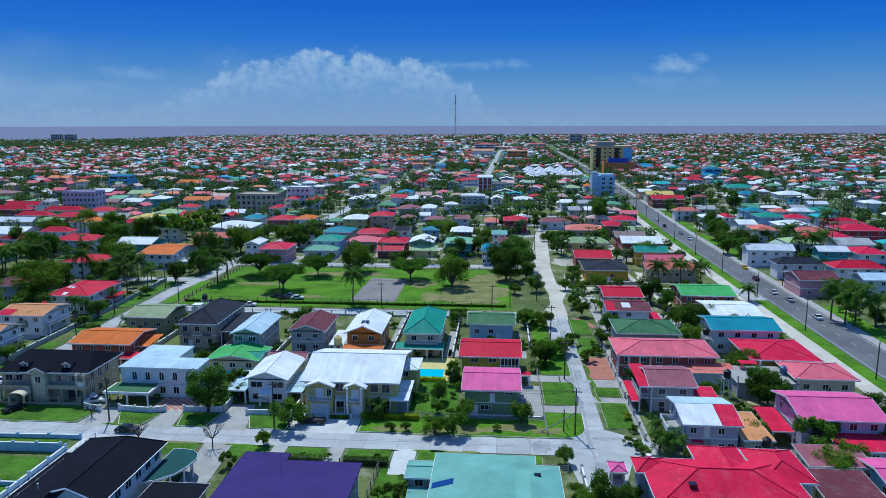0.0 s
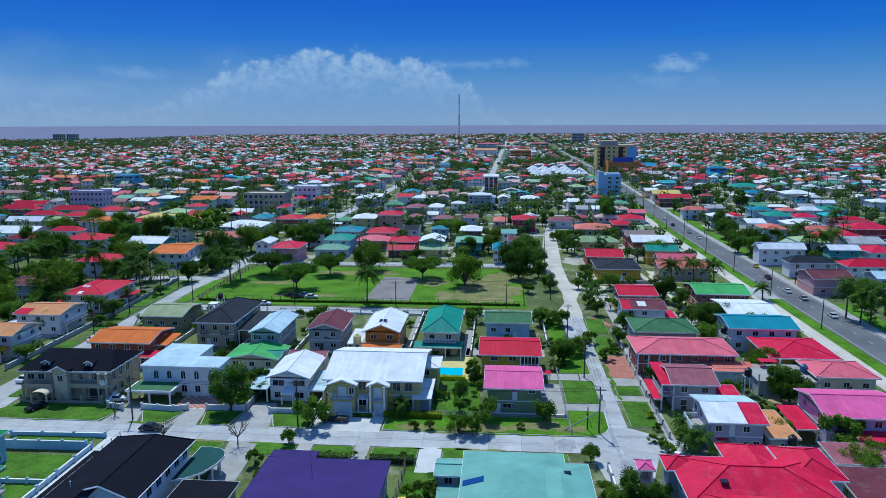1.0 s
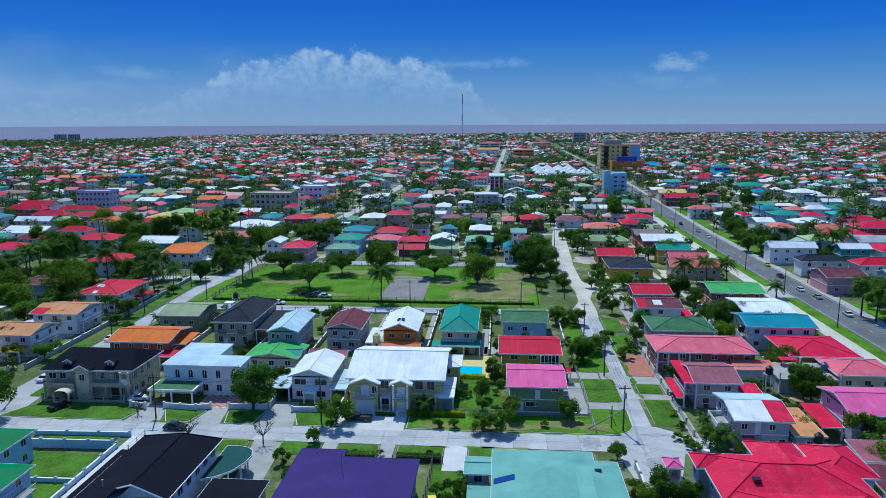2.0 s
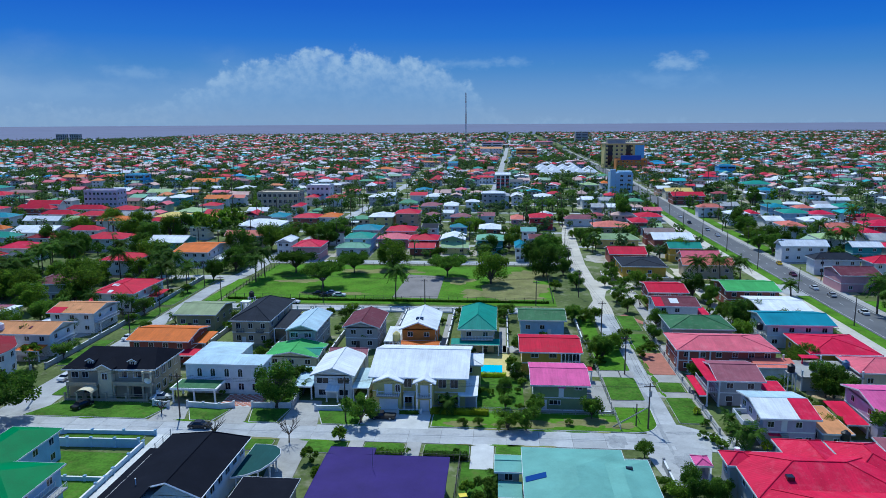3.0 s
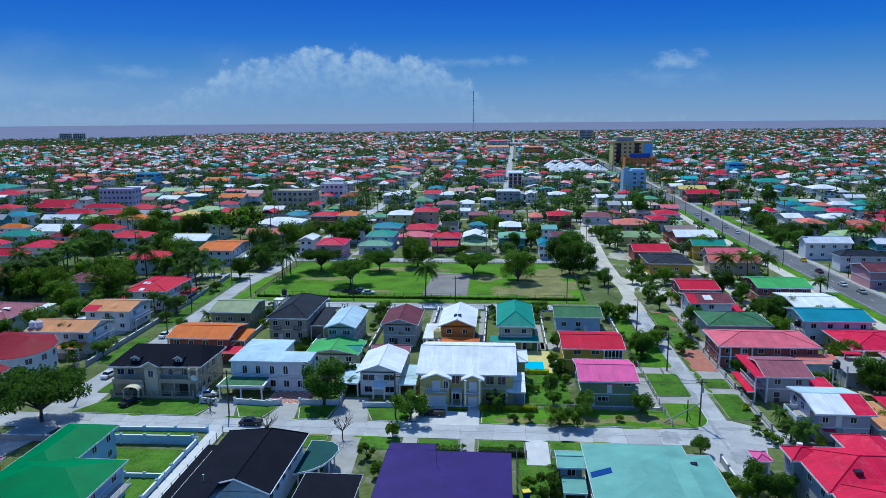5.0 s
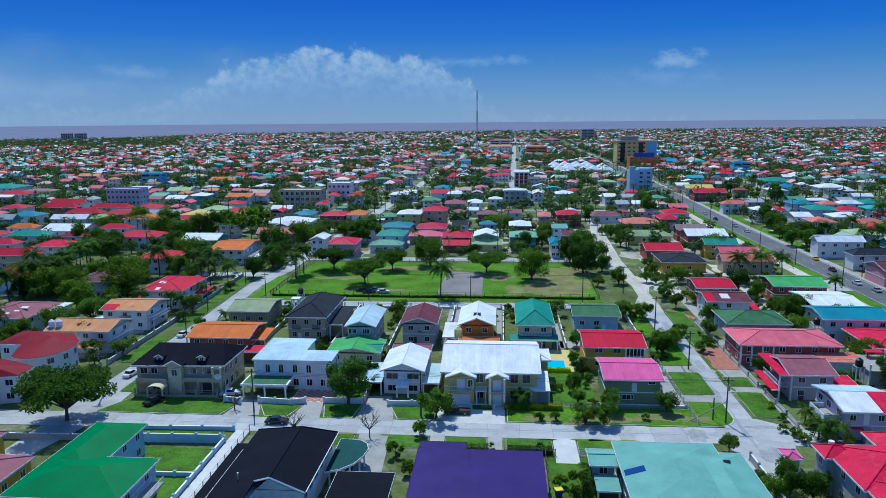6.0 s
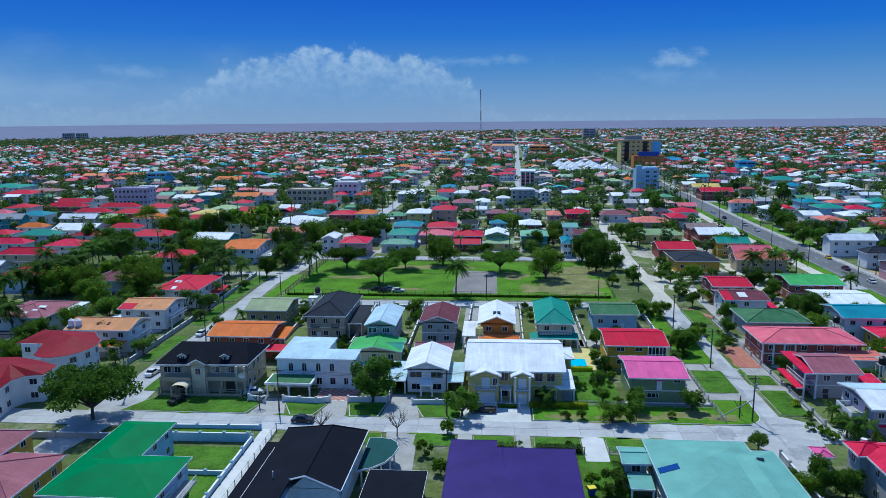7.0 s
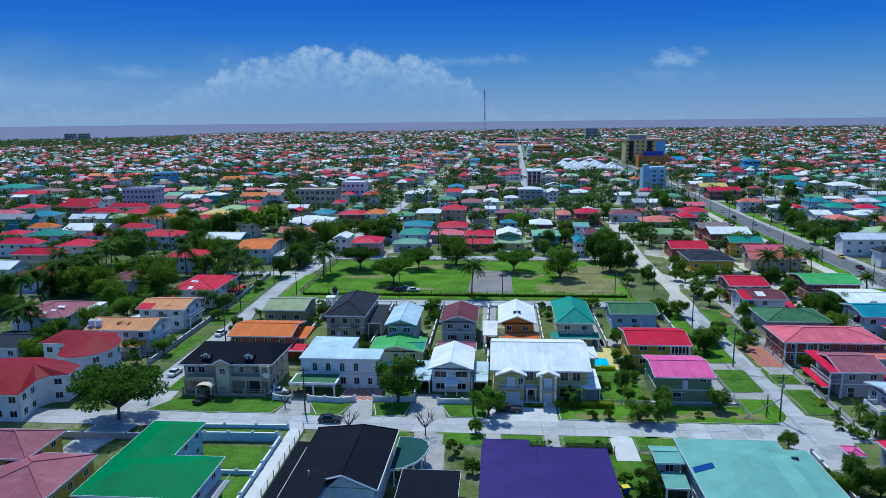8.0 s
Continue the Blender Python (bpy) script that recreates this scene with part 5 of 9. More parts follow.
def hedge(x0, x1, y0, y1, h=1.0, mat=LEAF, label="clipped green hedge", size=0.16):
    rngh = random.Random(int(abs(x0 * 7 + y0 * 3)))
    bm = bmesh.new()
    n = int((x1 - x0) * (y1 - y0) * 26 + ((x1 - x0) + (y1 - y0)) * h * 34)
    for _ in range(min(n, 3500)):
        f = rngh.random()
        if f < 0.45:
            c = Vector((rngh.uniform(x0, x1), rngh.uniform(y0, y1), h * rngh.uniform(0.88, 1.05)))
        elif f < 0.75:
            c = Vector((rngh.uniform(x0, x1), y0 + rngh.uniform(-0.06, 0.1), rngh.uniform(0.05, h)))
        else:
            c = Vector((rngh.choice((x0, x1)) + rngh.uniform(-0.08, 0.08), rngh.uniform(y0, y1), rngh.uniform(0.05, h)))
        leaf_quad(bm, c, size, rngh, 0.6)
    box(bm, x0 + 0.12, x1 - 0.12, y0 + 0.12, y1 - 0.12, 0, h * 0.9)
    ob = new("hedge", mesh_from(bm, "hedge", mat))
    return tagged(ob, label, "hedge")


# north side of the front street
verge_poly([(-108, 123.8), (-82.6, 123.8), (-80.6, 129.6), (-85.6, 131.6), (-104, 131.6)], "broad dark lawn verge before a beige house")
verge_poly([(-73.6, 123.8), (-69.0, 123.8), (-67.4, 129.2), (-76.4, 129.8)])
verge_poly([(-61.8, 123.8), (-56.2, 123.8), (-55.4, 130.4), (-63.2, 130.2)])
verge_poly([(-47.4, 123.8), (-40.2, 123.8), (-40.2, 130.2), (-49.6, 130.0)])
verge_poly([(-26.3, 123.9)] + [(12.2 + 4.6 * math.sin(radians(a)), 128.5 - 4.6 * math.cos(radians(a))) for a in range(0, 91, 10)] + [(17.0, 135.6), (9.8, 135.6), (9.8, 131.9), (-26.3, 131.9)], "rough grass verge rounding the street corner", GRASS)
for k, (bx, by, ra, rb) in enumerate(((-20, 125.6, 4, 1.3), (-6, 126.2, 5, 1.6), (4, 127.5, 5, 2.2), (9.5, 126.6, 3, 1.5), (-12, 125.2, 3, 1))):
    flat("worn_grass", blob(bx, by, ra, rb, k + 4.1), 0.172 + 0.003 * k, EARTH, "dry worn patch on a verge", "verge", 0.04)
drive([(-82.0, 122.8), (-74.4, 122.8), (-76.8, 131.6), (-80.2, 131.6)])
drive([(-68.4, 122.8), (-62.4, 122.8), (-63.6, 131), (-66.9, 131)])
court = flat("paved_court", rect(-70.6, -62.6, 130.9, 137.4), 0.07, PALE, "red diamond tiles with white joints in an entrance court", "paving")
diamond = mesh_from(slab_poly(bmesh.new(), [(0, -0.52), (0.66, 0), (0, 0.52), (-0.66, 0)], 0.0, 0.02), "tile", TERRACOTTA)
for i in range(11):
    for j in range(10):
        tx, ty = -70.6 + 0.76 * (i + 0.7), 131.5 + 0.6 * j
        if (i + j) % 2 == 0:
            child("tile", diamond, court, pose(tx, ty, 0.07))
drive([(-55.6, 122.8), (-48.0, 122.8), (-50.0, 135), (-55.0, 135)])
drive(rect(-39.9, -26.7, 122.8, 135.5), "wide pale forecourt of a villa", PALE)
masonry_wall([(-104, 131.9), (-86.5, 132.4)], 1.5, WALLS["beige"], label="beige fence wall with dark rails", rail=True)
masonry_wall([(-86.6, 139.0), (-84.0, 130.2), (-80.4, 129.4)], 1.3, label="white curved boundary wall")
masonry_wall([(-76.8, 130.2), (-69.8, 129.5), (-67.2, 130.6)], 1.2, label="white scalloped garden wall")
masonry_wall([(-63.4, 130.7), (-55.4, 131.0)], 1.2, label="white scalloped garden wall")
masonry_wall([(-50.2, 130.2), (-40.4, 130.6)], 1.1, label="white scalloped garden wall")
masonry_wall([(-55.2, 131), (-55.4, 150)], 1.4, WALLS["grey"], label="grey side wall between two yards")
masonry_wall([(-40.6, 131), (-40.6, 160)], 1.6, WALLS["grey"], label="grey side wall beside a villa", pillars=6)
masonry_wall([(-39.6, 133.2), (-33.6, 133.2)], 1.1, WALLS["white"], label="white gate wall of a villa")
masonry_wall([(-33.4, 130.0), (-28.8, 130.0)], 0.8, WALLS["white"], label="white planter wall before a villa")
hedge(-33.0, -29.2, 129.2, 129.8, 0.8, LEAF_DARK, "low dark hedge in a planter")
hedge(-26.8, -15.5, 129.5, 130.9, 1.2, LEAF_HEDGE, "clipped yellow-green hedge along a garden")
TAKEN.append((-20, 127.5, 7, 4))
picket_fence([(-26.4, 131.4), (-18.8, 131.2), (9.4, 131.2)], 1.3, WALLS["grey"], "grey rail fence along a verge")
picket_fence([(9.4, 124.8), (9.2, 153.8), (8.6, 176)], 1.3, WALLS["grey"], "grey rail fence beside the side street")
flat("garden_lawn", rect(-18.6, -8.2, 133.2, 150.5), 0.06, LAWN, "green garden lawn beside a villa", "lawn")
verge(9.8, 16.9, 139.4, 152.6, label="mown grass verge beside the side street")
verge(9.8, 16.9, 157.0, 176, mat=GRASS, label="rough grass verge beside the side street")
drive(rect(7.0, 17.4, 135.8, 139.2))
drive(rect(14.0, 17.2, 152.8, 156.8))
flat("garden_lawn", rect(9.4, 13.4, 180, 203), 0.06, GRASS, "grass strip beside the side street", "lawn")
drive(rect(6.6, 14.2, 152.8, 156.8))
flat("yard_slab", rect(5.0, 9.2, 133.5, 150), 0.06, CONCRETE, "rubble-strewn concrete yard", "paving")
flat("yard_slab", rect(-12.5, 7.2, 168.5, 174), 0.055, CONCRETE, "concrete yard behind a house", "paving")
masonry_wall([(-8.0, 132.4), (9.0, 132.5)], 0.55, WALLS["grey"], 0.3, "low pale concrete drain wall along a verge", 17.0)
flat("yard_slab", rect(-7.0, 4.6, 132.75, 133.4), 0.055, PALE, "pale concrete apron before a green house", "paving")
flat("footpath", rect(26.75, 28.3, 120.4, 194), 0.058, CONCRETE, "narrow pale footpath along a street wall", "path")
ASPHALT_PATCH = paint("street_patch", (0.37, 0.38, 0.385), 0.92, 0, 0.22, 0.5, 4, 0.3, 0, (0.18, 0.18, 0.18), 0.5, spec=0.12)
for k, (px, py, ra, rb) in enumerate(((8.1, 120.2, 1.7, 2.6), (17.0, 121.5, 0.35, 5.6), (20.6, 124.4, 3.2, 0.7), (19.2, 112.6, 2.6, 3.4), (17.4, 139.5, 0.5, 4.5), (18.6, 158.0, 0.9, 3.6),
                                      (16.2, 172.0, 0.7, 4.4), (18.2, 188.0, 1.2, 5.0))):
    flat("street_patch", blob(px, py, ra, rb, k * 1.9 + 0.4, 26, 0.3), 0.0785 + 0.0006 * k, ASPHALT_PATCH, "darker mended patch on a concrete street", "street patch", 0.03)
# villa pool and deck
flat("pool_deck", rect(-19.4, -10.6, 151.6, 167.0), 0.10, WALLS["yellow"], "yellow paved pool deck", "deck")
flat("garden_pool", rect(-18.8, -12.6, 153.4, 159.0), 0.13, POOL, "bright blue swimming pool", "pool")
hedge(-17.8, -11.8, 151.0, 152.2, 0.9, LEAF_HEDGE, "yellow-green hedge beside a pool")
flat("pool_deck", rect(-66.4, -58.5, 151.8, 161.5), 0.10, WALLS["blue"], "pale blue paved pool deck", "deck")
flat("garden_pool", rect(-65.2, -60.4, 153.0, 159.6), 0.13, POOL, "turquoise swimming pool", "pool")
hedge(-68.0, -56.5, 161.8, 163.2, 2.0, LEAF_DARK, "tall dark hedge behind a pool")
flat("garden_lawn", rect(-59.4, -55.8, 133.5, 150.5), 0.06, LAWN, "narrow side lawn", "lawn")
# side street, east verge
verge(21.2, 26.6, 128.6, 141.4)
verge(21.2, 26.4, 144.4, 150.2)
flat("brick_yard", rect(21.2, 26.8, 155.2, 170.4), 0.075, TERRACOTTA, "red earth and brick rubble verge", "paving")
drive(rect(20.2, 27.2, 141.4, 144.4))
drive(rect(20.2, 27.2, 150.2, 155.0))
verge(21.0, 26.2, 172, 186)
verge(20.8, 26.0, 189, 204)
flat("brick_path", [(22, 204), (27, 196), (28.5, 197), (24, 206)], 0.09, TERRACOTTA, "red brick path", "paving")
masonry_wall([(27.3, 124.5), (27.2, 140.8)], 1.05, WALLS["grey"], 0.16, "low grey wall beside the side street", 5.5, True)
masonry_wall([(27.1, 144.8), (27.0, 163), (27.2, 194)], 1.05, WALLS["grey"], 0.16, "low grey wall beside the side street", 5.5, True)
flat("yard_slab", [(24.5, 248.2), (51, 249.4), (51, 254.5), (49.5, 276), (30, 276), (25.2, 262)], 0.05, DUST, "pale dusty yard round a yellow house", "yard", 0.08)
masonry_wall([(24.4, 262), (23.8, 250.4), (51.4, 251.8)], 1.3, WALLS["beige"], label="low beige boundary wall of a corner yard", pillars=4)
flat("yard_slab", rect(28.5, 31.5, 190, 226), 0.05, CONCRETE, "pale concrete strip beside two houses", "yard", 0.08)
flat("yard_slab", rect(44.2, 53.5, 190, 214), 0.05, CONCRETE, "pale bare yard between houses", "yard", 0.08)
flat("yard_slab", rect(52.0, 55.4, 214, 250), 0.05, DUST, "dusty lane between houses", "yard", 0.08)
for k, (bx, by, ra, rb) in enumerate(((28.0, 232, 4.5, 8), (30, 292, 7, 10), (34, 330, 6, 14), (56, 262, 4, 12), (60, 300, 12, 6), (62, 345, 12, 7), (44, 312, 9, 6), (45, 236, 6, 4), (74, 246, 5, 9))):
    flat("yard_slab", blob(bx, by, ra, rb, k * 2.1 + 0.7, 28, 0.3), 0.046 + 0.001 * k, (DUST, YARD, EARTH)[k % 3], "dusty bare yard among houses", "yard", 0.06)
flat("yard_slab", rect(28.0, 46.5, 173, 177), 0.05, CONCRETE, "pale yard behind a house", "yard", 0.08)
# front street, south side
flat("junction_apron", [(14, 123.2), (13.0, 123.2), (10, 120), (30, 117.4), (30, 121), (27, 124), (21, 128), (20.4, 128), (14.2, 128)], 0.07, ROAD, "worn concrete junction", "street")
flat("junction_apron", [(14, 104), (20, 104), (24, 117.4), (12, 117.4)], 0.067, ROAD, "worn concrete side entrance", "street")
verge(-94.0, -78.5, 112.0, 116.6)
verge(-37.4, -30.0, 111.6, 116.6)
verge(-26.6, -18.4, 111.6, 116.6)
verge(-14.0, 8.0, 111.6, 116.6)
verge(-48.0, -40.5, 112, 116.6)
verge(-70, -54.0, 112, 116.6)
hedge(-37.0, -30.3, 111.0, 112.4, 1.1, LEAF_DARK, "dark clipped hedge along the street")
hedge(-26.2, -18.7, 110.8, 112.4, 1.1, LEAF_DARK, "dark clipped hedge along the street")
drive(rect(-29.8, -27.2, 108, 117.4))
drive(rect(-18.2, -14.2, 108, 117.4), "pale concrete driveway", PALE)
drive([(-53.4, 117.4), (-47.6, 117.4), (-46.6, 96), (-51, 96)])
drive(rect(-40.2, -37.6, 104, 117.4))
flat("garden_lawn", rect(-19.6, -12.0, 84, 110.5), 0.06, LAWN, "green side lawn with worn patches", "lawn")
flat("garden_lawn", rect(-92.5, -77.5, 84, 109.5), 0.06, LAWN, "enclosed green lawn", "lawn")
picket_fence([(-19.9, 111.2), (-20.3, 84)], 1.5, DARKTRIM, "dark fence between two gardens")
picket_fence([(-37.6, 110.9), (-30, 110.9)], 1.3, DARKTRIM, "dark fence behind a hedge")
picket_fence([(-26.8, 110.7), (-18.2, 110.7)], 1.3, DARKTRIM, "dark fence behind a hedge")
picket_fence([(-14, 111.0), (12, 111.0)], 1.4, WALLS["grey"], "grey fence before a teal-roofed house")
masonry_wall([(-95.0, 111.4), (-77.5, 111.8)], 1.7, WALLS["blue"], label="pale blue panelled boundary wall", pillars=4)
masonry_wall([(-95.0, 116.4), (-77.0, 117.0)], 0.9, WALLS["blue"], label="pale blue scalloped street wall", pillars=6)
masonry_wall([(-77.0, 112.4), (-77.0, 72)], 1.0, WALLS["blue"], label="low pale blue garden wall", pillars=5)
drive(rect(-76.7, -74.0, 72, 117.2), "long pale concrete drive beside a lawn", PALE)
picket_fence([(-73.9, 116.6), (-73.9, 72)], 1.5, WALLS["grey"], "thin grey rail fence along a drive", 3.0)
masonry_wall([(-87, 99.6), (-77, 99.8)], 0.8, WALLS["blue"], label="low pale blue wall across a lawn")
masonry_wall([(-130, 111.0), (-97, 111.6)], 1.2, WALLS["grey"], label="dark grey street wall with pillars")
# west street verges
verge(-108.8, -104.4, 134, 160, label="grass verge beside the west street")
verge(-119.6, -115.4, 182, 205, label="grass verge beside the west street")
verge(-119.4, -115.2, 152, 172, label="grass verge beside the west street")
verge(-121.6, -116.6, 208, 244, label="grass verge beside the west street")
verge(-109.2, -104.8, 214, 246, False, GRASS, "grass strip along the park fence")
masonry_wall([(-120.4, 150), (-120.6, 178), (-121.0, 206), (-122.6, 246)], 1.3, WALLS["grey"], label="grey wall along the west street", pillars=5)
# park
picket_fence([(-103.4, 219.0), (-60, 218.4), (3.6, 217.6)], 1.6, DARKTRIM, "dark steel park fence", 3.0)
picket_fence([(-103.4, 219.0), (-102.6, 273.4)], 1.6, DARKTRIM, "dark steel park fence", 3.0)
picket_fence([(-102.6, 273.4), (4.2, 273.2)], 1.4, DARKTRIM, "dark steel park fence", 3.0)
picket_fence([(3.6, 217.6), (4.2, 273.2)], 1.6, DARKTRIM, "dark steel park fence", 3.0)
hedge(-102, 2, 217.0, 217.5, 0.7, LEAF, "low shaggy hedge under the park fence", 0.25)

# lot boundaries in the park row
for wx, y0, y1 in ((-103.6, 172, 204), (-88.6, 170, 204), (-70.2, 165, 204), (-55.4, 164, 204), (-41.2, 162, 204), (-26.8, 164, 204), (-11.2, 168, 204), (8.2, 178, 204)):
    masonry_wall([(wx, y0), (wx, y1)], 1.3, WALLS["grey"], label="grey boundary wall between back gardens", pillars=6)
for wx0, wx1 in ((-103, -89), (-88, -71), (-69.5, -56), (-54.8, -42), (-40.6, -27.4), (-26, -12), (-10.4, 7.6)):
    masonry_wall([(wx0, 204.6), (wx1, 204.6)], 1.4, WALLS["white"], label="white front wall along the park street", pillars=4, rail=True)
for wx0, wx1, wy0, wy1 in ((-42.8, -39.0, 170, 204), (-28.6, -27.2, 165, 203), (-13.4, -11.6, 168, 190), (-104, -100.6, 173, 182)):
    flat("yard_slab", rect(wx0, wx1, wy0, wy1), 0.055, CONCRETE, "stained concrete yard path", "paving")

# ---------------------------------------------------------------- poles and wires
def pole(x, y, h=9.0, arm=True, lamp=False):
    ob = empty("utility_pole", pose(x, y, 0), "weathered wooden utility pole with cross-arm", "utility pole", "street poles")
    bm = bmesh.new()
    tube(bm, (0, 0, -0.2), (0, 0, h), 0.17, 0.11, 8)
    part("shaft", bm, WOOD, ob)
    if arm:
        part("cross_arm", boxes((-1.1, 1.1, -0.07, 0.07, h - 0.7, h - 0.55)), WOOD, ob)
        for dx in (-1.0, -0.4, 0.4, 1.0):
            b2 = bmesh.new()
            tube(b2, (dx, 0, h - 0.55), (dx, 0, h - 0.35), 0.05, 0.03, 6)
            part("insulator", b2, TRIM, ob)
    if lamp:
        b2 = bmesh.new()
        tube(b2, (0.16, 0, h - 2.6), (0.16, 0, h - 1.5), 0.28, 0.28, 10)
        part("transformer", b2, CONCRETE, ob, "pale grey transformer can")
    return ob


def wires(a, b, h=8.7, sag=0.7, n=3):
    crv = bpy.data.curves.new("wire", "CURVE")
    crv.dimensions, crv.bevel_depth = "3D", 0.02
    d = Vector((b[0] - a[0], b[1] - a[1], 0)).normalized().cross(Vector((0, 0, 1)))
    for k in range(n):
        off = d * (k - (n - 1) / 2) * 0.7
        s = crv.splines.new("POLY")
        s.points.add(10)
        for i in range(11):
            t = i / 10
            s.points[i].co = (a[0] + (b[0] - a[0]) * t + off.x, a[1] + (b[1] - a[1]) * t + off.y, h - sag * 4 * t * (1 - t), 1)
    crv.materials.append(RUBBER)
    return tagged(new("overhead_wire", crv), "thin dark overhead wire run between poles", "wire")


row_a = [(-110.9, 131.6), (-76.0, 125.0), (-42.9, 125.2), (14.6, 125.6)]
row_b = [(14.6, 125.6), (15.2, 154.8), (14.2, 186.0), (12.4, 226.0), (13.0, 268.0), (16.0, 318.0)]
row_c = [(-110.9, 131.6), (-109.0, 168.0), (-116.8, 200.0), (-117.6, 235.0), (-106.0, 262.0)]
row_d = [(-104.0, 216.2), (-70.0, 215.6), (-37.0, 215.2), (-2.0, 214.6)]
for i, r in enumerate((row_a, row_b, row_c, row_d)):
    for j, (x, y) in enumerate(r):
        if not (i in (1, 2) and j == 0):
            pole(x, y, 9.2 if i < 3 else 8.0, True, (x, y) in ((14.6, 125.6), (-110.9, 131.6)))
    for a, b in zip(r, r[1:]):
        wires(a, b)
stay = bmesh.new()
tube(stay, (8.0, 126.2, 0), (14.5, 125.7, 4.4), 0.12, 0.1, 6)
tagged(new("pole_stay", mesh_from(stay, "pole_stay", CONCRETE)), "slanting pale concrete stay against a pole", "pole stay")
short = empty("stub_pole", pose(12.6, 126.8, 0), "short grey stub pole with a leaning brace", "pole")
bm = bmesh.new()
tube(bm, (0, 0, -0.1), (0, 0, 4.6), 0.13, 0.11, 7)
part("shaft", bm, WOOD, short)
bm = bmesh.new()
tube(bm, (1.1, 0.9, 0.0), (-0.1, 3.0, 2.6), 0.07, 0.06, 6)
part("brace", bm, WOOD, short)
for k in range(12):
    y = 160 + 38 * k
    pole(main_x(y) - 7.4, y, 9.0, False)
    if k < 9:
        pole(main_x(y + 18) + 7.6, y + 18, 9.0, True)

# ---------------------------------------------------------------- vehicles
def car(x, y, rot, rgb, kind="car", label="parked saloon car", z0=0.085):
    mat = paint("car_" + "_".join(str(int(c * 100)) for c in rgb), rgb, 0.25, 0.1, 0.04, 1, 8, 0.0)
    ob = empty("pickup_truck" if kind == "pickup" else "car", pose(x, y, 0, 0, 0, rot), label, "pickup" if kind == "pickup" else "car", "vehicles")
    ln, hw = (2.6, 0.92) if kind == "pickup" else (2.15, 0.86)
    bm = bmesh.new()
    prof = [(-ln, 0.35), (-ln, 0.75), (-ln * 0.93, 0.88), (-ln * 0.5, 0.95), (ln * 0.55, 0.95), (ln * 0.95, 0.82), (ln, 0.6), (ln, 0.35)]
    L = [bm.verts.new((a, -hw * (0.94 if abs(a) > ln * 0.9 else 1), b)) for a, b in prof]
    R = [bm.verts.new((a, hw * (0.94 if abs(a) > ln * 0.9 else 1), b)) for a, b in prof]
    bm.faces.new(L)
    bm.faces.new(R[::-1])
    for i in range(len(prof)):
        j = (i + 1) % len(prof)
        bm.faces.new((L[j], L[i], R[i], R[j]))
    body = part("body", bm, mat, ob, "", pose(0, 0, z0 - 0.08))
    bm = bmesh.new()
    c0, c1, t0, t1 = (-ln * 0.62, ln * 0.42, -ln * 0.42, ln * 0.16) if kind != "pickup" else (-0.35, 1.35, -0.2, 0.85)
    lo = [bm.verts.new(p) for p in ((c0, -hw * 0.92, 0.93), (c1, -hw * 0.92, 0.93), (c1, hw * 0.92, 0.93), (c0, hw * 0.92, 0.93))]
    hi = [bm.verts.new(p) for p in ((t0, -hw * 0.74, 1.40), (t1, -hw * 0.74, 1.40), (t1, hw * 0.74, 1.40), (t0, hw * 0.74, 1.40))]
    for i in range(4):
        j = (i + 1) % 4
        bm.faces.new((lo[i], lo[j], hi[j], hi[i]))
    part("window_band", bm, PANE, ob, "", pose(0, 0, z0 - 0.08))
    part("roof_panel", boxes((t0 - 0.05, t1 + 0.05, -hw * 0.76, hw * 0.76, 1.40, 1.45)), mat, ob, "", pose(0, 0, z0 - 0.08))
    if kind == "pickup":
        part("load_bed", boxes((-ln * 0.95, -0.5, -hw * 0.85, hw * 0.85, 0.96, 0.99)), RUBBER, ob, "", pose(0, 0, z0 - 0.08))
    if ("wheel",) not in MESHES:
        w = bmesh.new()
        tube(w, (0, -0.1, 0), (0, 0.1, 0), 0.32, 0.32, 14)
        MESHES[("wheel",)] = mesh_from(w, "wheel", RUBBER)
        w = bmesh.new()
        tube(w, (0, -0.115, 0), (0, 0.115, 0), 0.19, 0.19, 10)
        MESHES[("rim",)] = mesh_from(w, "rim", STEEL)
    for wx in (-ln * 0.6, ln * 0.62):
        for wy in (-hw + 0.08, hw - 0.08):
            wh = child("wheel", MESHES[("wheel",)], ob, pose(wx, wy, 0.32 + z0))
            child("rim", MESHES[("rim",)], wh)
    return ob


WHITE, SILVER, BLACK, REDC, YEL, MAR = (0.75, 0.76, 0.77), (0.42, 0.44, 0.46), (0.02, 0.02, 0.025), (0.35, 0.02, 0.02), (0.75, 0.50, 0.02), (0.12, 0.015, 0.03)
car(-36.0, 127.2, 180, BLACK, "pickup", "black pickup truck parked on a forecourt")
car(-70.0, 120.6, 0, BLACK, "car", "black car parked at the street side")
car(-98.2, 128.4, 68, BLACK, "car", "dark car parked on a lawn verge", 0.17)
car(-84.2, 134.0, 12, WHITE, "car", "white car parked beside a beige house", 0.0)
car(-111.2, 143.6, 84, WHITE, "car", "white car parked beside the west street")
car(-112.3, 173.2, 82, WHITE, "car", "white car parked beside the west street")
car(-98.6, 203.0, 0, SILVER, "car", "silver car parked behind a house", 0.0)
car(-79.6, 213.2, 0, WHITE, "pickup", "white pickup truck beside the park fence", 0.05)
for k, (cx, cy, cr, cc) in enumerate(((-73.6, 224.6, 8, BLACK), (-69.4, 225.2, -6, SILVER), (-71.0, 222.6, 4, BLACK), (-66.4, 222.8, 0, WHITE))):
    car(cx, cy, cr, cc, "car", "old car parked on the park lawn", 0.055)
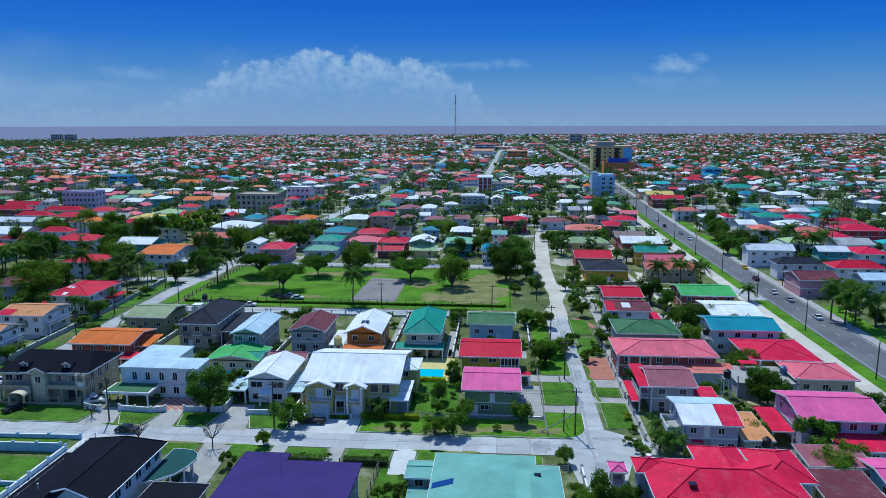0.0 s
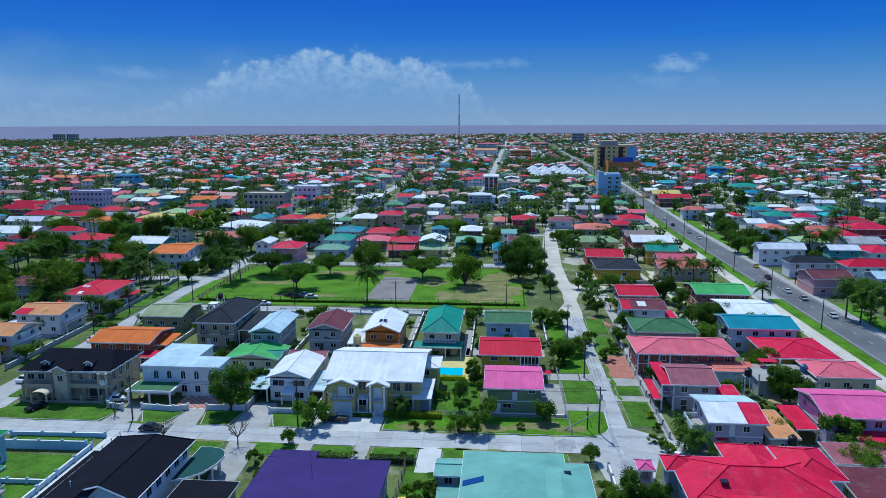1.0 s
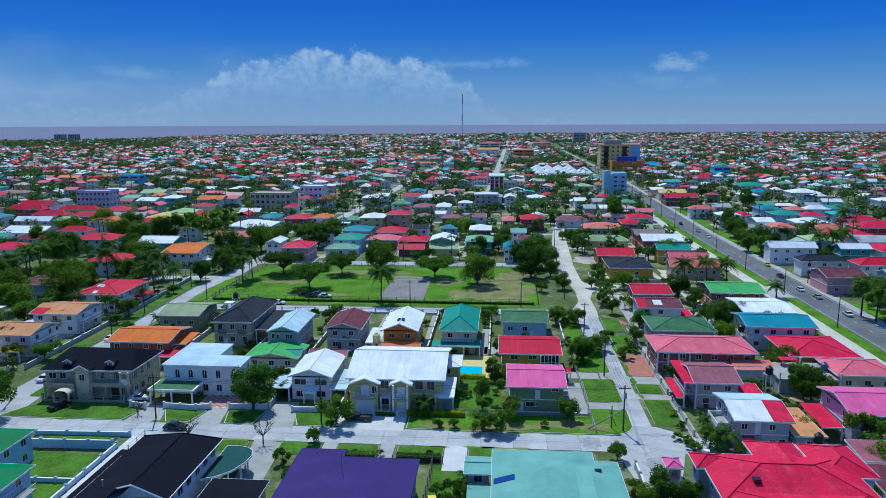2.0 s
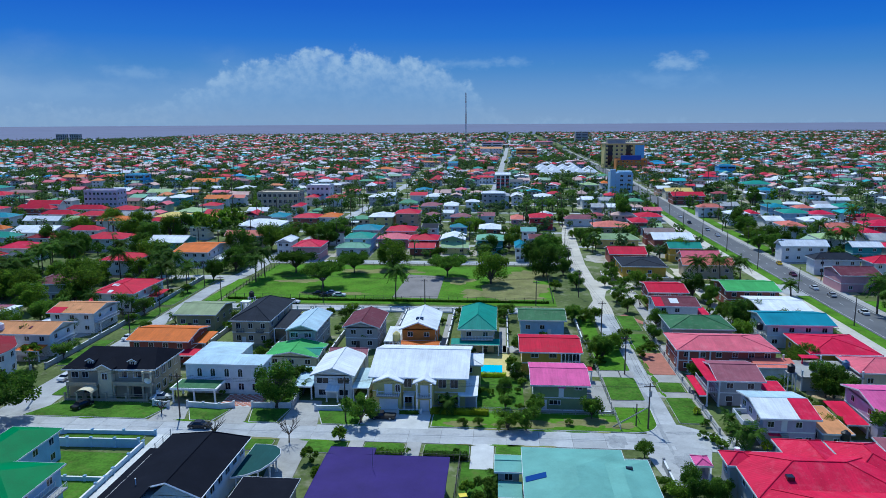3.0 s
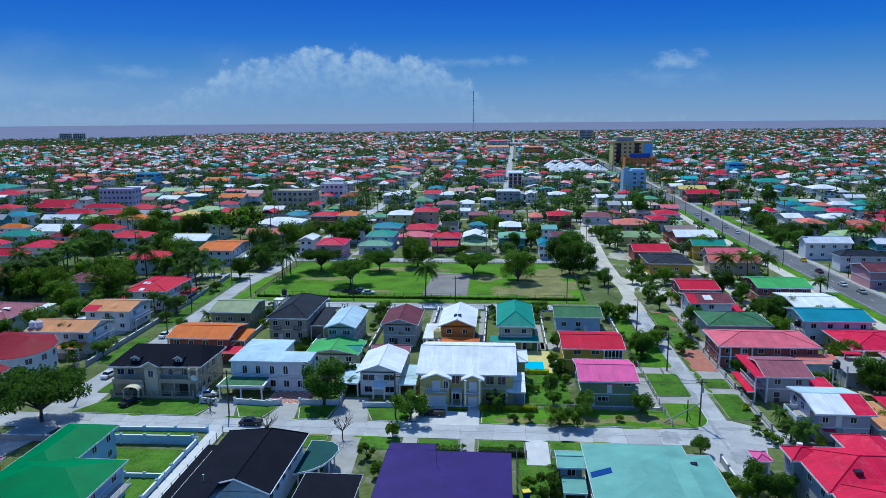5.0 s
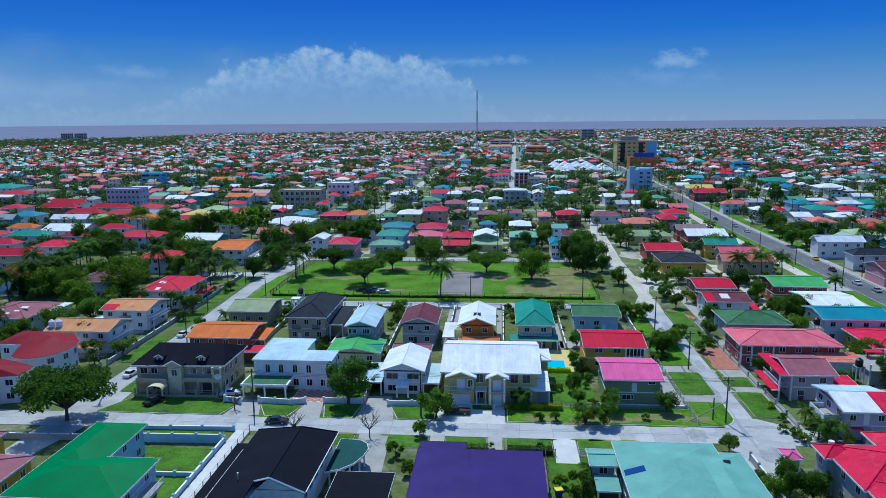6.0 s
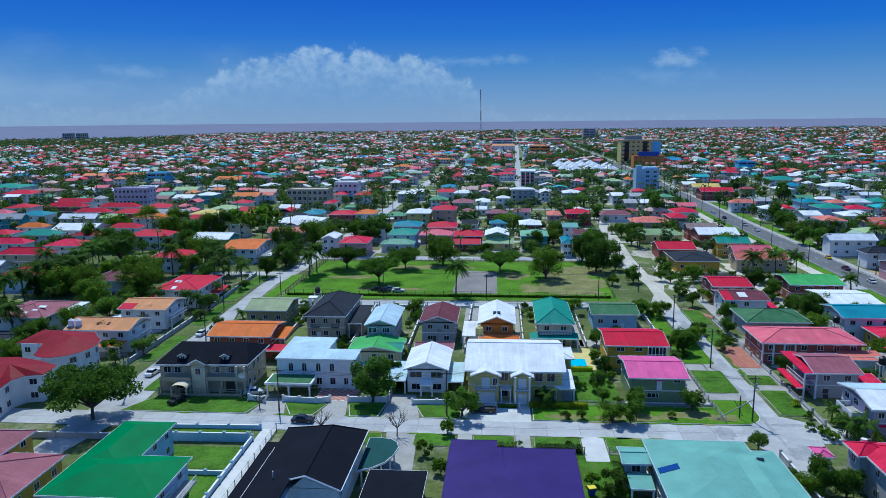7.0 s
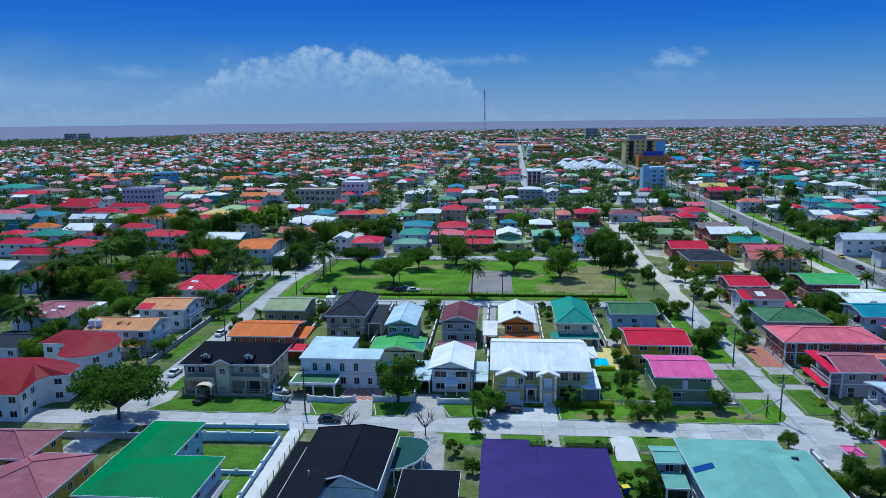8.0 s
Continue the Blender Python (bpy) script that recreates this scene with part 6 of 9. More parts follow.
for lx, y, rot, c, lab in ((4.4, 284, 80, YEL, "yellow taxi on the main road"), (1.5, 263, 268, MAR, "dark red car on the main road"), (0.2, 242, 88, WHITE, "white car on the main road"),
                           (1.6, 232, 88, SILVER, "silver car on the main road"), (1.4, 211, 88, WHITE, "white car on the main road"), (0.7, 353, 268, WHITE, "white car on the main road"),
                           (0.8, 371, 268, SILVER, "silver car on the main road"), (-2.4, 396, 268, BLACK, "black car on the main road"), (-2.2, 420, 268, WHITE, "white car on the main road")):
    car(main_x(y) + lx, y, rot, c, "car", lab)
car(56.5, 118.8, 0, SILVER, "car", "silver car under a carport", 0.0)

# ---------------------------------------------------------------- tanks on stands
def water_tank(x, y, z, rgb_mat=TANK, r=0.75, h=1.5, stand=True):
    ob = empty("water_tank", pose(x, y, 0), "black plastic water tank on a stand" if rgb_mat is TANK else "pale plastic water tank on a stand", "water tank", "water tanks")
    bm = bmesh.new()
    prof = [(r, 0), (r, 0.12), (r * 1.05, 0.16), (r * 1.05, 0.3), (r, 0.34), (r, 0.5), (r * 1.05, 0.54), (r * 1.05, 0.68), (r, 0.72), (r, 0.92), (r * 0.4, 1.15)]
    rings = [[bm.verts.new((q * math.cos(6.2832 * i / 14), q * math.sin(6.2832 * i / 14), z + h * zz)) for i in range(14)] for q, zz in prof]
    for r0, r1 in zip(rings, rings[1:]):
        for i in range(14):
            bm.faces.new((r0[i], r0[(i + 1) % 14], r1[(i + 1) % 14], r1[i]))
    bm.faces.new(rings[-1])
    part("tank", bm, rgb_mat, ob)
    bm = bmesh.new()
    tube(bm, (0, 0, z + h * 1.13), (0, 0, z + h * 1.22), r * 0.35, r * 0.35, 10)
    part("lid", bm, rgb_mat, ob)
    if stand:
        part("platform", boxes((-0.95, 0.95, -0.95, 0.95, z - 0.15, z)), CONCRETE, ob)
        for sx in (-0.8, 0.8):
            for sy in (-0.8, 0.8):
                child("leg", post_mesh(z - 0.15, 0.1), ob, pose(sx, sy, 0))
    return ob


water_tank(48.9, 148.0, 4.0)
water_tank(46.6, 118.4, 2.4)
water_tank(5.8, 134.4, 0.6)
water_tank(-9.9, 153.0, 0.8, TRIM)
water_tank(62.4, 153.0, 3.4, paint("blue_tank", (0.05, 0.13, 0.25), 0.4))
water_tank(52.8, 178.0, 4.4)
water_tank(56.2, 121.5, 3.2)
water_tank(-86.5, 196.5, 6.2)
water_tank(-139.8, 159.7, 6.3, TRIM)
water_tank(-138.0, 159.9, 6.3, TRIM)


def wheelie_bin(x, y, rot):
    ob = empty("wheelie_bin", pose(x, y, 0.07, 0, 0, rot), "blue wheeled bin with bright yellow lid in a garden", "bin")
    bm = bmesh.new()
    lo = [bm.verts.new(p) for p in ((-0.42, -0.36, 0.08), (0.42, -0.36, 0.08), (0.42, 0.36, 0.08), (-0.42, 0.36, 0.08))]
    hi = [bm.verts.new(p) for p in ((-0.55, -0.48, 1.25), (0.55, -0.48, 1.25), (0.55, 0.48, 1.25), (-0.55, 0.48, 1.25))]
    bm.faces.new(lo[::-1])
    for i in range(4):
        j = (i + 1) % 4
        bm.faces.new((lo[i], lo[j], hi[j], hi[i]))
    part("body", bm, paint("bin_blue", (0.02, 0.05, 0.30), 0.45), ob)
    bm = boxes((-0.62, 0.62, -0.55, 0.52, 1.25, 1.33))
    tube(bm, (-0.55, 0.5, 1.3), (0.55, 0.5, 1.3), 0.06, 0.06, 6)
    part("lid", bm, paint("bin_yellow", (0.80, 0.62, 0.02), 0.45), ob, "yellow lid")
    for sx in (-0.35, 0.35):
        bm = bmesh.new()
        tube(bm, (sx - 0.04, 0.34, 0.1), (sx + 0.04, 0.34, 0.1), 0.12, 0.12, 10)
        part("wheel", bm, RUBBER, ob)
    return ob


wheelie_bin(-18.7, 97.3, 15)

# ---------------------------------------------------------------- weeds, bare trees
rng = random.Random(8)
for k in range(30):
    wx = rng.choice((20.9, 21.3, 21.5)) + rng.uniform(-0.3, 0.3)
    wy = rng.uniform(128, 204)
    if wy > 206:
        wx += (wy - 206) * 0.035 + (-2.6 if wx < 17 else 0.6)
    flat("verge_weeds", blob(wx, wy, rng.uniform(0.2, 0.55), rng.uniform(0.6, 2.2), k * 1.7, 22, 0.22), 0.083 + 0.0012 * (k % 9), rng.choice((GRASS, LAWN, GRASS)), "ragged weeds over the street edge", "weeds", 0.03)
for k in range(40):
    wx = rng.uniform(-104, 10)
    if not (-82 < wx < -74 or -68.5 < wx < -62 or -56 < wx < -47.6 or -40.5 < wx < -26):
        flat("verge_weeds", blob(wx, rng.choice((123.7, 116.9)) + rng.uniform(-0.2, 0.2), rng.uniform(1.0, 3.5), rng.uniform(0.2, 0.45), k * 2.3, 22, 0.22), 0.083 + 0.0012 * (k % 9), rng.choice((GRASS, EARTH)), "ragged weeds over the street edge", "weeds", 0.03)


def bare_tree(x, y, h, seed):
    """A leafless tree: trunk, limbs and twigs."""
    r = random.Random(seed)
    ob = empty("bare_tree", pose(x, y, 0), "small leafless tree with spreading twigs", "tree")
    tb, lb = bmesh.new(), bmesh.new()
    tube(tb, (0, 0, -0.1), (0.05, 0, h * 0.35), 0.14, 0.1, 6)
    part("trunk", tb, BARK, ob)
    for k in range(9):
        a = 6.283 * k / 9 + r.uniform(-0.3, 0.3)
        p = Vector((0.05, 0, h * r.uniform(0.28, 0.35)))
        q = p + Vector((math.cos(a) * h * 0.3, math.sin(a) * h * 0.3, h * r.uniform(0.25, 0.45)))
        tube(lb, p, q, 0.07, 0.045, 5, False)
        for _ in range(4):
            e = q + Vector((r.uniform(-0.22, 0.22) * h, r.uniform(-0.22, 0.22) * h, r.uniform(0.05, 0.25) * h))
            tube(lb, q.lerp(p, r.uniform(0, 0.4)), e, 0.04, 0.02, 4, False)
    part("limbs", lb, BARK, ob)
    return ob


bare_tree(-51.2, 115.6, 5.2, 3)
bare_tree(-65.4, 118.6 - 2.4, 4.6, 4)
bare_tree(-80.5, 126.5, 3.0, 6)

# ---------------------------------------------------------------- wings, porches and balconies of the near houses
def wing(ob, x, y, w, d, ez, rise, roof, rmat, wmat, storeys=2, over=0.6, windows=True, z0=-0.3, win=(1.2, 1.1), sides=True, caps=True, fascia=TRIM):
    """A further block of a house, placed from the house's own middle."""
    bw, bd = w - 2 * over, d - 2 * over
    bm = boxes((-bw / 2, bw / 2, -bd / 2, bd / 2, z0, ez - 0.02))
    if roof in ("gablex", "gabley"):
        gable_wall(bm, roof, bw, bd, ez, rise)
    part("wall", bm, WALLS[wmat], ob, "", pose(x, y, 0))
    r = add_roof(ob, roof, w, d, ez, rise, ROOFS[rmat], x, y, caps=caps, fascia=fascia)
    if windows:
        sh = ez / storeys
        for s in range(storeys):
            n = max(1, int(bw / 3))
            for i in range(n):
                add_window(ob, x - bw / 2 + bw * (i + 0.5) / n, y - bd / 2, sh * (s + 0.55), 0, *win)
            if sides:
                n = max(1, int(bd / 4))
                for i in range(n):
                    add_window(ob, x + bw / 2, y - bd / 2 + bd * (i + 0.5) / n, sh * (s + 0.55), 90, *win)
                    add_window(ob, x - bw / 2, y - bd / 2 + bd * (i + 0.5) / n, sh * (s + 0.55), -90, *win)
    TAKEN.append((ob.location.x + x, ob.location.y + y, w / 2, d / 2))
    return r


def lean_to(ob, x0, x1, y0, y1, z_front, z_back, rmat, posts=True, thick=0.12, name="porch_roof", fascia=TRIM):
    """A sheet roof on posts that rises from y0 to y1 (local)."""
    bm = bmesh.new()
    roof_shell(bm, [(x0, y0, z_front), (x1, y0, z_front), (x1, y1, z_back), (x0, y1, z_back)], [[0, 1, 2, 3]], thick)
    r = part(name, bm, rmat, ob)
    if fascia is not None:
        part("fascia", boxes((x0, x1, y0 - 0.06, y0 - 0.002, z_front - 0.25, z_front + 0.03)), fascia, r)
    if posts:
        n = max(2, round((x1 - x0) / 4) + 1)
        for i in range(n):
            child("post", post_mesh(min(z_front, z_back) - thick, 0.13), ob, pose(x0 + 0.25 + (x1 - x0 - 0.5) * i / (n - 1), y0 + 0.25, 0))
    return r


def arch_window_meshes(w, h):
    key = ("arch", w, h)
    if key not in MESHES:
        fr, pn = bmesh.new(), bmesh.new()
        n, f = 8, 0.14
        arc = [(w / 2 * math.cos(math.pi * i / n), h / 2 - w / 2 + w / 2 * math.sin(math.pi * i / n)) for i in range(n + 1)]
        out = [((w / 2 + f) * math.cos(math.pi * i / n), h / 2 - w / 2 + (w / 2 + f) * math.sin(math.pi * i / n)) for i in range(n + 1)]
        ring_i = [(w / 2, -h / 2)] + arc + [(-w / 2, -h / 2)]
        ring_o = [(w / 2 + f, -h / 2 - f)] + out + [(-w / 2 - f, -h / 2 - f)]
        k = len(ring_i)
        a, b = [fr.verts.new((x, -0.08, z)) for x, z in ring_i], [fr.verts.new((x, -0.08, z)) for x, z in ring_o]
        c, e = [fr.verts.new((x, 0.03, z)) for x, z in ring_i], [fr.verts.new((x, 0.03, z)) for x, z in ring_o]
        for i in range(k):
            j = (i + 1) % k
            fr.faces.new((a[i], a[j], b[j], b[i]))
            fr.faces.new((b[i], b[j], e[j], e[i]))
            fr.faces.new((a[j], a[i], c[i], c[j]))
        box(fr, -0.03, 0.03, -0.06, 0.02, -h / 2, h / 2)
        lo, hi = [pn.verts.new((x, 0.0, z)) for x, z in ring_i], [pn.verts.new((x, -0.03, z)) for x, z in ring_i]
        pn.faces.new(hi[::-1])
        for i in range(k):
            j = (i + 1) % k
            pn.faces.new((hi[i], hi[j], lo[j], lo[i]))
        MESHES[key] = (mesh_from(fr, "window_frame", TRIM), mesh_from(pn, "pane", PANE))
    return MESHES[key]


def add_arch_window(parent, x, y, z, face, w=1.1, h=1.9):
    fr, pn = arch_window_meshes(w, h)
    ob = child("window", fr, parent, pose(x, y, z, 0, 0, face))
    child("pane", pn, ob)


def dormer(ob, x, y, z, w=1.9, h=1.3, d=3.0, rmat="black", wmat="cream"):
    bm = boxes((x - w / 2, x + w / 2, y, y + d, z, z + h))
    tri_prism(bm, [(x - w / 2, y, z + h), (x + w / 2, y, z + h), (x, y, z + h + w * 0.3)], [(x - w / 2, y + 0.2, z + h), (x + w / 2, y + 0.2, z + h), (x, y + 0.2, z + h + w * 0.3)])
    dm = part("dormer", bm, WALLS[wmat], ob)
    tops = [(x - w / 2 - 0.3, y - 0.3, z + h - 0.05), (x + w / 2 + 0.3, y - 0.3, z + h - 0.05), (x + w / 2 + 0.3, y + d, z + h - 0.05), (x - w / 2 - 0.3, y + d, z + h - 0.05), (x, y - 0.3, z + h + w * 0.36), (x, y + d, z + h + w * 0.36)]
    part("dormer_roof", roof_shell(bmesh.new(), tops, [[1, 2, 5, 4], [3, 0, 4, 5]], 0.1), ROOFS[rmat], dm)
    bm = bmesh.new()
    for s, e in ((tops[0], tops[4]), (tops[4], tops[1])):
        tube(bm, Vector(s) + Vector((0, -0.05, -0.05)), Vector(e) + Vector((0, -0.05, -0.05)), 0.09, 0.09, 4)
    part("bargeboard", bm, TRIM, dm)
    add_window(ob, x, y, z + h * 0.5, 0, w * 0.45, h * 0.6)


def gable_bay(ob, x, y0, y1, w, ez, rise, rmat, wmat, balcony_z=None, arch=False, garage=False):
    """A projecting front bay with its own gable."""
    bm = boxes((x - w / 2, x + w / 2, y0, y1, -0.2, ez))
    tri_prism(bm, [(x - w / 2, y0, ez), (x + w / 2, y0, ez), (x, y0, ez + rise)], [(x - w / 2, y0 + 0.2, ez), (x + w / 2, y0 + 0.2, ez), (x, y0 + 0.2, ez + rise)])
    part("bay_wall", bm, WALLS[wmat], ob)
    o = 0.55
    yb = y1 + 2.6
    tops = [(x - w / 2 - o, y0 - o, ez - 0.15), (x + w / 2 + o, y0 - o, ez - 0.15), (x + w / 2 + o, yb, ez - 0.15), (x - w / 2 - o, yb, ez - 0.15), (x, y0 - o, ez + rise + 0.12), (x, yb, ez + rise + 0.12)]
    r = part("bay_roof", roof_shell(bmesh.new(), tops, [[1, 2, 5, 4], [3, 0, 4, 5]], 0.12), ROOFS[rmat], ob)
    bm = bmesh.new()
    for s, e in ((tops[0], tops[4]), (tops[4], tops[1])):
        tube(bm, Vector(s) + Vector((0, -0.05, -0.08)), Vector(e) + Vector((0, -0.05, -0.08)), 0.13, 0.13, 4)
    part("bargeboard", bm, TRIM, r)
    if balcony_z:
        balcony(ob, x - w / 2 + 0.3, x + w / 2 - 0.3, y0 - 1.3, y0, balcony_z, posts=not garage)
        child("door", door_mesh(1.6, 2.1, TRIM), ob, pose(x, y0, balcony_z))
    if garage:
        child("garage_door", door_mesh(w * 0.72, 2.3, TRIM), ob, pose(x, y0, 0))


# beige house with the black roof
dormer(mansion, -4.6, -5.2, 6.6, 1.5, 1.1)
dormer(mansion, 4.6, -5.0, 6.6, 1.5, 1.1)
gable_bay(mansion, -0.45, -7.4, -6.0, 2.9, 6.9, 0.8, "black", "cream")
add_window(mansion, -0.45, -7.42, 5.0, 0, 1.1, 1.3)
for x, y, w in ((-7.6, -6.3, 1.5), (-5.4, -6.2, 1.3), (2.7, -5.75, 1.7), (5.8, -5.6, 1.8)):
    add_window(mansion, x, y, 4.9, 0, w, 1.2)
for x in (-7.4, -5.2):
    add_window(mansion, x, -6.2, 1.5, 0, 1.6, 1.4)
# dark panels stand in for the shade in two open garage bays
for x in (3.0, 5.9):
    child("garage_door", door_mesh(2.4, 2.3, DARKTRIM), mansion, pose(x, -5.62, 0))
for y in (-4, -1.2, 1.6, 4.4):
    add_window(mansion, 9.3, y, 4.8, 90, 1.4, 1.8)
    add_window(mansion, 9.3, y, 1.6, 90, 1.4, 1.6)
    add_window(mansion, -9.0, y, 4.8, -90)
gallery = part("balcony", boxes((-8.6, -2.0, -8.2, -6.3, 3.0, 3.2), (1.1, 9.6, -7.4, -5.7, 3.0, 3.2), (-8.6, -2.0, -8.2, -8.05, 3.2, 3.9), (1.1, 9.6, -7.4, -7.25, 3.2, 3.9)), WALLS["beige"], mansion)
for px, py in ((-8.4, -8.0), (-5.2, -8.0), (-2.2, -8.0), (1.3, -7.2), (4.4, -7.2), (7.6, -7.2), (9.3, -7.2)):
    child("post", post_mesh(3.0, 0.17, WALLS["beige"]), gallery, pose(px, py, 0))
for px in (7.6, 9.3):
    child("column", post_mesh(2.9, 0.17, WALLS["cream"]), mansion, pose(px, -6.9, 3.2))
bm = bmesh.new()                      # arched corner opening over the balcony
arc = [(8.45 + 0.72 * math.cos(math.pi * k / 8), 5.2 + 0.72 * math.sin(math.pi * k / 8)) for k in range(9)]
for (xa, za), (xb, zb) in zip(arc, arc[1:]):
    v = [bm.verts.new(c) for c in ((xa, -7.05, za), (xb, -7.05, zb), (xb, -7.05, 6.1), (xa, -7.05, 6.1), (xa, -6.8, za), (xb, -6.8, zb), (xb, -6.8, 6.1), (xa, -6.8, 6.1))]
    for q in ((0, 3, 2, 1), (4, 5, 6, 7), (0, 1, 5, 4)):
        bm.faces.new([v[k] for k in q])
part("corner_arch", bm, WALLS["cream"], mansion)
bm = bmesh.new()
for k in range(8):                    # curved porch canopy
    a0, a1 = math.pi * k / 8, math.pi * (k + 1) / 8
    v = [bm.verts.new((-3.5 + 1.7 * math.cos(a), yy, 2.5 + 0.75 * math.sin(a) + dz)) for a in (a0, a1) for yy in (-10.6, -8.0) for dz in (0, -0.12)]
    for q in ((0, 2, 6, 4), (1, 5, 7, 3), (0, 4, 5, 1)):
        bm.faces.new([v[i] for i in q])
part("porch_canopy", bm, WALLS["cream"], mansion, "pale arched porch canopy")
for px in (-5.1, -1.9):
    child("post", post_mesh(2.5, 0.14, WALLS["cream"]), mansion, pose(px, -10.3, 0))
bm = bmesh.new()
rim = [Vector((9.0 + 0.75 * math.cos(6.2832 * k / 14), -7.75 - 0.2 * math.sin(6.2832 * k / 14), 4.4 + 0.7 * math.sin(6.2832 * k / 14))) for k in range(14)]
back = Vector((9.0, -7.35, 4.25))
vr, vb, vi = [bm.verts.new(p) for p in rim], bm.verts.new(back), bm.verts.new(back + Vector((0, -0.06, 0.03)))
vs = [bm.verts.new(p + Vector((0, -0.05, 0.02))) for p in rim]
for k in range(14):
    j = (k + 1) % 14
    bm.faces.new((vr[j], vr[k], vb)), bm.faces.new((vs[k], vs[j], vi)), bm.faces.new((vr[k], vr[j], vs[j], vs[k]))
part("satellite_dish", bm, TRIM, mansion, "pale satellite dish")

# white house with arched windows
for x in (-4.9, -2.0, 1.05, 4.0, 7.1):
    add_arch_window(arch_house, x, -7.0, 4.7, 0, 0.95, 1.8)
for x in (1.15, 4.1, 7.1):
    add_window(arch_house, x, -7.02, 1.65, 0, 1.1, 1.4)
for y in (-5.4, -2.4):
    add_arch_window(arch_house, 8.85, y, 4.7, 90, 0.95, 1.8)
for y in (-4, 0, 4):
    add_arch_window(arch_house, -8.0, y, 4.7, -90)
child("door", door_mesh(1.2, 2.1, TRIM), arch_house, pose(-0.9, -7.0, 0))
cp = part("carport_roof", boxes((-9.0, 0.9, -12.7, -7.1, 2.75, 3.1), (-9.0, 0.9, -12.7, -12.5, 3.1, 3.2)), TRIM, arch_house)
part("carport_top", boxes((-8.6, 0.5, -12.3, -7.4, 3.1, 3.16)), ROOFS["green"], cp, "weathered green roof sheet")
for px, py in ((-8.5, -12.3), (0.4, -12.3), (-8.5, -7.8), (-4.0, -12.3)):
    child("post", post_mesh(2.75, 0.15), arch_house, pose(px, py, 0))
poolhouse = empty("pool_house", pose(-58.2, 158.0, 0), "small open pool house with teal-green roof", "pool house")
add_roof(poolhouse, "gablex", 5.4, 6.4, 3.0, 0.7, ROOFS["teal"])
for px in (-2.2, 2.2):
    for py in (-2.6, 2.6):
        child("post", post_mesh(3.0), poolhouse, pose(px, py, 0))

# small gabled house
for x in (-2.2, 2.2):
    add_window(gable_house, x, -6.3, 3.9, 0, 2.4, 1.2)
    add_window(gable_house, x, -6.3, 1.3, 0, 1.8, 1.2)
lean_to(gable_house, -8.4, -4.2, -7.4, 3.0, 2.9, 3.5, ROOFS["paleblue"])
lean_to(gable_house, 4.2, 7.8, -7.4, 3.0, 2.9, 3.5, ROOFS["paleblue"])
lean_to(gable_house, -1.2, 1.6, -8.6, -6.4, 2.5, 2.9, ROOFS["white"])
part("back_room", boxes((-8.0, -4.2, 0, 3.0, -0.1, 2.8), (4.2, 7.4, 0, 3.0, -0.1, 2.8)), WALLS["grey"], gable_house)
wing(gable_house, 0.4, 8.6, 9.0, 5.4, 5.0, 1.1, "gablex", "mauve", "white", windows=False)

# villa
gable_bay(villa, -5.9, -11.6, -9.5, 5.2, 6.05, 0.95, "white", "yellow", 3.3, garage=True)
gable_bay(villa, 1.4, -11.9, -9.5, 3.6, 6.05, 0.8, "white", "yellow", 3.3)
for x in (-2.2, 4.8, 7.2):
    add_window(villa, x, -9.7, 5.0, 0, 1.5, 1.7)
    add_window(villa, x, -9.7, 1.6, 0, 1.5, 1.6)
add_arch_window(villa, -4.0, -11.6, 4.6, 0, 0.9, 1.6)
child("door", door_mesh(1.8, 2.3, TRIM), villa, pose(1.4, -11.9, 0))
for px in (0.0, 2.8):
    child("column", post_mesh(6.1, 0.16), villa, pose(px, -13.0, 0))
lean_to(villa, -3.0, -0.7, -11.6, -9.7, 2.9, 3.1, TRIM, name="porch_canopy", fascia=None)
lean_to(villa, 8.0, 12.0, -11.2, -1.5, 3.2, 3.8, ROOFS["white"])
part("side_room", boxes((8.2, 11.6, -9.5, -2, -0.1, 3.0)), WALLS["grey"], villa)
for y in (-5, 0, 5):
    add_window(villa, 9.45, y, 5.0, 90, 1.4, 1.5)
wing(villa, 9.8, 4.0, 6.0, 8.0, 5.6, 0.8, "hip", "white", "yellow", sides=False)
water_tank(-37.5, 157.0, 6.4, WALLS["yellow"], 0.9, 1.8)

# green-walled house with the magenta roof
child("door", door_mesh(1.0, 2.1, TRIM), green_house, pose(0.2, -6.08, 3.0))
child("garage_door", door_mesh(2.0, 2.3, TRIM), green_house, pose(-3.6, -6.08, 0))
add_window(green_house, 3.6, -6.05, 4.9, 0, 1.3, 0.6)
add_window(green_house, -1.3, -6.05, 1.8, 0, 1.6, 0.9)
add_window(green_house, -0.2, -6.05, 1.8, 0, 0.5, 0.9)
lean_to(green_house, -0.6, 1.0, -6.9, -6.08, 5.2, 5.5, ROOFS["magenta"], False, name="awning", fascia=None)
for y in (-3, 0, 3):
    add_window(green_house, 5.25, y, 4.4, 90)
    add_window(green_house, -5.25, y, 4.4, -90)
part("landing", boxes((5.3, 6.6, -2.5, -1.0, 2.5, 2.7), (5.3, 5.5, -2.5, -2.3, 0, 2.5)), CONCRETE, green_house)
part("stair_flight", boxes(*[(5.35, 6.5, -2.5 - 0.3 * (k + 1), -2.5 - 0.3 * k, 0.0, 2.4 - 0.27 * k) for k in range(8)]), CONCRETE, green_house)

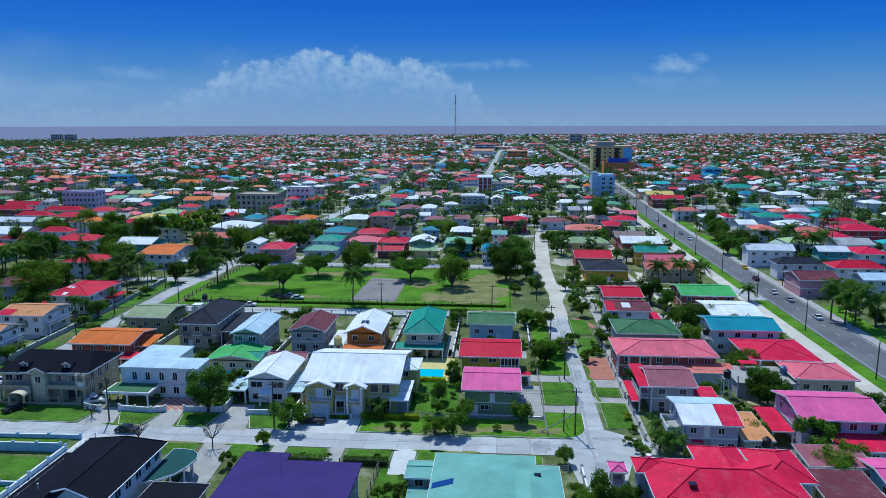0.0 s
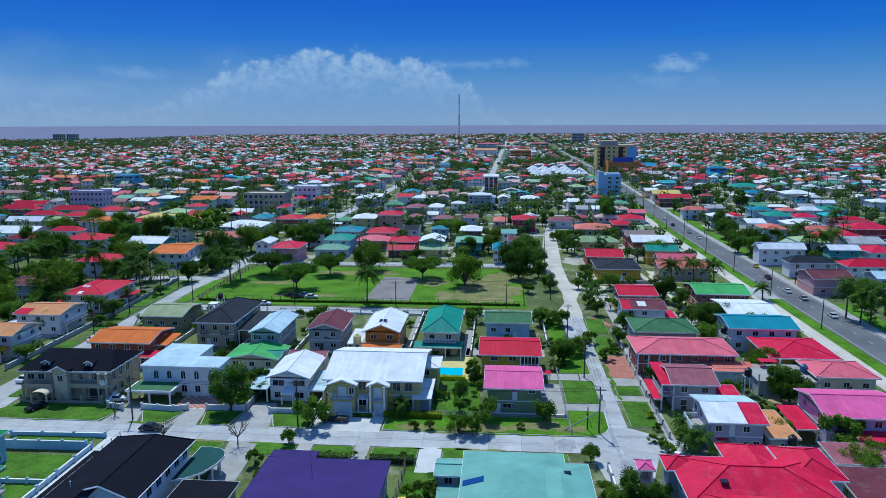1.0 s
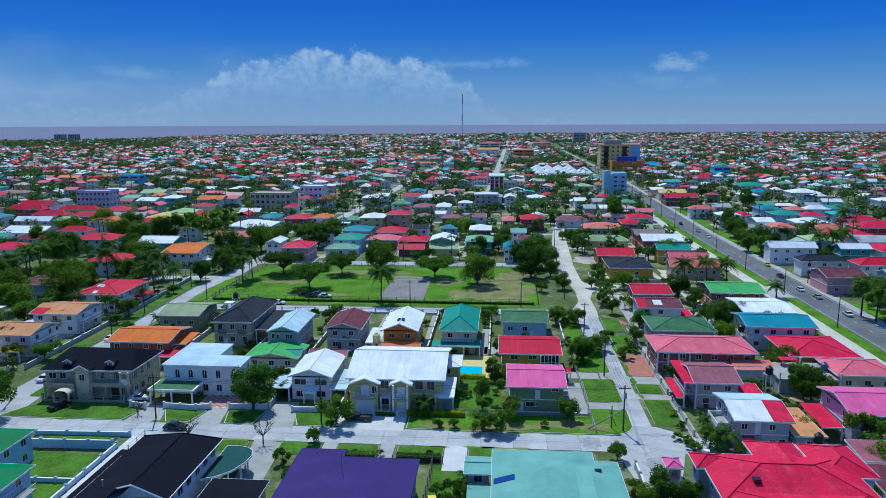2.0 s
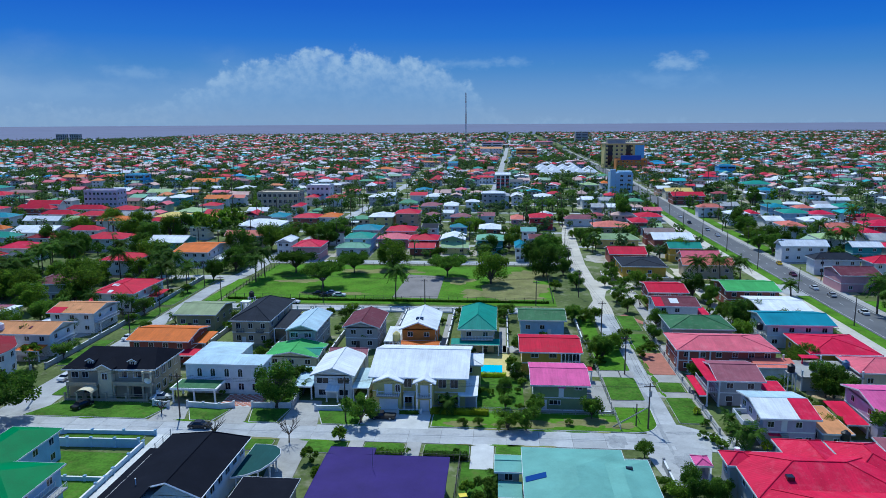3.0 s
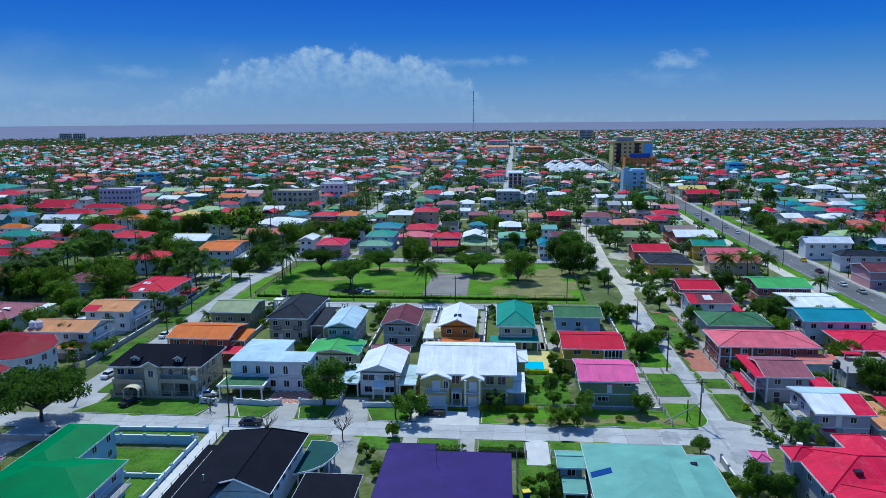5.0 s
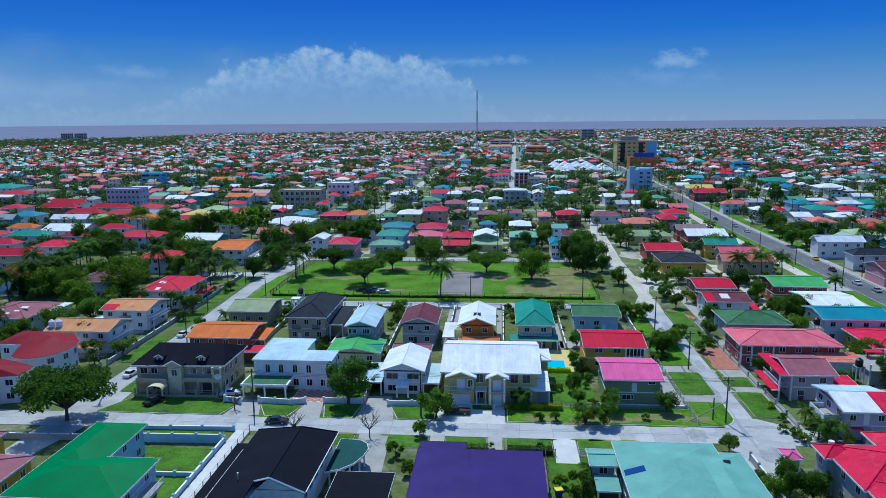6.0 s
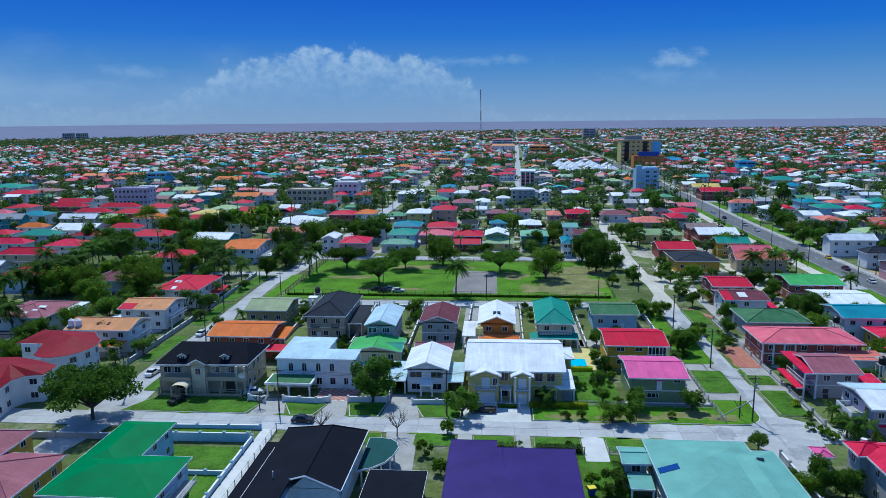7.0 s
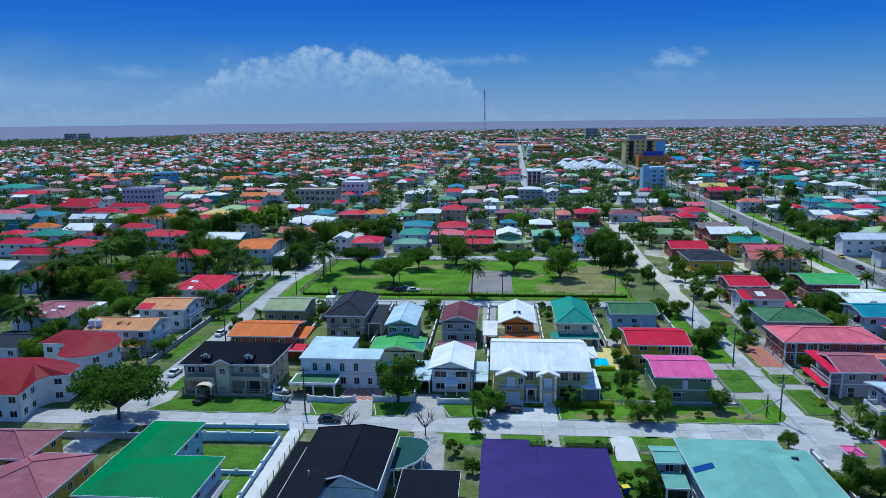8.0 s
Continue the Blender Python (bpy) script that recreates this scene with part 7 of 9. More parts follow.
# mustard house with the red roof
for x in (-3.6, 0.5):
    add_window(mustard_house, x, -6.15, 4.6, 0, 1.6, 0.9)
    add_window(mustard_house, x, -6.15, 1.6, 0, 1.4, 1.0)
balcony(mustard_house, 2.2, 6.6, -7.2, -6.1, 2.8, roofed=5.4)
for i in range(6):
    child("mullion", post_mesh(2.5, 0.06), mustard_house, pose(2.4 + 0.8 * i, -7.1, 2.8))
# near-black sheet on the wall stands in for shade inside the verandah
part("shadow_room", boxes((2.4, 6.4, -6.22, -6.0, 3.0, 5.3)), PANE, mustard_house)
for y in (-3, 1, 4):
    add_window(mustard_house, -6.45, y, 4.6, -90)
    add_window(mustard_house, 6.45, y, 4.6, 90)
lean_to(mustard_house, 6.7, 9.0, -10.0, -7.6, 2.6, 2.7, ROOFS["red"])

# park row
lean_to(orange_house, 3.0, 10.5, -3.0, 5.0, 4.0, 4.6, ROOFS["orange"])
lean_to(orange_house, 6.4, 11.6, -9.5, -5.5, 3.0, 3.4, ROOFS["red"])
part("back_room", boxes((6.6, 11.2, -6.4, -5.5, -0.1, 2.9)), WALLS["brick"], orange_house)
lean_to(navy_house, 5.6, 9.4, -9.5, 6.0, 4.2, 5.0, ROOFS["navy"])
part("side_room", boxes((5.2, 9.0, -6.0, 5.8, -0.1, 4.0)), WALLS["beige"], navy_house)
for x in (-2.6, 2.6):
    balcony(navy_house, x - 1.0, x + 1.0, -11.6, -10.5, 3.5, posts=False, mat=DARKTRIM)
wing(porch_house, 0.2, -13.6, 13.0, 10.5, 2.9, 1.3, "gabley", "brightgreen", "cream", 1)
for x in (-2, 1.5):
    add_window(porch_house, x, -7.8, 4.8, 0, 1.8, 1.2)
wing(orange_wall_house, 0.6, -10.4, 10.0, 6.0, 2.9, 0.9, "gablex", "orange", "orange", 1)
lean_to(orange_wall_house, -8.6, -4.9, -9.0, 2.0, 3.2, 3.8, ROOFS["white"])
part("skylight", boxes((-0.9, 0.9, -5.4, -3.6, 7.2, 8.15)), PANE, orange_wall_house)
lean_to(teal_house, -6.4, 5.6, -13.4, -10.2, 2.9, 3.5, ROOFS["teal"])
balcony(teal_house, -4.0, 4.0, -11.8, -10.2, 3.6, posts=False)

# east side
lean_to(mauve_house, -6.8, -4.0, -6.4, 6.2, 5.5, 5.9, ROOFS["crimson"])
balcony(mauve_house, -6.6, -4.1, -6.0, 3.0, 2.9)
lean_to(mauve_house, -8.2, -6.6, -6.4, 4.0, 2.4, 2.8, ROOFS["crimson"], False)
wing(mauve_house, 6.8, -3.2, 4.6, 5.4, 3.2, 0.4, "shed", "crimson", "grey", 1)
balcony(patch_house, -7.2, -4.2, -3.8, 2.2, 2.8)
part("parapet", boxes((-7.2, -7.05, -3.8, 2.2, 2.8, 3.7), (-7.05, -4.6, -3.8, -3.65, 2.8, 3.7), (-7.05, -4.6, 2.05, 2.2, 2.8, 3.7)), TRIM, patch_house, "solid white balcony parapet")
child("door", door_mesh(1.0, 2.1, TRIM), patch_house, pose(-0.9, -5.9, 2.9))
part("stair_flight", boxes(*[(-1.5, -0.3, -6.1 - 0.3 * (k + 1), -6.1 - 0.3 * k, 0.0, 2.7 - 0.27 * k) for k in range(9)]), CONCRETE, patch_house)
for x, z in ((-3.2, 4.2), (1.6, 4.2), (3.4, 1.4), (1.8, 1.3)):
    add_window(patch_house, x, -5.9, z, 0, 1.0, 1.0)
for y in (-3.6, 0.4, 3.8):
    add_window(patch_house, -4.5, y, 4.2, -90, 1.6, 1.1)
wing(patch_house, 7.6, -1.4, 5.4, 12.6, 3.4, 0.2, "flat", "tan", "grey", 1, 0.4)
part("awning", boxes((-3.6, -1.6, -6.9, -5.6, 2.4, 2.5)), ROOFS["crimson"], patch_house)
lean_to(pink_house, 5.0, 14.0, -9.4, -6.0, 3.2, 3.6, ROOFS["salmon"])
wing(pink_house, 7.5, -9.0, 14.0, 5.0, 3.0, 0.3, "flat", "salmon", "white", 1, 0.3, windows=False)
for i in range(4):
    child("post", post_mesh(5.0, 0.16), pink_house, pose(-11.0 + 0.4 * i * 6, -6.3, 0))
lean_to(lilac_house, -11.4, -7.4, -4.6, 5.5, 2.6, 3.1, ROOFS["crimson"])
wing(lilac_house, 3.0, -9.6, 12.0, 6.0, 3.0, 0.6, "shed", "crimson", "lilac", 1)
balcony(turq_house, -9.6, -8.0, -5.5, -1.0, 3.1)
slab = empty("roofless_building", pose(57.2, 152.0, 0), "unfinished grey concrete ground floor with bare columns", "building")
part("deck", boxes((-6.5, 6.5, -5, 6, 3.0, 3.25)), CONCRETE, slab)
part("wall", boxes((-6.2, 6.2, -4.7, -4.5, -0.1, 3.0), (-6.2, -6.0, -4.5, 5.8, -0.1, 3.0), (6.0, 6.2, -4.5, 5.8, -0.1, 3.0)), WALLS["grey"], slab)
for px in (-6.2, -2, 2, 6.2):
    for py in (-4.6, 5.7):
        child("column", post_mesh(4.6, 0.14), slab, pose(px, py, 0))
part("roof_sheet", boxes((-3.2, 0.6, 3.2, 5.6, 4.6, 4.7), (-3.1, -2.9, 3.3, 3.5, 3.25, 4.6), (0.3, 0.5, 3.3, 3.5, 3.25, 4.6)), ROOFS["crimson"], slab)
TAKEN.append((57.2, 152, 6.5, 5.5))

# ---------------------------------------------------------------- houses on the south side of the front street
south = empty("house", pose(-30.8, 94.0, 0), "house with broad dark purple low hip roof", "house")
wing(south, 0.0, -3.4, 19.6, 22.0, 5.3, 0.40, "hip", "purple", "grey", caps=False, fascia=ROOFS["purple"])
wing(south, -6.0, 5.2, 7.4, 9.6, 5.29, 0.10, "hip", "purple", "white", caps=False, fascia=ROOFS["purple"])
bm = bmesh.new()
tube(bm, (-1.5, 2.5, 5.9), (-1.5, 2.5, 9.2), 0.04, 0.03, 5)
part("aerial", bm, STEEL, south)
south = empty("house", pose(0.4, 95.0, 0), "house with pale teal hip roof and skylight", "house")
wing(south, -2.2, 0.1, 15.85, 21.2, 5.4, 1.0, "hip", "aqua", "grey", caps=False)
wing(south, 4.6, -2.2, 9.4, 20.0, 5.3, 1.0, "hip", "aqua", "grey", caps=False)
wing(south, -12.2, 6.6, 4.4, 5.6, 4.6, 0.5, "gablex", "aqua", "grey", sides=False)
lean_to(south, -13.8, -10.2, -0.5, 3.4, 2.8, 3.3, ROOFS["aqua"])
part("skylight", roof_shell(bmesh.new(), [(-9.8, -0.7, 5.5), (-6.7, 0.3, 5.9), (-6.7, 1.9, 5.9), (-9.8, 0.9, 5.5)], [[0, 1, 2, 3]], 0.1), BLUEGLASS, south)
part("skylight", boxes((5.2, 6.2, 3.0, 3.6, 5.4, 6.3)), PANE, south)
south = empty("house", pose(-61.8, 93.0, 0), "dark house with broad black roof and white bargeboards", "house")
black_top = [(-6.4, 13.0, 5.6), (7.2, 12.8, 5.6), (6.9, -6.5, 5.6), (2.0, -6.6, 7.8), (2.0, 9.8, 7.8), (-6.4, -23.0, 5.6), (-0.1, -23.0, 7.25), (-0.1, -6.6, 7.25)]
black_roof = part("roof", roof_shell(bmesh.new(), black_top, [[2, 1, 4, 3], [1, 0, 4], [0, 5, 6, 7, 3, 4]]), ROOFS["black"], south)
bm = boxes((-5.6, -0.3, -22.5, 12.2, -0.3, 5.58), (-0.3, 6.4, -6.1, 12.0, -0.3, 5.58))
tri_prism(bm, [(-0.3, -6.1, 5.5), (6.4, -6.1, 5.5), (2.0, -6.1, 7.6)], [(-0.3, -5.9, 5.5), (6.4, -5.9, 5.5), (2.0, -5.9, 7.6)])
part("wall", bm, WALLS["white"], south)
bm = bmesh.new()
for a, b in (((-0.3, -6.72, 7.08), (2.0, -6.72, 7.72)), ((2.0, -6.72, 7.72), (7.0, -6.62, 5.52))):
    tube(bm, a, b, 0.15, 0.15, 4)
part("bargeboard", bm, TRIM, black_roof, "white bargeboard")
bm = bmesh.new()
for k in range(9):
    tube(bm, (2.6 + 0.45 * k, -6.35, 7.3 - 0.2 * k), (2.6 + 0.45 * k, -6.35, 6.95 - 0.2 * k), 0.04, 0.04, 4)
tube(bm, (2.4, -6.35, 7.0), (6.4, -6.35, 5.3), 0.07, 0.07, 4)
part("gable_trim", bm, TRIM, black_roof)
bm = bmesh.new()
tube(bm, (7.02, -6.4, 5.5), (7.3, 12.8, 5.5), 0.09, 0.09, 5)
tube(bm, (-6.5, -22, 5.48), (-6.5, 6.0, 5.48), 0.05, 0.05, 5)
part("gutter", bm, TRIM, black_roof, "pale metal gutter")
bm = bmesh.new()
for a, b in ((4, 3), (4, 0), (4, 1)):
    tube(bm, Vector(black_top[a]) + Vector((0, 0, 0.02)), Vector(black_top[b]) + Vector((0, 0, 0.02)), 0.11, 0.11, 5)
part("ridge_cap", bm, ROOFS["black"], black_roof)
bm = bmesh.new()
tube(bm, (-3.1, -5.2, 6.2), (-3.1, -5.2, 7.4), 0.07, 0.07, 6)
tube(bm, (-3.1, -5.2, 7.4), (-3.1, -5.2, 7.5), 0.13, 0.13, 6)
part("vent_pipe", bm, TRIM, south)
for y in (-4.5, -1.5, 1.5, 4.5, 7.5, 10.5):
    add_window(south, 6.4, y, 4.2, 90, 1.5, 1.3)
lean_to(south, -9.4, -6.2, -22.0, 11.0, 4.0, 4.0, ROOFS["black"], False, fascia=None)
part("side_gallery", boxes((-9.2, -5.7, -21.5, 10.6, -0.2, 3.85)), WALLS["grey"], south)
wing(south, 13.6, -1.4, 9.0, 10.8, 3.2, 0.1, "flat", "black", "grey", 1, sides=False)
TAKEN.append((-61.8, 88, 9.6, 18.5))
hut = empty("garden_pavilion", pose(-52.4, 102.6, 0), "open pavilion with rounded flat dark teal roof", "pavilion")
bend = [(-2.3, 5.6), (-2.3, -5.8), (-0.3, -4.9), (1.6, -2.9), (2.6, -0.3), (3.0, 2.3), (2.5, 4.1), (1.4, 5.2), (-0.2, 5.6)]
lid = part("roof", slab_poly(bmesh.new(), bend, 3.0, 3.2), roofing("deep_teal", (0.012, 0.075, 0.072), (0.03, 0.11, 0.11), 0.3), hut)
part("fascia", ring_band(bend, 2.92, 3.24, 0.07), TRIM, lid, "white roof edge")
for px, py in ((2.3, 2.2), (2.0, -0.3), (1.0, -3.0), (0.9, 4.7), (-1.6, 5.1), (-1.8, -5.0)):
    child("post", post_mesh(3.0, 0.12), hut, pose(px, py, 0))
south = empty("house", pose(-91.0, 93.5, 0), "white house with emerald green hip roofs", "house")
wing(south, -2.0, 5.0, 9.2, 18.0, 5.4, 1.6, "hip", "emerald", "blue", caps=False)
wing(south, 2.2, -4.6, 17.4, 12.4, 5.5, 1.8, "hip", "emerald", "blue", caps=False)
balcony(south, 10.6, 12.6, -9.0, -1.0, 3.0)
south = empty("house", pose(-117.0, 95.0, 0), "tan house with brown-red tiled roofs", "house")
wing(south, -2.0, 4.4, 14.0, 10.6, 4.6, 2.2, "hip", "mauve", "mustard")
wing(south, 8.0, -4.0, 13.0, 14.0, 3.8, 1.8, "hip", "mauve", "mustard", 1)
wing(south, -6.0, -8.0, 12.0, 12.0, 5.0, 2.2, "hip", "mauve", "mustard")
south = empty("house", pose(33.6, 97.0, 0), "large grey house with sprawling bright red hip roof", "house")
RED_WINGS = ((21.7, 14.2, 2.2, -0.75, 0.5), (7.7, 16.0, 1.7, 0.85, 4.4), (7.9, 10.8, 1.5, 8.95, 6.6), (21.0, 16.0, 2.2, -0.6, -11.0))
for w, d, rise, x, y in RED_WINGS:
    wing(south, x, y, w, d, 6.4, rise, "hip", "crimson", "grey", windows=y < 3)
wing(south, -10.3, 5.1, 5.0, 4.9, 6.4, 1.1, "hip", "crimson", "grey")
part("terrace", boxes((10.4, 13.4, -2.0, 1.0, 3.0, 3.2), (13.2, 13.4, -2.0, 1.0, 3.2, 4.1), (10.4, 13.2, -2.0, -1.8, 3.2, 4.1)), TRIM, south, "white terrace parapet")


def roof_fixings(ob, kind, w, d, ez, rise, x, y, rows=2.0, gap=1.0):
    """Rows of pale washers along the sheets, level with the eaves."""
    tops, faces, _ = roof_parts(kind, w, d, ez, rise)
    bm = bmesh.new()
    for f in faces:
        p = [Vector(tops[i]) for i in f]
        e, n = (p[1] - p[0]).normalized(), (p[1] - p[0]).cross(p[2] - p[0]).normalized()
        up = n.cross(e)
        span, height = (p[1] - p[0]).length, (p[2] - p[0]).dot(up)
        top0, top1 = (p[-1] - p[0]).dot(e), (p[2] - p[0]).dot(e)
        k = 1
        while k * rows < height - 0.3:
            q = k * rows / height
            a, b = q * top0 + 0.5, span + q * (top1 - span) - 0.5
            m = int(max(0.0, b - a) / gap)
            for i in range(m):
                c = p[0] + e * (a + gap * (i + 0.5)) + up * (k * rows) + n * 0.03 + Vector((x, y, 0))
                v = [bm.verts.new(c + e * sx * 0.065 + up * sy * 0.04) for sx, sy in ((-1, -1), (1, -1), (1, 1), (-1, 1))] + [bm.verts.new(c + n * 0.04)]
                for i0 in range(4):
                    bm.faces.new((v[i0], v[(i0 + 1) % 4], v[4]))
            k += 1
    part("roof_fixings", bm, ROOFS["pink"], ob, "rows of pale roof fixings")


for w, d, rise, x, y in RED_WINGS:
    roof_fixings(south, "hip", w, d, 6.4, rise, x, y)
bm = bmesh.new()
tube(bm, (-10.3, 6.4, 6.9), (-10.3, 6.4, 7.5), 0.45, 0.45, 12)
part("vent", bm, TRIM, south)
part("skylight", boxes((-6.6, -5.6, -3.4, -2.4, 7.2, 8.0)), PANE, south)
south = empty("house", pose(54.0, 110.0, 0), "low house with pink and maroon sheet roofs", "house")
wing(south, 1.5, 3.6, 10.5, 7.0, 3.2, 0.5, "shed", "mauve", "cream", 1)
wing(south, 9.6, -2.0, 9.0, 11.0, 3.4, 0.9, "gablex", "magenta", "blue", 1)
wing(south, -1.0, -6.0, 9.0, 9.0, 3.0, 0.6, "shed", "maroon", "cream", 1)
masonry_wall([(46.6, 108.5), (47.4, 92)], 2.2, WALLS["mustard"], label="tan boundary wall beside a red-roofed house")
kiosk = empty("guard_hut", pose(19.6, 108.6, 0), "small open hut with magenta roof", "hut")
add_roof(kiosk, "hip", 2.8, 3.6, 2.6, 0.6, ROOFS["magenta"])
part("wall", boxes((-1.0, 1.0, 1.0, 1.2, -0.1, 2.6), (0.9, 1.0, -1.2, 1.0, -0.1, 2.6)), WALLS["grey"], kiosk)
for px in (-1.0, 1.0):
    child("post", post_mesh(2.6, 0.1), kiosk, pose(px, -1.2, 0))
masonry_wall([(14.2, 111.0), (14.4, 92)], 1.4, WALLS["grey"], label="grey wall beside the side entrance")
tower = empty("lookout_stand", pose(-86.5, 191.5, 0), "white concrete tank stand", "stand")
for px in (-1, 1):
    for py in (-1, 1):
        child("leg", post_mesh(6.0, 0.16), tower, pose(px, py, 0))
for pz in (3.0, 6.0):
    part("platform", boxes((-1.3, 1.3, -1.3, 1.3, pz, pz + 0.2)), TRIM, tower)


# ---------------------------------------------------------------- houses along the west street
def round_house(label, pts, ridge, ez, rise, rmat, wmat):
    """A house with a bowed outline: eaves along pts (counter-clockwise), hips up to a short ridge."""
    cx, cy = sum(p[0] for p in pts) / len(pts), sum(p[1] for p in pts) / len(pts)
    ob = empty("house", pose(cx, cy, 0), label, "house")
    loc = [(x - cx, y - cy) for x, y in pts]
    inner = [(x * 0.92, y * 0.92) for x, y in loc]
    part("wall", slab_poly(bmesh.new(), inner, -0.3, ez - 0.02), WALLS[wmat], ob)
    top = [(x - cx, y - cy, ez + rise) for x, y in ridge]
    near = [min((0, 1), key=lambda k, p=p: (p[0] - top[k][0]) ** 2 + (p[1] - top[k][1]) ** 2) for p in loc]
    n = len(loc)
    faces = []
    for i in range(n):
        j = (i + 1) % n
        faces.append([i, j, n + near[i]])
        if near[i] != near[j]:
            faces.append([j, n + near[j], n + near[i]])
    roof = part("roof", roof_shell(bmesh.new(), [(x, y, ez) for x, y in loc] + top, faces, 0.14), ROOFS[rmat], ob)
    out = [(x * 1.005, y * 1.005) for x, y in loc]
    part("fascia", slab_poly(bmesh.new(), out, ez - 0.34, ez - 0.06), TRIM, roof)
    for i in range(n):
        (x0, y0), (x1, y1) = inner[i], inner[(i + 1) % n]
        ln = math.hypot(x1 - x0, y1 - y0)
        face = math.degrees(math.atan2(x0 - x1, y1 - y0)) + 90
        m = int(ln / 3) or (1 if ln > 1.6 and i % 2 else 0)
        for k in range(m):
            q = (k + 0.5) / m
            for z in (ez * 0.27, ez * 0.76):
                add_window(ob, x0 + (x1 - x0) * q, y0 + (y1 - y0) * q, z, face, 1.4, 1.2)
    xs, ys = [p[0] for p in pts], [p[1] for p in pts]
    TAKEN.append(((min(xs) + max(xs)) / 2, (min(ys) + max(ys)) / 2, (max(xs) - min(xs)) / 2, (max(ys) - min(ys)) / 2))
    return ob


bow = [(-131.4 + 6.4 * math.cos(radians(a)), 144.4 + 8.0 * math.sin(radians(a))) for a in range(-125, 61, 15)]
round_house("white house with bowed dark red roof beside a street", bow + [(-131, 155), (-145, 156.4), (-144.7, 146), (-137.6, 145.6)], [(-138.5, 150.6), (-131.6, 147)], 6.2, 1.7, "darkred", "white")
round_house("long white house with stepped dark red roof", [(-149, 116.2), (-128.8, 116.2), (-130.2, 123.7), (-129.0, 126.4), (-125.6, 127.3), (-126.2, 132.6), (-131.8, 135.4), (-138.3, 137.4), (-149, 136)], [(-142.5, 126.6), (-133.4, 128)], 5.9, 1.9, "darkred", "white")


def labelled(label):
    return next(o for o in bpy.data.objects if o.get("label") == label)


def front_patch(ob, w, d, ez, rise, x0, x1, t0, t1, mat, label, kind="hip", lift=0.03):
    """A sheet of another colour on a roof's front slope, from t0 to t1 of the way up."""
    run = min(w, d) / 2 if kind == "hip" else d / 2
    bm = bmesh.new()
    roof_shell(bm, [(x0, -d / 2 + run * t0, ez + rise * t0 + lift), (x1, -d / 2 + run * t0, ez + rise * t0 + lift), (x1, -d / 2 + run * t1, ez + rise * t1 + lift), (x0, -d / 2 + run * t1, ez + rise * t1 + lift)], [[0, 1, 2, 3]], 0.05)
    part("roof_sheet", bm, mat, ob, label)


front_patch(patch_house, 10.4, 13.2, 5.5, 1.3, -5.15, 1.5, 0.0, 0.985, ROOFS["white"], "white roof sheets", "gable", 0.06)
front_patch(patch_house, 10.4, 13.2, 5.5, 1.3, 1.52, 5.15, 0.0, 0.985, ROOFS["crimson"], "red roof sheets", "gable", 0.06)
east = labelled("white house with patched maroon roof")
front_patch(east, 12.6, 12.6, 5.5, 1.2, -1.6, 0.8, 0.35, 0.85, ROOFS["white"], "white roof sheet", "gable")
front_patch(east, 12.6, 12.6, 5.5, 1.2, -6.2, -3.6, 0.0, 0.98, ROOFS["red"], "red roof sheet", "gable")
lean_to(east, 6.0, 9.2, -6.0, 2.0, 2.8, 3.3, ROOFS["crimson"])
west = labelled("white house with purple-brown roof")
for x0, x1, t0, t1 in ((-3.6, -1.6, 0.55, 0.66), (0.2, 1.4, 0.30, 0.42), (1.8, 3.4, 0.50, 0.60), (2.6, 4.6, 0.72, 0.86)):
    front_patch(west, 15.7, 17.7, 5.5, 1.8, x0, x1, t0, t1, ROOFS["white"], "white roof sheet")
wing(west, 7.6, 4.0, 5.6, 9.0, 5.3, 0.3, "flat", "white", "white")
west = labelled("white house with red hip roof")
front_patch(west, 14.2, 21.0, 5.8, 1.6, -2.6, -0.4, 0.72, 0.95, ROOFS["white"], "white roof sheet")
front_patch(west, 14.2, 21.0, 5.8, 1.6, -1.8, -0.4, 0.10, 0.34, ROOFS["white"], "white roof sheet")
lean_to(west, 6.9, 10.2, -2.5, 6.5, 2.9, 3.3, ROOFS["red"])
balcony(west, 6.5, 8.2, -9.2, -3.5, 3.0)
lean_to(west, -9.4, -6.6, -10.0, -4.0, 3.0, 3.3, ROOFS["crimson"])
west = labelled("white house with orange and red roof")
front_patch(west, 13.9, 13.2, 5.8, 1.4, -6.9, -2.6, 0.0, 0.55, ROOFS["red"], "red roof sheet", "gable")
balcony(west, 6.3, 8.0, -5.6, 4.5, 2.9)
lean_to(west, -9.6, -6.5, -6.2, 1.0, 3.0, 3.3, ROOFS["white"])
west = labelled("white house with tan orange roof")
for x0 in (-1.2, 1.4):
    front_patch(west, 17.0, 11.7, 5.8, 1.6, x0, x0 + 0.6, 0.42, 0.62, ROOFS["maroon"], "dark roof vent", "gable", 0.12)
lean_to(west, 1.4, 7.6, -9.4, -5.6, 2.8, 3.2, ROOFS["orange"])
balcony(west, 7.9, 9.4, -4.8, 4.0, 2.9)
west = labelled("white house with orange gable roof")
balcony(west, 7.0, 10.0, -11.0, 4.0, 3.0)
lean_to(west, 7.4, 12.5, -11.5, -4.0, 2.9, 3.0, ROOFS["white"])

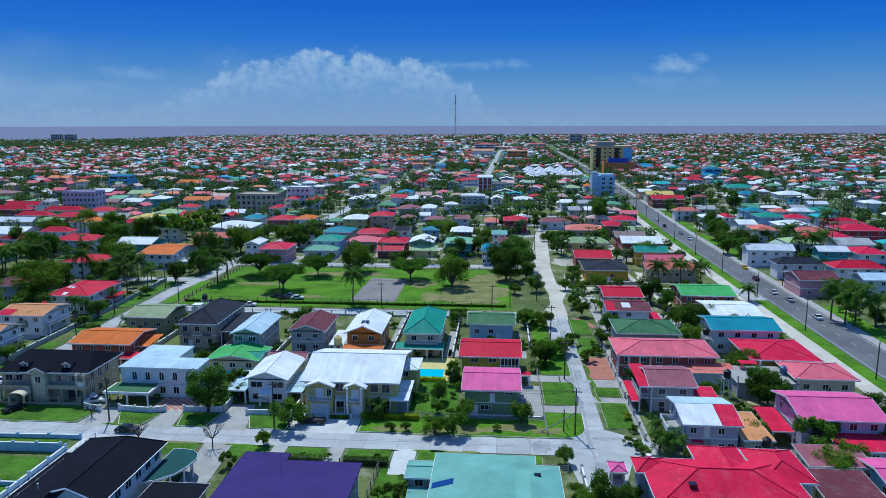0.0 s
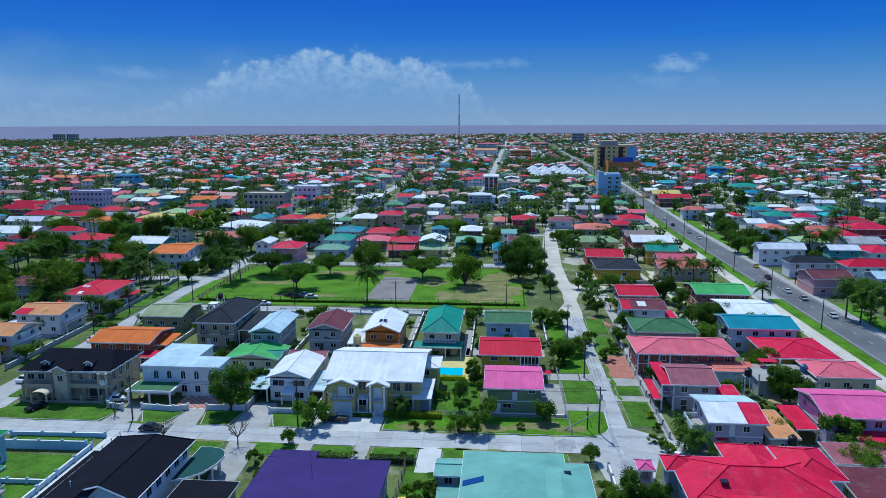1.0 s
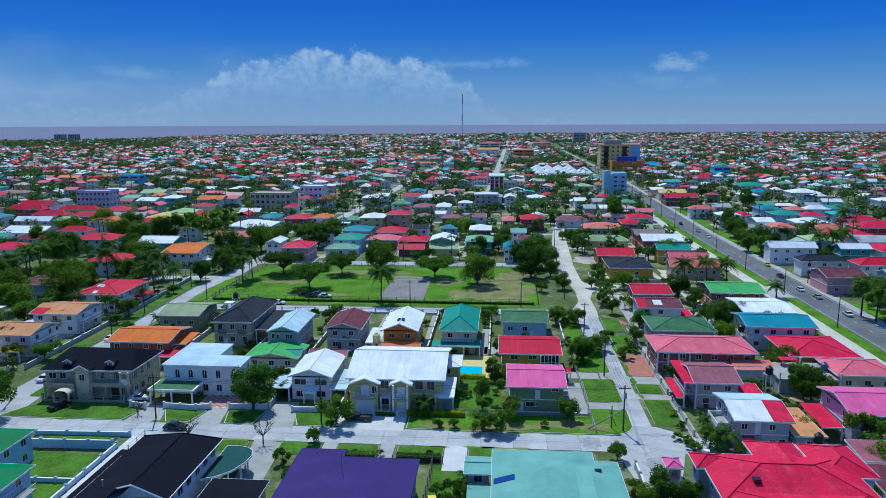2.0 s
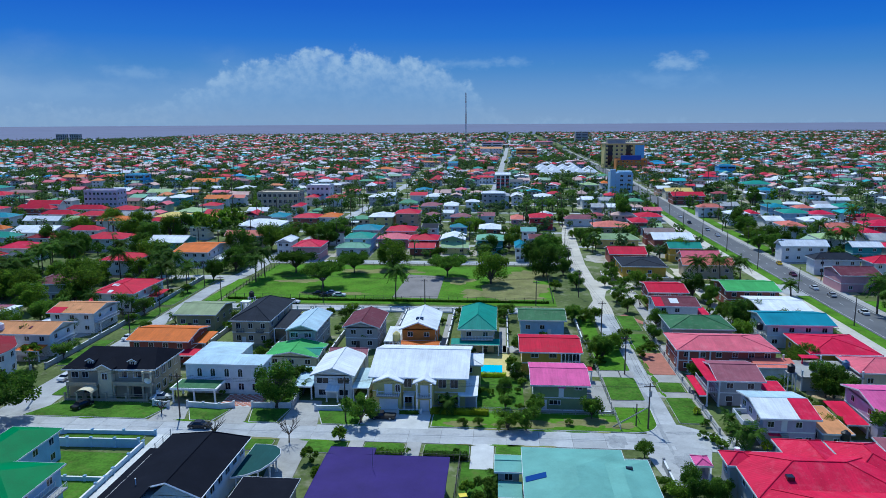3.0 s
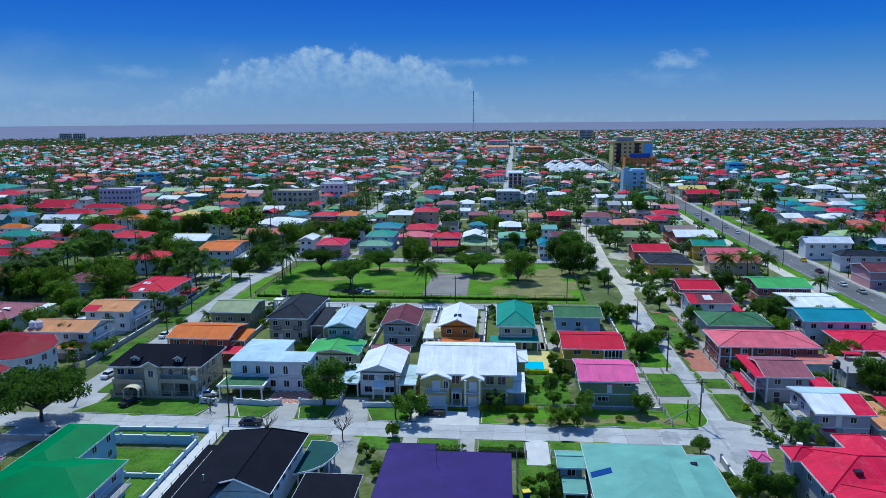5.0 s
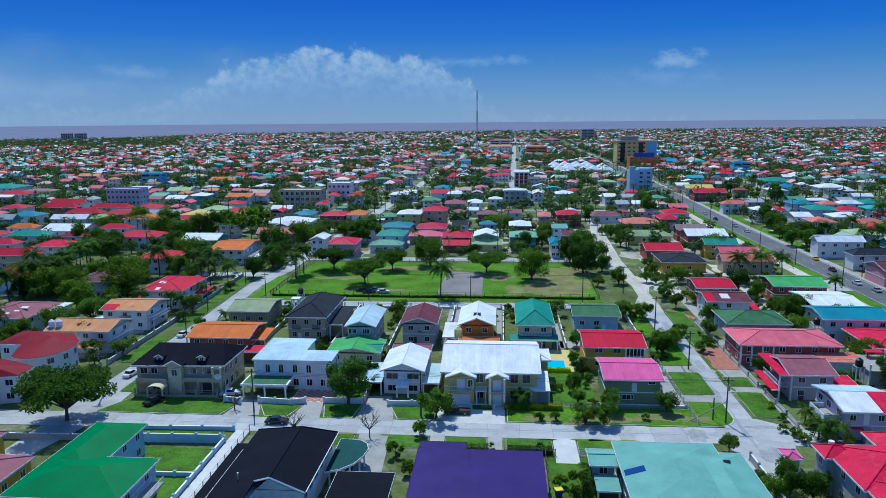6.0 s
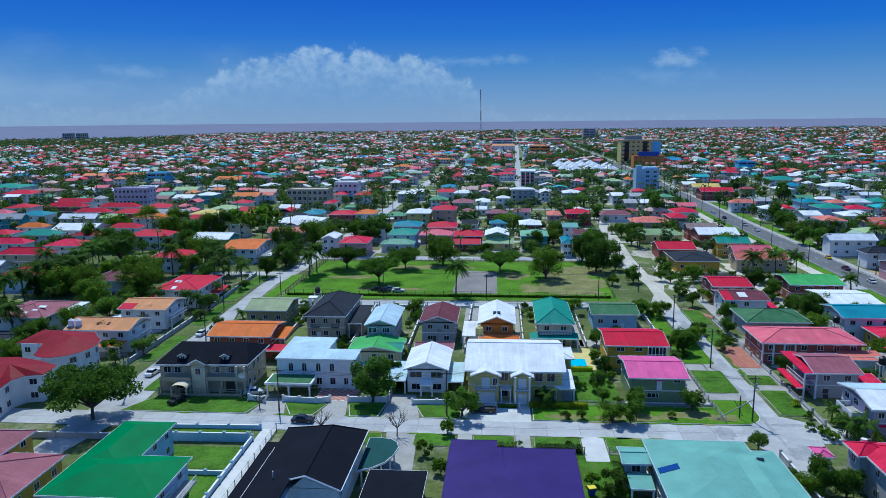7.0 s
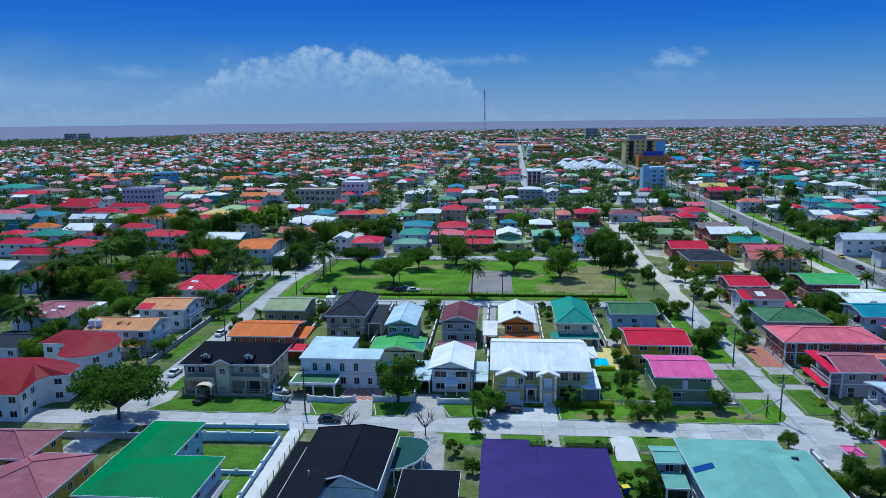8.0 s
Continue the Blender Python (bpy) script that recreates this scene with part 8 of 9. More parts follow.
# ---------------------------------------------------------------- taller buildings further off
def block(name, label, x, y, w, d, h, storeys, wmat, bays, rot=0, band=None, roof="flat", rmat="grey", win=(1.5, 1.5), side=3):
    ob = empty(name, pose(x, y, 0, 0, 0, rot), label, "building")
    part("wall", boxes((-w / 2, w / 2, -d / 2, d / 2, -0.3, h), (-w / 2, w / 2, -d / 2, -d / 2 + 0.25, h, h + 0.7), (-w / 2, w / 2, d / 2 - 0.25, d / 2, h, h + 0.7),
                        (-w / 2, -w / 2 + 0.25, -d / 2 + 0.25, d / 2 - 0.25, h, h + 0.7), (w / 2 - 0.25, w / 2, -d / 2 + 0.25, d / 2 - 0.25, h, h + 0.7)), WALLS[wmat], ob)
    sh = h / storeys
    for s in range(storeys):
        for i in range(bays):
            add_window(ob, -w / 2 + w * (i + 0.5) / bays, -d / 2, sh * (s + 0.55), 0, *win)
        for i in range(side):
            add_window(ob, w / 2, -d / 2 + d * (i + 0.5) / side, sh * (s + 0.55), 90, *win)
    if roof != "flat":
        add_roof(ob, roof, w + 1, d + 1, h + 0.3, 1.5, ROOFS[rmat])
    TAKEN.append((x, y, w / 2 + 2, d / 2 + 2))
    return ob


b = block("blue_office_tower", "pale blue six-storey office block", 77.6, 546, 16.5, 13, 16.5, 5, "blue", 3, win=(2.2, 1.4), side=4)
part("stair_tower", boxes((-8.4, -4.6, -7.0, -2.5, -0.2, 20.0)), WALLS["blue"], b)
part("roof_room", boxes((-2, 8.0, -4, 5, 16.5, 18.3)), WALLS["blue"], b)
b = block("yellow_office_tower", "cream and blue office tower with dark glass bands", 130.5, 858, 45, 26, 28, 6, "yellow", 8, win=(2.6, 1.8), side=4)
for px in (-16, 5):
    part("glass_band", boxes((px - 2.6, px + 2.6, -13.3, -12.9, 4, 27)), PANE, b)
part("blue_wing", boxes((12.5, 22.9, -13.4, 13.1, 0, 27)), WALLS["skyblue"], b)
part("penthouse", boxes((-18, 2, -8, 8, 28, 33)), WALLS["grey"], b)
part("roof_slab", boxes((-23.4, 23.4, -13.8, 13.8, 28.2, 29.2), (-19, 3, -9, 9, 33, 34)), WALLS["beige"], b)
b = block("orange_shop_building", "orange shop building with a blue roof sign", 131, 806, 33, 18, 12.5, 3, "orange", 7, side=3)
part("roof_board", boxes((-12, 10, -9.2, -8.2, 12.5, 17.5)), paint("royal_blue", (0.02, 0.08, 0.42), 0.5), b)
block("apartment_block", "white four-storey apartment block", -269, 437, 22, 12, 13.5, 4, "lilac", 8)
block("concrete_building", "unfinished grey three-storey concrete building", -158, 455, 27, 16, 11.0, 3, "beige", 8, win=(2.0, 2.0), side=4)
block("school_building", "white three-storey building with arched front", -140, 488, 16, 14, 12.5, 3, "white", 5)
b = block("checkered_tower", "red and white five-storey tower house", -11.5, 556, 10.5, 10, 14.5, 5, "white", 3, win=(2.4, 1.9), side=3)
for s in range(1, 5):
    for px in (-3.5, 0, 3.5):
        part("red_panel", boxes((px - 1.3, px + 1.3, -5.12, -4.98, s * 2.9 - 0.75, s * 2.9 + 0.45)), WALLS["red"], b)
add_roof(b, "gablex", 12, 11, 14.9, 1.6, ROOFS["white"])
block("arcade_house", "grey four-storey house behind the park", -18, 470, 15, 12, 9.0, 3, "grey", 4, roof="hip", rmat="white")
for bx, by, bw, bd, bh, st, wm, rm, lab in (
        (-336, 607, 17, 14, 10.5, 3, "skyblue", "blue", "bright blue three-storey house above the roofs"), (209, 723, 16, 14, 11.0, 3, "skyblue", "blue", "bright blue three-storey shop building"),
        (25, 1060, 30, 18, 14.0, 3, "orange", "tan", "long orange-brown commercial building"), (-29, 1331, 38, 20, 15.0, 4, "white", "pink", "long white building with pink roof"),
        (73, 1425, 34, 20, 13.0, 3, "cream", "pink", "cream building with pink roof"), (181, 1751, 30, 22, 26.0, 7, "grey", "grey", "grey glazed office tower in the town")):
    block("office_tower" if st == 7 else "town_building", lab, bx, by, bw, bd, bh, st, wm, 2, roof="flat" if st == 7 else "hip", rmat=rm, win=(bw * 0.42, 1.5), side=1)
market = empty("market_roof", pose(55, 760, 0), "cluster of white peaked market roofs", "market")
for k in range(14):
    px, py = -24 + 12 * (k % 5) + random.Random(k).uniform(-2, 2), -40 + 34 * (k // 5)
    add_roof(market, "hip", 13, 15, 5.0, 4.2, ROOFS["white"], px, py, caps=False)
    for sx in (-5.5, 5.5):
        for sy in (-6.5, 6.5):
            child("post", post_mesh(5.0, 0.2), market, pose(px + sx, py + sy, 0))
TAKEN.append((55, 760, 34, 60))
mast = empty("radio_mast", pose(-58.5, 925, 0), "slender red and white radio mast", "mast")
mast_red, mast_white = paint("mast_red", (0.26, 0.10, 0.10), 0.6), paint("mast_white", (0.60, 0.60, 0.62), 0.6)
for n in range(7):                      # seven painted sections
    bm = bmesh.new()
    z0, z1 = 13.0 * n, 13.0 * (n + 1)
    r0, r1 = 1.2 - 0.0075 * z0, 1.2 - 0.0075 * z1
    for a in range(3):
        c = a * 2.094
        tube(bm, (r0 * math.cos(c), r0 * math.sin(c), z0), (r1 * math.cos(c), r1 * math.sin(c), z1), 0.26, 0.24, 5)
    for k in range(4):
        z, r = z0 + 3.25 * k, 1.2 - 0.0075 * (z0 + 3.25 * k)
        for a in range(3):
            c0, c1 = a * 2.094, (a + 1) * 2.094
            tube(bm, (r * math.cos(c0), r * math.sin(c0), z), (r * math.cos(c1), r * math.sin(c1), z + 3.25), 0.12, 0.12, 4, False)
    part("lattice_section", bm, mast_red if n % 2 == 0 else mast_white, mast, "dull red lattice section" if n % 2 == 0 else "white lattice section")
bm = bmesh.new()
tube(bm, (0, 0, 91.0), (0, 0, 92.5), 0.1, 0.06, 5)
part("lamp_rod", bm, STEEL, mast)
for k in range(2):
    block("distant_tower_block", "far grey concrete tower block on the shore", -1248 + 40 * k, 1925, 26, 18, 22, 5, "grey", 4, win=(4, 3), side=2)

# ---------------------------------------------------------------- trees, palms and shrubs
tree('umbrella', -74.7, 234.5, 0.88)
tree('umbrella', -91.1, 257.8, 0.91)
tree('palm', -101.4, 242.0, 1.28)
tree('palm', -101.2, 251.4, 1.32)
tree('umbrella', -68.7, 258.8, 0.75)
tree('broad', -55.1, 267.8, 1.50)
tree('umbrella', -32.8, 254.5, 0.82)
tree('broad', -16.5, 244.2, 1.49)
tree('palm', -46.9, 218.6, 1.35)
tree('dark', 2.8, 256.1, 1.41)
tree('dark', -0.3, 274.5, 1.33)
tree('dark', 9.3, 274.9, 1.28)
tree('dark', 3.2, 292.1, 1.35)
tree('dark', 8.4, 298.6, 1.26)
tree('bush', 5.5, 235.0, 1.50)
tree('dark', 13.0, 238.7, 0.77)
tree('dark', 10.3, 259.4, 0.83)
tree('dark', -115.9, 260.8, 1.29)
tree('dark', -115.5, 269.5, 1.09)
tree('dark', -123.6, 286.9, 1.50)
tree('dark', -92.2, 314.0, 1.50)
tree('dark', -89.0, 326.3, 1.50)
tree('broad', -101.0, 322.8, 1.29)
tree('broad', -115.9, 304.5, 1.50)
tree('broad', -109.8, 310.4, 1.26)
tree('mid', -159.3, 337.1, 1.50)
tree('mid', -157.5, 351.5, 1.50)
tree('mid', -172.7, 358.6, 1.47)
tree('mid', -158.0, 371.0, 1.36)
tree('middark', -144.7, 329.2, 1.28)
tree('broad', -32.2, 344.8, 1.21)
tree('broad', -26.0, 355.7, 1.17)
tree('broad', -9.4, 307.2, 1.08)
tree('palm', -47.8, 309.9, 1.18)
tree('dark', -18.1, 300.2, 1.20)
tree('broad', -6.0, 334.0, 1.10)
tree('midpalm', -114.2, 418.0, 1.27)
tree('midpalm', -107.9, 413.1, 1.26)
tree('midpalm', -104.3, 420.8, 1.28)
tree('midpalm', -100.8, 439.6, 1.21)
tree('midpalm', -85.3, 445.6, 1.22)
tree('midpalm', 1.1, 401.4, 1.30)
tree('midpalm', 6.2, 406.2, 1.30)
tree('midpalm', 11.0, 406.3, 1.30)
tree('midpalm', 16.3, 411.2, 1.23)
tree('midpalm', 34.9, 478.0, 1.30)
tree('midpalm', 20.4, 380.3, 1.04)
tree('middark', 19.3, 390.8, 1.06)
tree('palm', -200.9, 242.9, 1.35)
tree('palm', -182.3, 231.9, 1.35)
tree('palm', -191.6, 253.3, 1.35)
tree('palm', -195.1, 266.1, 1.35)
tree('palm', -162.4, 262.0, 1.35)
tree('palm', -133.3, 246.1, 1.35)
tree('palm', -137.3, 243.1, 1.35)
tree('palm', -124.0, 234.7, 0.99)
tree('dark', -205.7, 290.1, 1.44)
tree('dark', -219.5, 303.4, 1.37)
tree('dark', -186.2, 266.5, 1.32)
tree('dark', -196.8, 290.4, 1.28)
tree('broad', -155.9, 224.7, 1.50)
tree('broad', -158.0, 237.5, 1.08)
tree('light', -175.1, 218.2, 1.50)
tree('light', -165.4, 212.6, 1.35)
tree('light', -162.4, 220.4, 1.24)
tree('broad', -176.7, 212.1, 1.30)
tree('dark', -170.2, 291.5, 1.38)
tree('dark', -176.6, 312.4, 1.32)
tree('broad', -151.3, 268.0, 1.46)
tree('broad', -148.1, 247.3, 1.09)
tree('dark', -223.6, 289.4, 0.89)
tree('broad', -224.6, 334.9, 1.50)
tree('broad', -223.6, 363.0, 1.50)
tree('broad', -201.1, 350.1, 1.50)
tree('broad', -178.1, 336.5, 1.44)
tree('broad', -194.0, 327.5, 1.30)
tree('dark', -170.8, 336.7, 1.50)
tree('light', -147.3, 286.0, 1.22)
tree('umbrella', -111.0, 119.2, 1.03)
tree('broad', -147.0, 172.6, 1.06)
tree('broad', -158.2, 199.3, 1.29)
tree('broad', -168.8, 213.0, 1.23)
tree('light', -147.8, 190.3, 1.05)
tree('broad', -130.2, 180.6, 0.81)
tree('broad', -149.8, 213.6, 1.50)
tree('dark', -160.4, 225.0, 1.36)
tree('broad', -134.9, 163.5, 0.84)
tree('light', -129.8, 166.9, 1.02)
tree('bush', -127.1, 155.9, 1.50)
tree('dark', -58.4, 130.8, 1.12)
tree('light', -39.9, 125.1, 1.07)
tree('smallpalm', -23.6, 130.3, 1.02)
tree('smallpalm', -24.5, 134.6, 0.80)
tree('light', -17.1, 124.8, 0.32)
tree('broad', -11.6, 123.6, 0.54)
tree('light', -20.1, 124.6, 0.32)
tree('dark', -12.3, 139.8, 0.54)
tree('dark', -9.6, 149.9, 0.51)
tree('light', -12.0, 133.2, 0.53)
tree('light', -8.2, 123.7, 0.80)
tree('light', 4.6, 129.6, 0.69)
tree('smallpalm', -48.1, 172.9, 1.37)
tree('broad', 10.5, 165.6, 0.63)
tree('broad', 14.4, 171.0, 0.62)
tree('bush', -10.7, 157.3, 1.06)
tree('dark', -8.4, 170.0, 0.49)
tree('light', -57.4, 193.8, 0.73)
tree('light', -55.8, 188.1, 0.51)
tree('broad', -57.3, 201.1, 0.53)
tree('light', 7.4, 196.3, 0.81)
tree('broad', 13.0, 196.5, 0.73)
tree('light', -150.8, 263.0, 1.27)
tree('bush', -122.2, 204.0, 1.30)
tree('dark', -108.7, 175.2, 0.53)
tree('smallpalm', -106.7, 188.9, 0.87)
tree('shrub', 23.9, 122.4, 0.75)
tree('smallpalm', 28.8, 119.6, 1.1)
tree('smallpalm', 31.4, 119.8, 1.15)
tree('smallpalm', 29.7, 127.4, 0.9)
tree('bush', 25.4, 119.4, 0.8)
tree('shrub', 25.2, 121.4, 0.7)
tree('gold', 25.7, 133.4, 0.62)
tree('gold', 33.6, 118.6, 0.8)
tree('shrub', 26.2, 118.2, 0.7)
tree('bush', 29.2, 124.6, 0.7)
tree('light', 11.7, 114.2, 0.52)
tree('light', 12.6, 102.7, 0.47)
tree('dark', 16.4, 100.1, 0.70)
tree('dark', 19.2, 98.7, 0.62)
tree('broad', 14.0, 99.1, 0.46)
tree('smallpalm', -12.9, 101.0, 1.06)
tree('light', -15.0, 97.6, 0.72)
tree('bush', -42.1, 117.0, 1.07)
tree('shrub', -33.7, 112.6, 0.52)
tree('shrub', -29.3, 112.9, 0.52)
tree('shrub', -20.6, 113.1, 0.51)
tree('bush', -45.4, 108.7, 0.90)
tree('bush', -42.1, 102.2, 0.97)
tree('bush', -18.4, 100.3, 0.83)
tree('light', 56.4, 120.9, 1.22)
tree('dark', 56.1, 143.6, 0.85)
tree('dark', 56.3, 149.9, 0.70)
tree('dark', 56.3, 137.9, 0.72)
tree('dark', 58.4, 162.3, 0.75)
tree('broad', 47.2, 125.8, 0.50)
tree('light', 48.4, 123.6, 0.55)
tree('smallpalm', 46.5, 128.1, 0.85)
tree('light', 59.6, 115.9, 0.80)
tree('broad', 55.0, 111.8, 0.68)
tree('broad', 66.2, 124.9, 0.58)
tree('light', 67.6, 122.8, 0.77)
tree('palm', 98.1, 210.6, 1.35)
tree('palm', 99.4, 204.8, 1.35)
tree('palm', 101.3, 203.2, 1.35)
tree('palm', 106.8, 202.5, 1.35)
tree('smallpalm', 81.3, 230.8, 1.50)
tree('dark', 52.8, 192.1, 1.06)
tree('dark', 58.2, 201.9, 0.80)
tree('palm', 55.6, 245.6, 1.33)
tree('palm', 63.8, 247.9, 1.35)
tree('palm', 70.3, 246.6, 1.28)
tree('dark', 48.9, 227.1, 0.98)
tree('dark', 52.8, 220.3, 0.72)
tree('bush', 23.5, 218.2, 1.50)
tree('smallpalm', 24.4, 221.8, 1.50)
tree('bush', 30.2, 215.3, 1.50)
tree('light', 25.1, 208.5, 0.72)
tree('dark', 30.6, 194.3, 0.72)
tree('dark', 27.2, 181.2, 0.59)
tree('bush', 21.9, 167.5, 1.18)
tree('bush', 19.1, 180.7, 1.17)
tree('broad', 17.0, 173.6, 0.53)
tree('dark', 11.4, 164.7, 0.72)
tree('light', 29.4, 239.5, 0.77)
tree('light', 36.1, 246.6, 0.66)
tree('light', 42.0, 248.7, 0.67)
tree('light', 23.1, 241.7, 0.71)
tree('broad', 59.4, 294.4, 1.19)
tree('dark', 57.9, 412.2, 1.50)
tree('dark', 61.6, 448.5, 1.42)
tree('dark', 100.5, 315.5, 1.06)
tree('dark', 103.2, 306.3, 1.17)
tree('broad', 105.0, 337.9, 1.05)
tree('dark', 107.3, 354.6, 1.33)
tree('dark', 110.7, 373.0, 1.48)
tree('dark', 108.6, 315.9, 1.42)
tree('palm', 128.6, 309.9, 1.35)
tree('palm', 131.9, 306.1, 1.35)
tree('palm', 140.4, 317.1, 1.35)
tree('palm', 133.3, 331.2, 1.35)
tree('palm', 170.6, 384.6, 1.35)
tree('midpalm', 142.2, 520.7, 1.30)
tree('midpalm', 152.5, 528.3, 1.30)
tree('midpalm', 156.1, 520.8, 1.30)
tree('middark', 155.8, 486.2, 1.39)
tree('middark', 143.8, 540.0, 1.31)
tree('light', 128.4, 350.2, 1.18)
tree('light', 135.2, 353.8, 1.19)
tree('dark', 25.8, 312.7, 0.86)
tree('dark', 30.4, 327.5, 0.90)
tree('dark', 24.9, 335.1, 0.85)
tree('broad', 21.8, 343.2, 0.54)
tree('palm', -161.7, 168.0, 1.35)
tree('palm', -163.9, 165.5, 1.25)
tree('light', -150.5, 157.0, 1.14)
tree('light', -154.0, 165.9, 0.97)
tree('broad', -149.9, 150.8, 0.76)
tree('broad', -183.0, 188.9, 0.94)
tree('broad', -192.4, 198.1, 1.09)
tree('smallpalm', -143.0, 151.1, 1.36)
tree('light', -182.6, 216.3, 1.37)
tree('light', -181.5, 224.3, 1.26)
tree('palm', -188.6, 232.6, 1.35)
tree('palm', -186.5, 216.2, 1.35)
tree('palm', -184.4, 213.2, 1.35)
tree('palm', -184.2, 195.7, 1.35)
tree('palm', -189.1, 195.6, 1.35)
tree('palm', -185.2, 205.9, 1.35)
tree('palm', -184.2, 236.3, 1.35)
tree('palm', -181.2, 215.6, 1.35)
tree('palm', -180.0, 221.9, 1.35)
tree('palm', -188.3, 250.6, 1.35)
tree('palm', -186.7, 254.7, 1.35)
tree('palm', -153.9, 244.6, 1.35)
tree('palm', -126.3, 225.3, 1.35)
tree('palm', -142.7, 255.8, 1.35)
tree('palm', -179.8, 259.1, 1.35)

# yards between the houses
rng = random.Random(5)


def clear(x, y, r):
    if 115 < y < 125 or y < 134 and x < -25 or 204 < y < 276 and -106 < x < 24 or 274 < y < 286 or abs(x + 111.5) < 5.5 and y < 300 or abs(x - 17.3 - max(0, (y - 210) * 0.035)) < 5.5 + r and 120 < y < 420:
        return False
    if -15 - r < x - main_x(y) < 9.5 + r or abs(x + 15) < 4 and abs(y - 156) < 6:
        return False
    return free(x, y, r, r)


# pale yards round the houses on both sides
for hx, hy, hw, hd in [q for q in TAKEN if 126 < q[1] < 300 and (q[0] < -118 or q[0] > 30) and q[2] > 4]:
    if rng.random() < 0.62 and -15 > hx + hw + 2 - main_x(hy) or hx < -118:
        flat("yard_slab", blob(hx + rng.uniform(-2, 2), hy - hd - 1.0, hw * rng.uniform(0.7, 1.1), rng.uniform(2.5, 4.0), hx * 0.37, 16, 0.12), 0.05, rng.choice((CONCRETE, CONCRETE, SAND, EARTH)), "pale bare yard before a house", "yard", 0.08)
for k in range(1700):
    y = rng.uniform(126, 290)
    x = rng.uniform(-0.72 * y - 40, 0.52 * y + 10)
    kind = rng.choice(("bush", "bush", "shrub", "smallpalm", "light", "broad", "dark"))
    if x < -118 and kind in ("broad", "dark") and rng.random() < 0.6:
        kind = "palm"
    if x > 20 and kind in ("broad", "dark") and rng.random() < 0.6:
        kind = rng.choice(("shrub", "smallpalm", "light"))
    if -104 < x < 12 and y < 204 and kind in ("broad", "dark"):
        kind = "bush"
    s = rng.uniform(0.5, 0.95)
    r = {"broad": 3.2, "dark": 3.0, "light": 2.4}.get(kind, 1.3) * s
    if clear(x, y, r) and rng.random() < (0.70 if x < -115 else 0.95 if x > 28 else 0.75):
        tree(kind, x, y, s)
        TAKEN.append((x, y, r * 0.7, r * 0.7))

# ---------------------------------------------------------------- the town beyond
def island_mat(name, stops, rough=0.6, var=0.15):
    """One paint per piece, picked from a set of town colours."""
    m = bpy.data.materials.new(name)
    m.use_nodes = True
    n, l = m.node_tree.nodes, m.node_tree.links
    b = n["Principled BSDF"]
    b.inputs["Roughness"].default_value, b.inputs["Specular IOR Level"].default_value = rough, 0.15
    g, r = n.new("ShaderNodeNewGeometry"), n.new("ShaderNodeValToRGB")
    r.color_ramp.interpolation = "CONSTANT"
    ramp(r, stops)
    l.new(g.outputs["Random Per Island"], r.inputs[0])
    t, z = n.new("ShaderNodeTexCoord"), n.new("ShaderNodeTexNoise")
    z.inputs["Scale"].default_value, z.inputs["Detail"].default_value = 0.25, 4
    l.new(t.outputs["Object"], z.inputs["Vector"])
    h, v = n.new("ShaderNodeHueSaturation"), n.new("ShaderNodeMapRange")
    v.inputs["From Min"].default_value, v.inputs["From Max"].default_value = 0.3, 0.7
    v.inputs["To Min"].default_value, v.inputs["To Max"].default_value = 1 - var, 1 + var
    l.new(z.outputs["Fac"], v.inputs["Value"]), l.new(v.outputs[0], h.inputs["Value"]), l.new(r.outputs[0], h.inputs["Color"])
    l.new(h.outputs[0], b.inputs["Base Color"])
    return m


TOWN_ROOF = island_mat("town_roofs", [(0.0, (0.58, 0.025, 0.06)), (0.15, (0.68, 0.15, 0.19)), (0.27, (0.38, 0.08, 0.10)), (0.32, (0.30, 0.16, 0.17)), (0.37, (0.70, 0.24, 0.11)),
                                      (0.42, (0.64, 0.43, 0.37)), (0.49, (0.78, 0.79, 0.81)), (0.62, (0.58, 0.58, 0.61)), (0.72, (0.42, 0.41, 0.43)), (0.78, (0.12, 0.32, 0.18)),
                                      (0.84, (0.34, 0.48, 0.34)), (0.90, (0.05, 0.40, 0.42)), (0.95, (0.03, 0.32, 0.60)), (0.98, (0.10, 0.11, 0.13))], 0.75)
TOWN_WALL = island_mat("town_walls", [(0.0, (0.74, 0.74, 0.73)), (0.4, (0.55, 0.52, 0.46)), (0.55, (0.60, 0.45, 0.40)), (0.68, (0.45, 0.55, 0.60)), (0.78, (0.62, 0.55, 0.33)),
                                      (0.88, (0.40, 0.40, 0.40)), (0.94, (0.45, 0.55, 0.38))], 0.85)


def north_street(y):
    """Middle of the street that runs on from the west street."""
    return -107.5 + 0.0335 * (y - 300) if y < 950 else -85.7 + 0.006 * (y - 950)


def middle_street(y):
    return -18.0 + 0.02 * (y - 560)


for name, fx, y0 in (("north_street", north_street, 300), ("middle_street", middle_street, 520)):
    ys = [y0 + k * (2000 - y0) / 12 for k in range(13)]
    flat(name, [(fx(v) + 3.2, v) for v in ys] + [(fx(v) - 3.2, v) for v in reversed(ys)], 0.06, ROAD, "long straight pale street through the town", "street")
bm = bmesh.new()


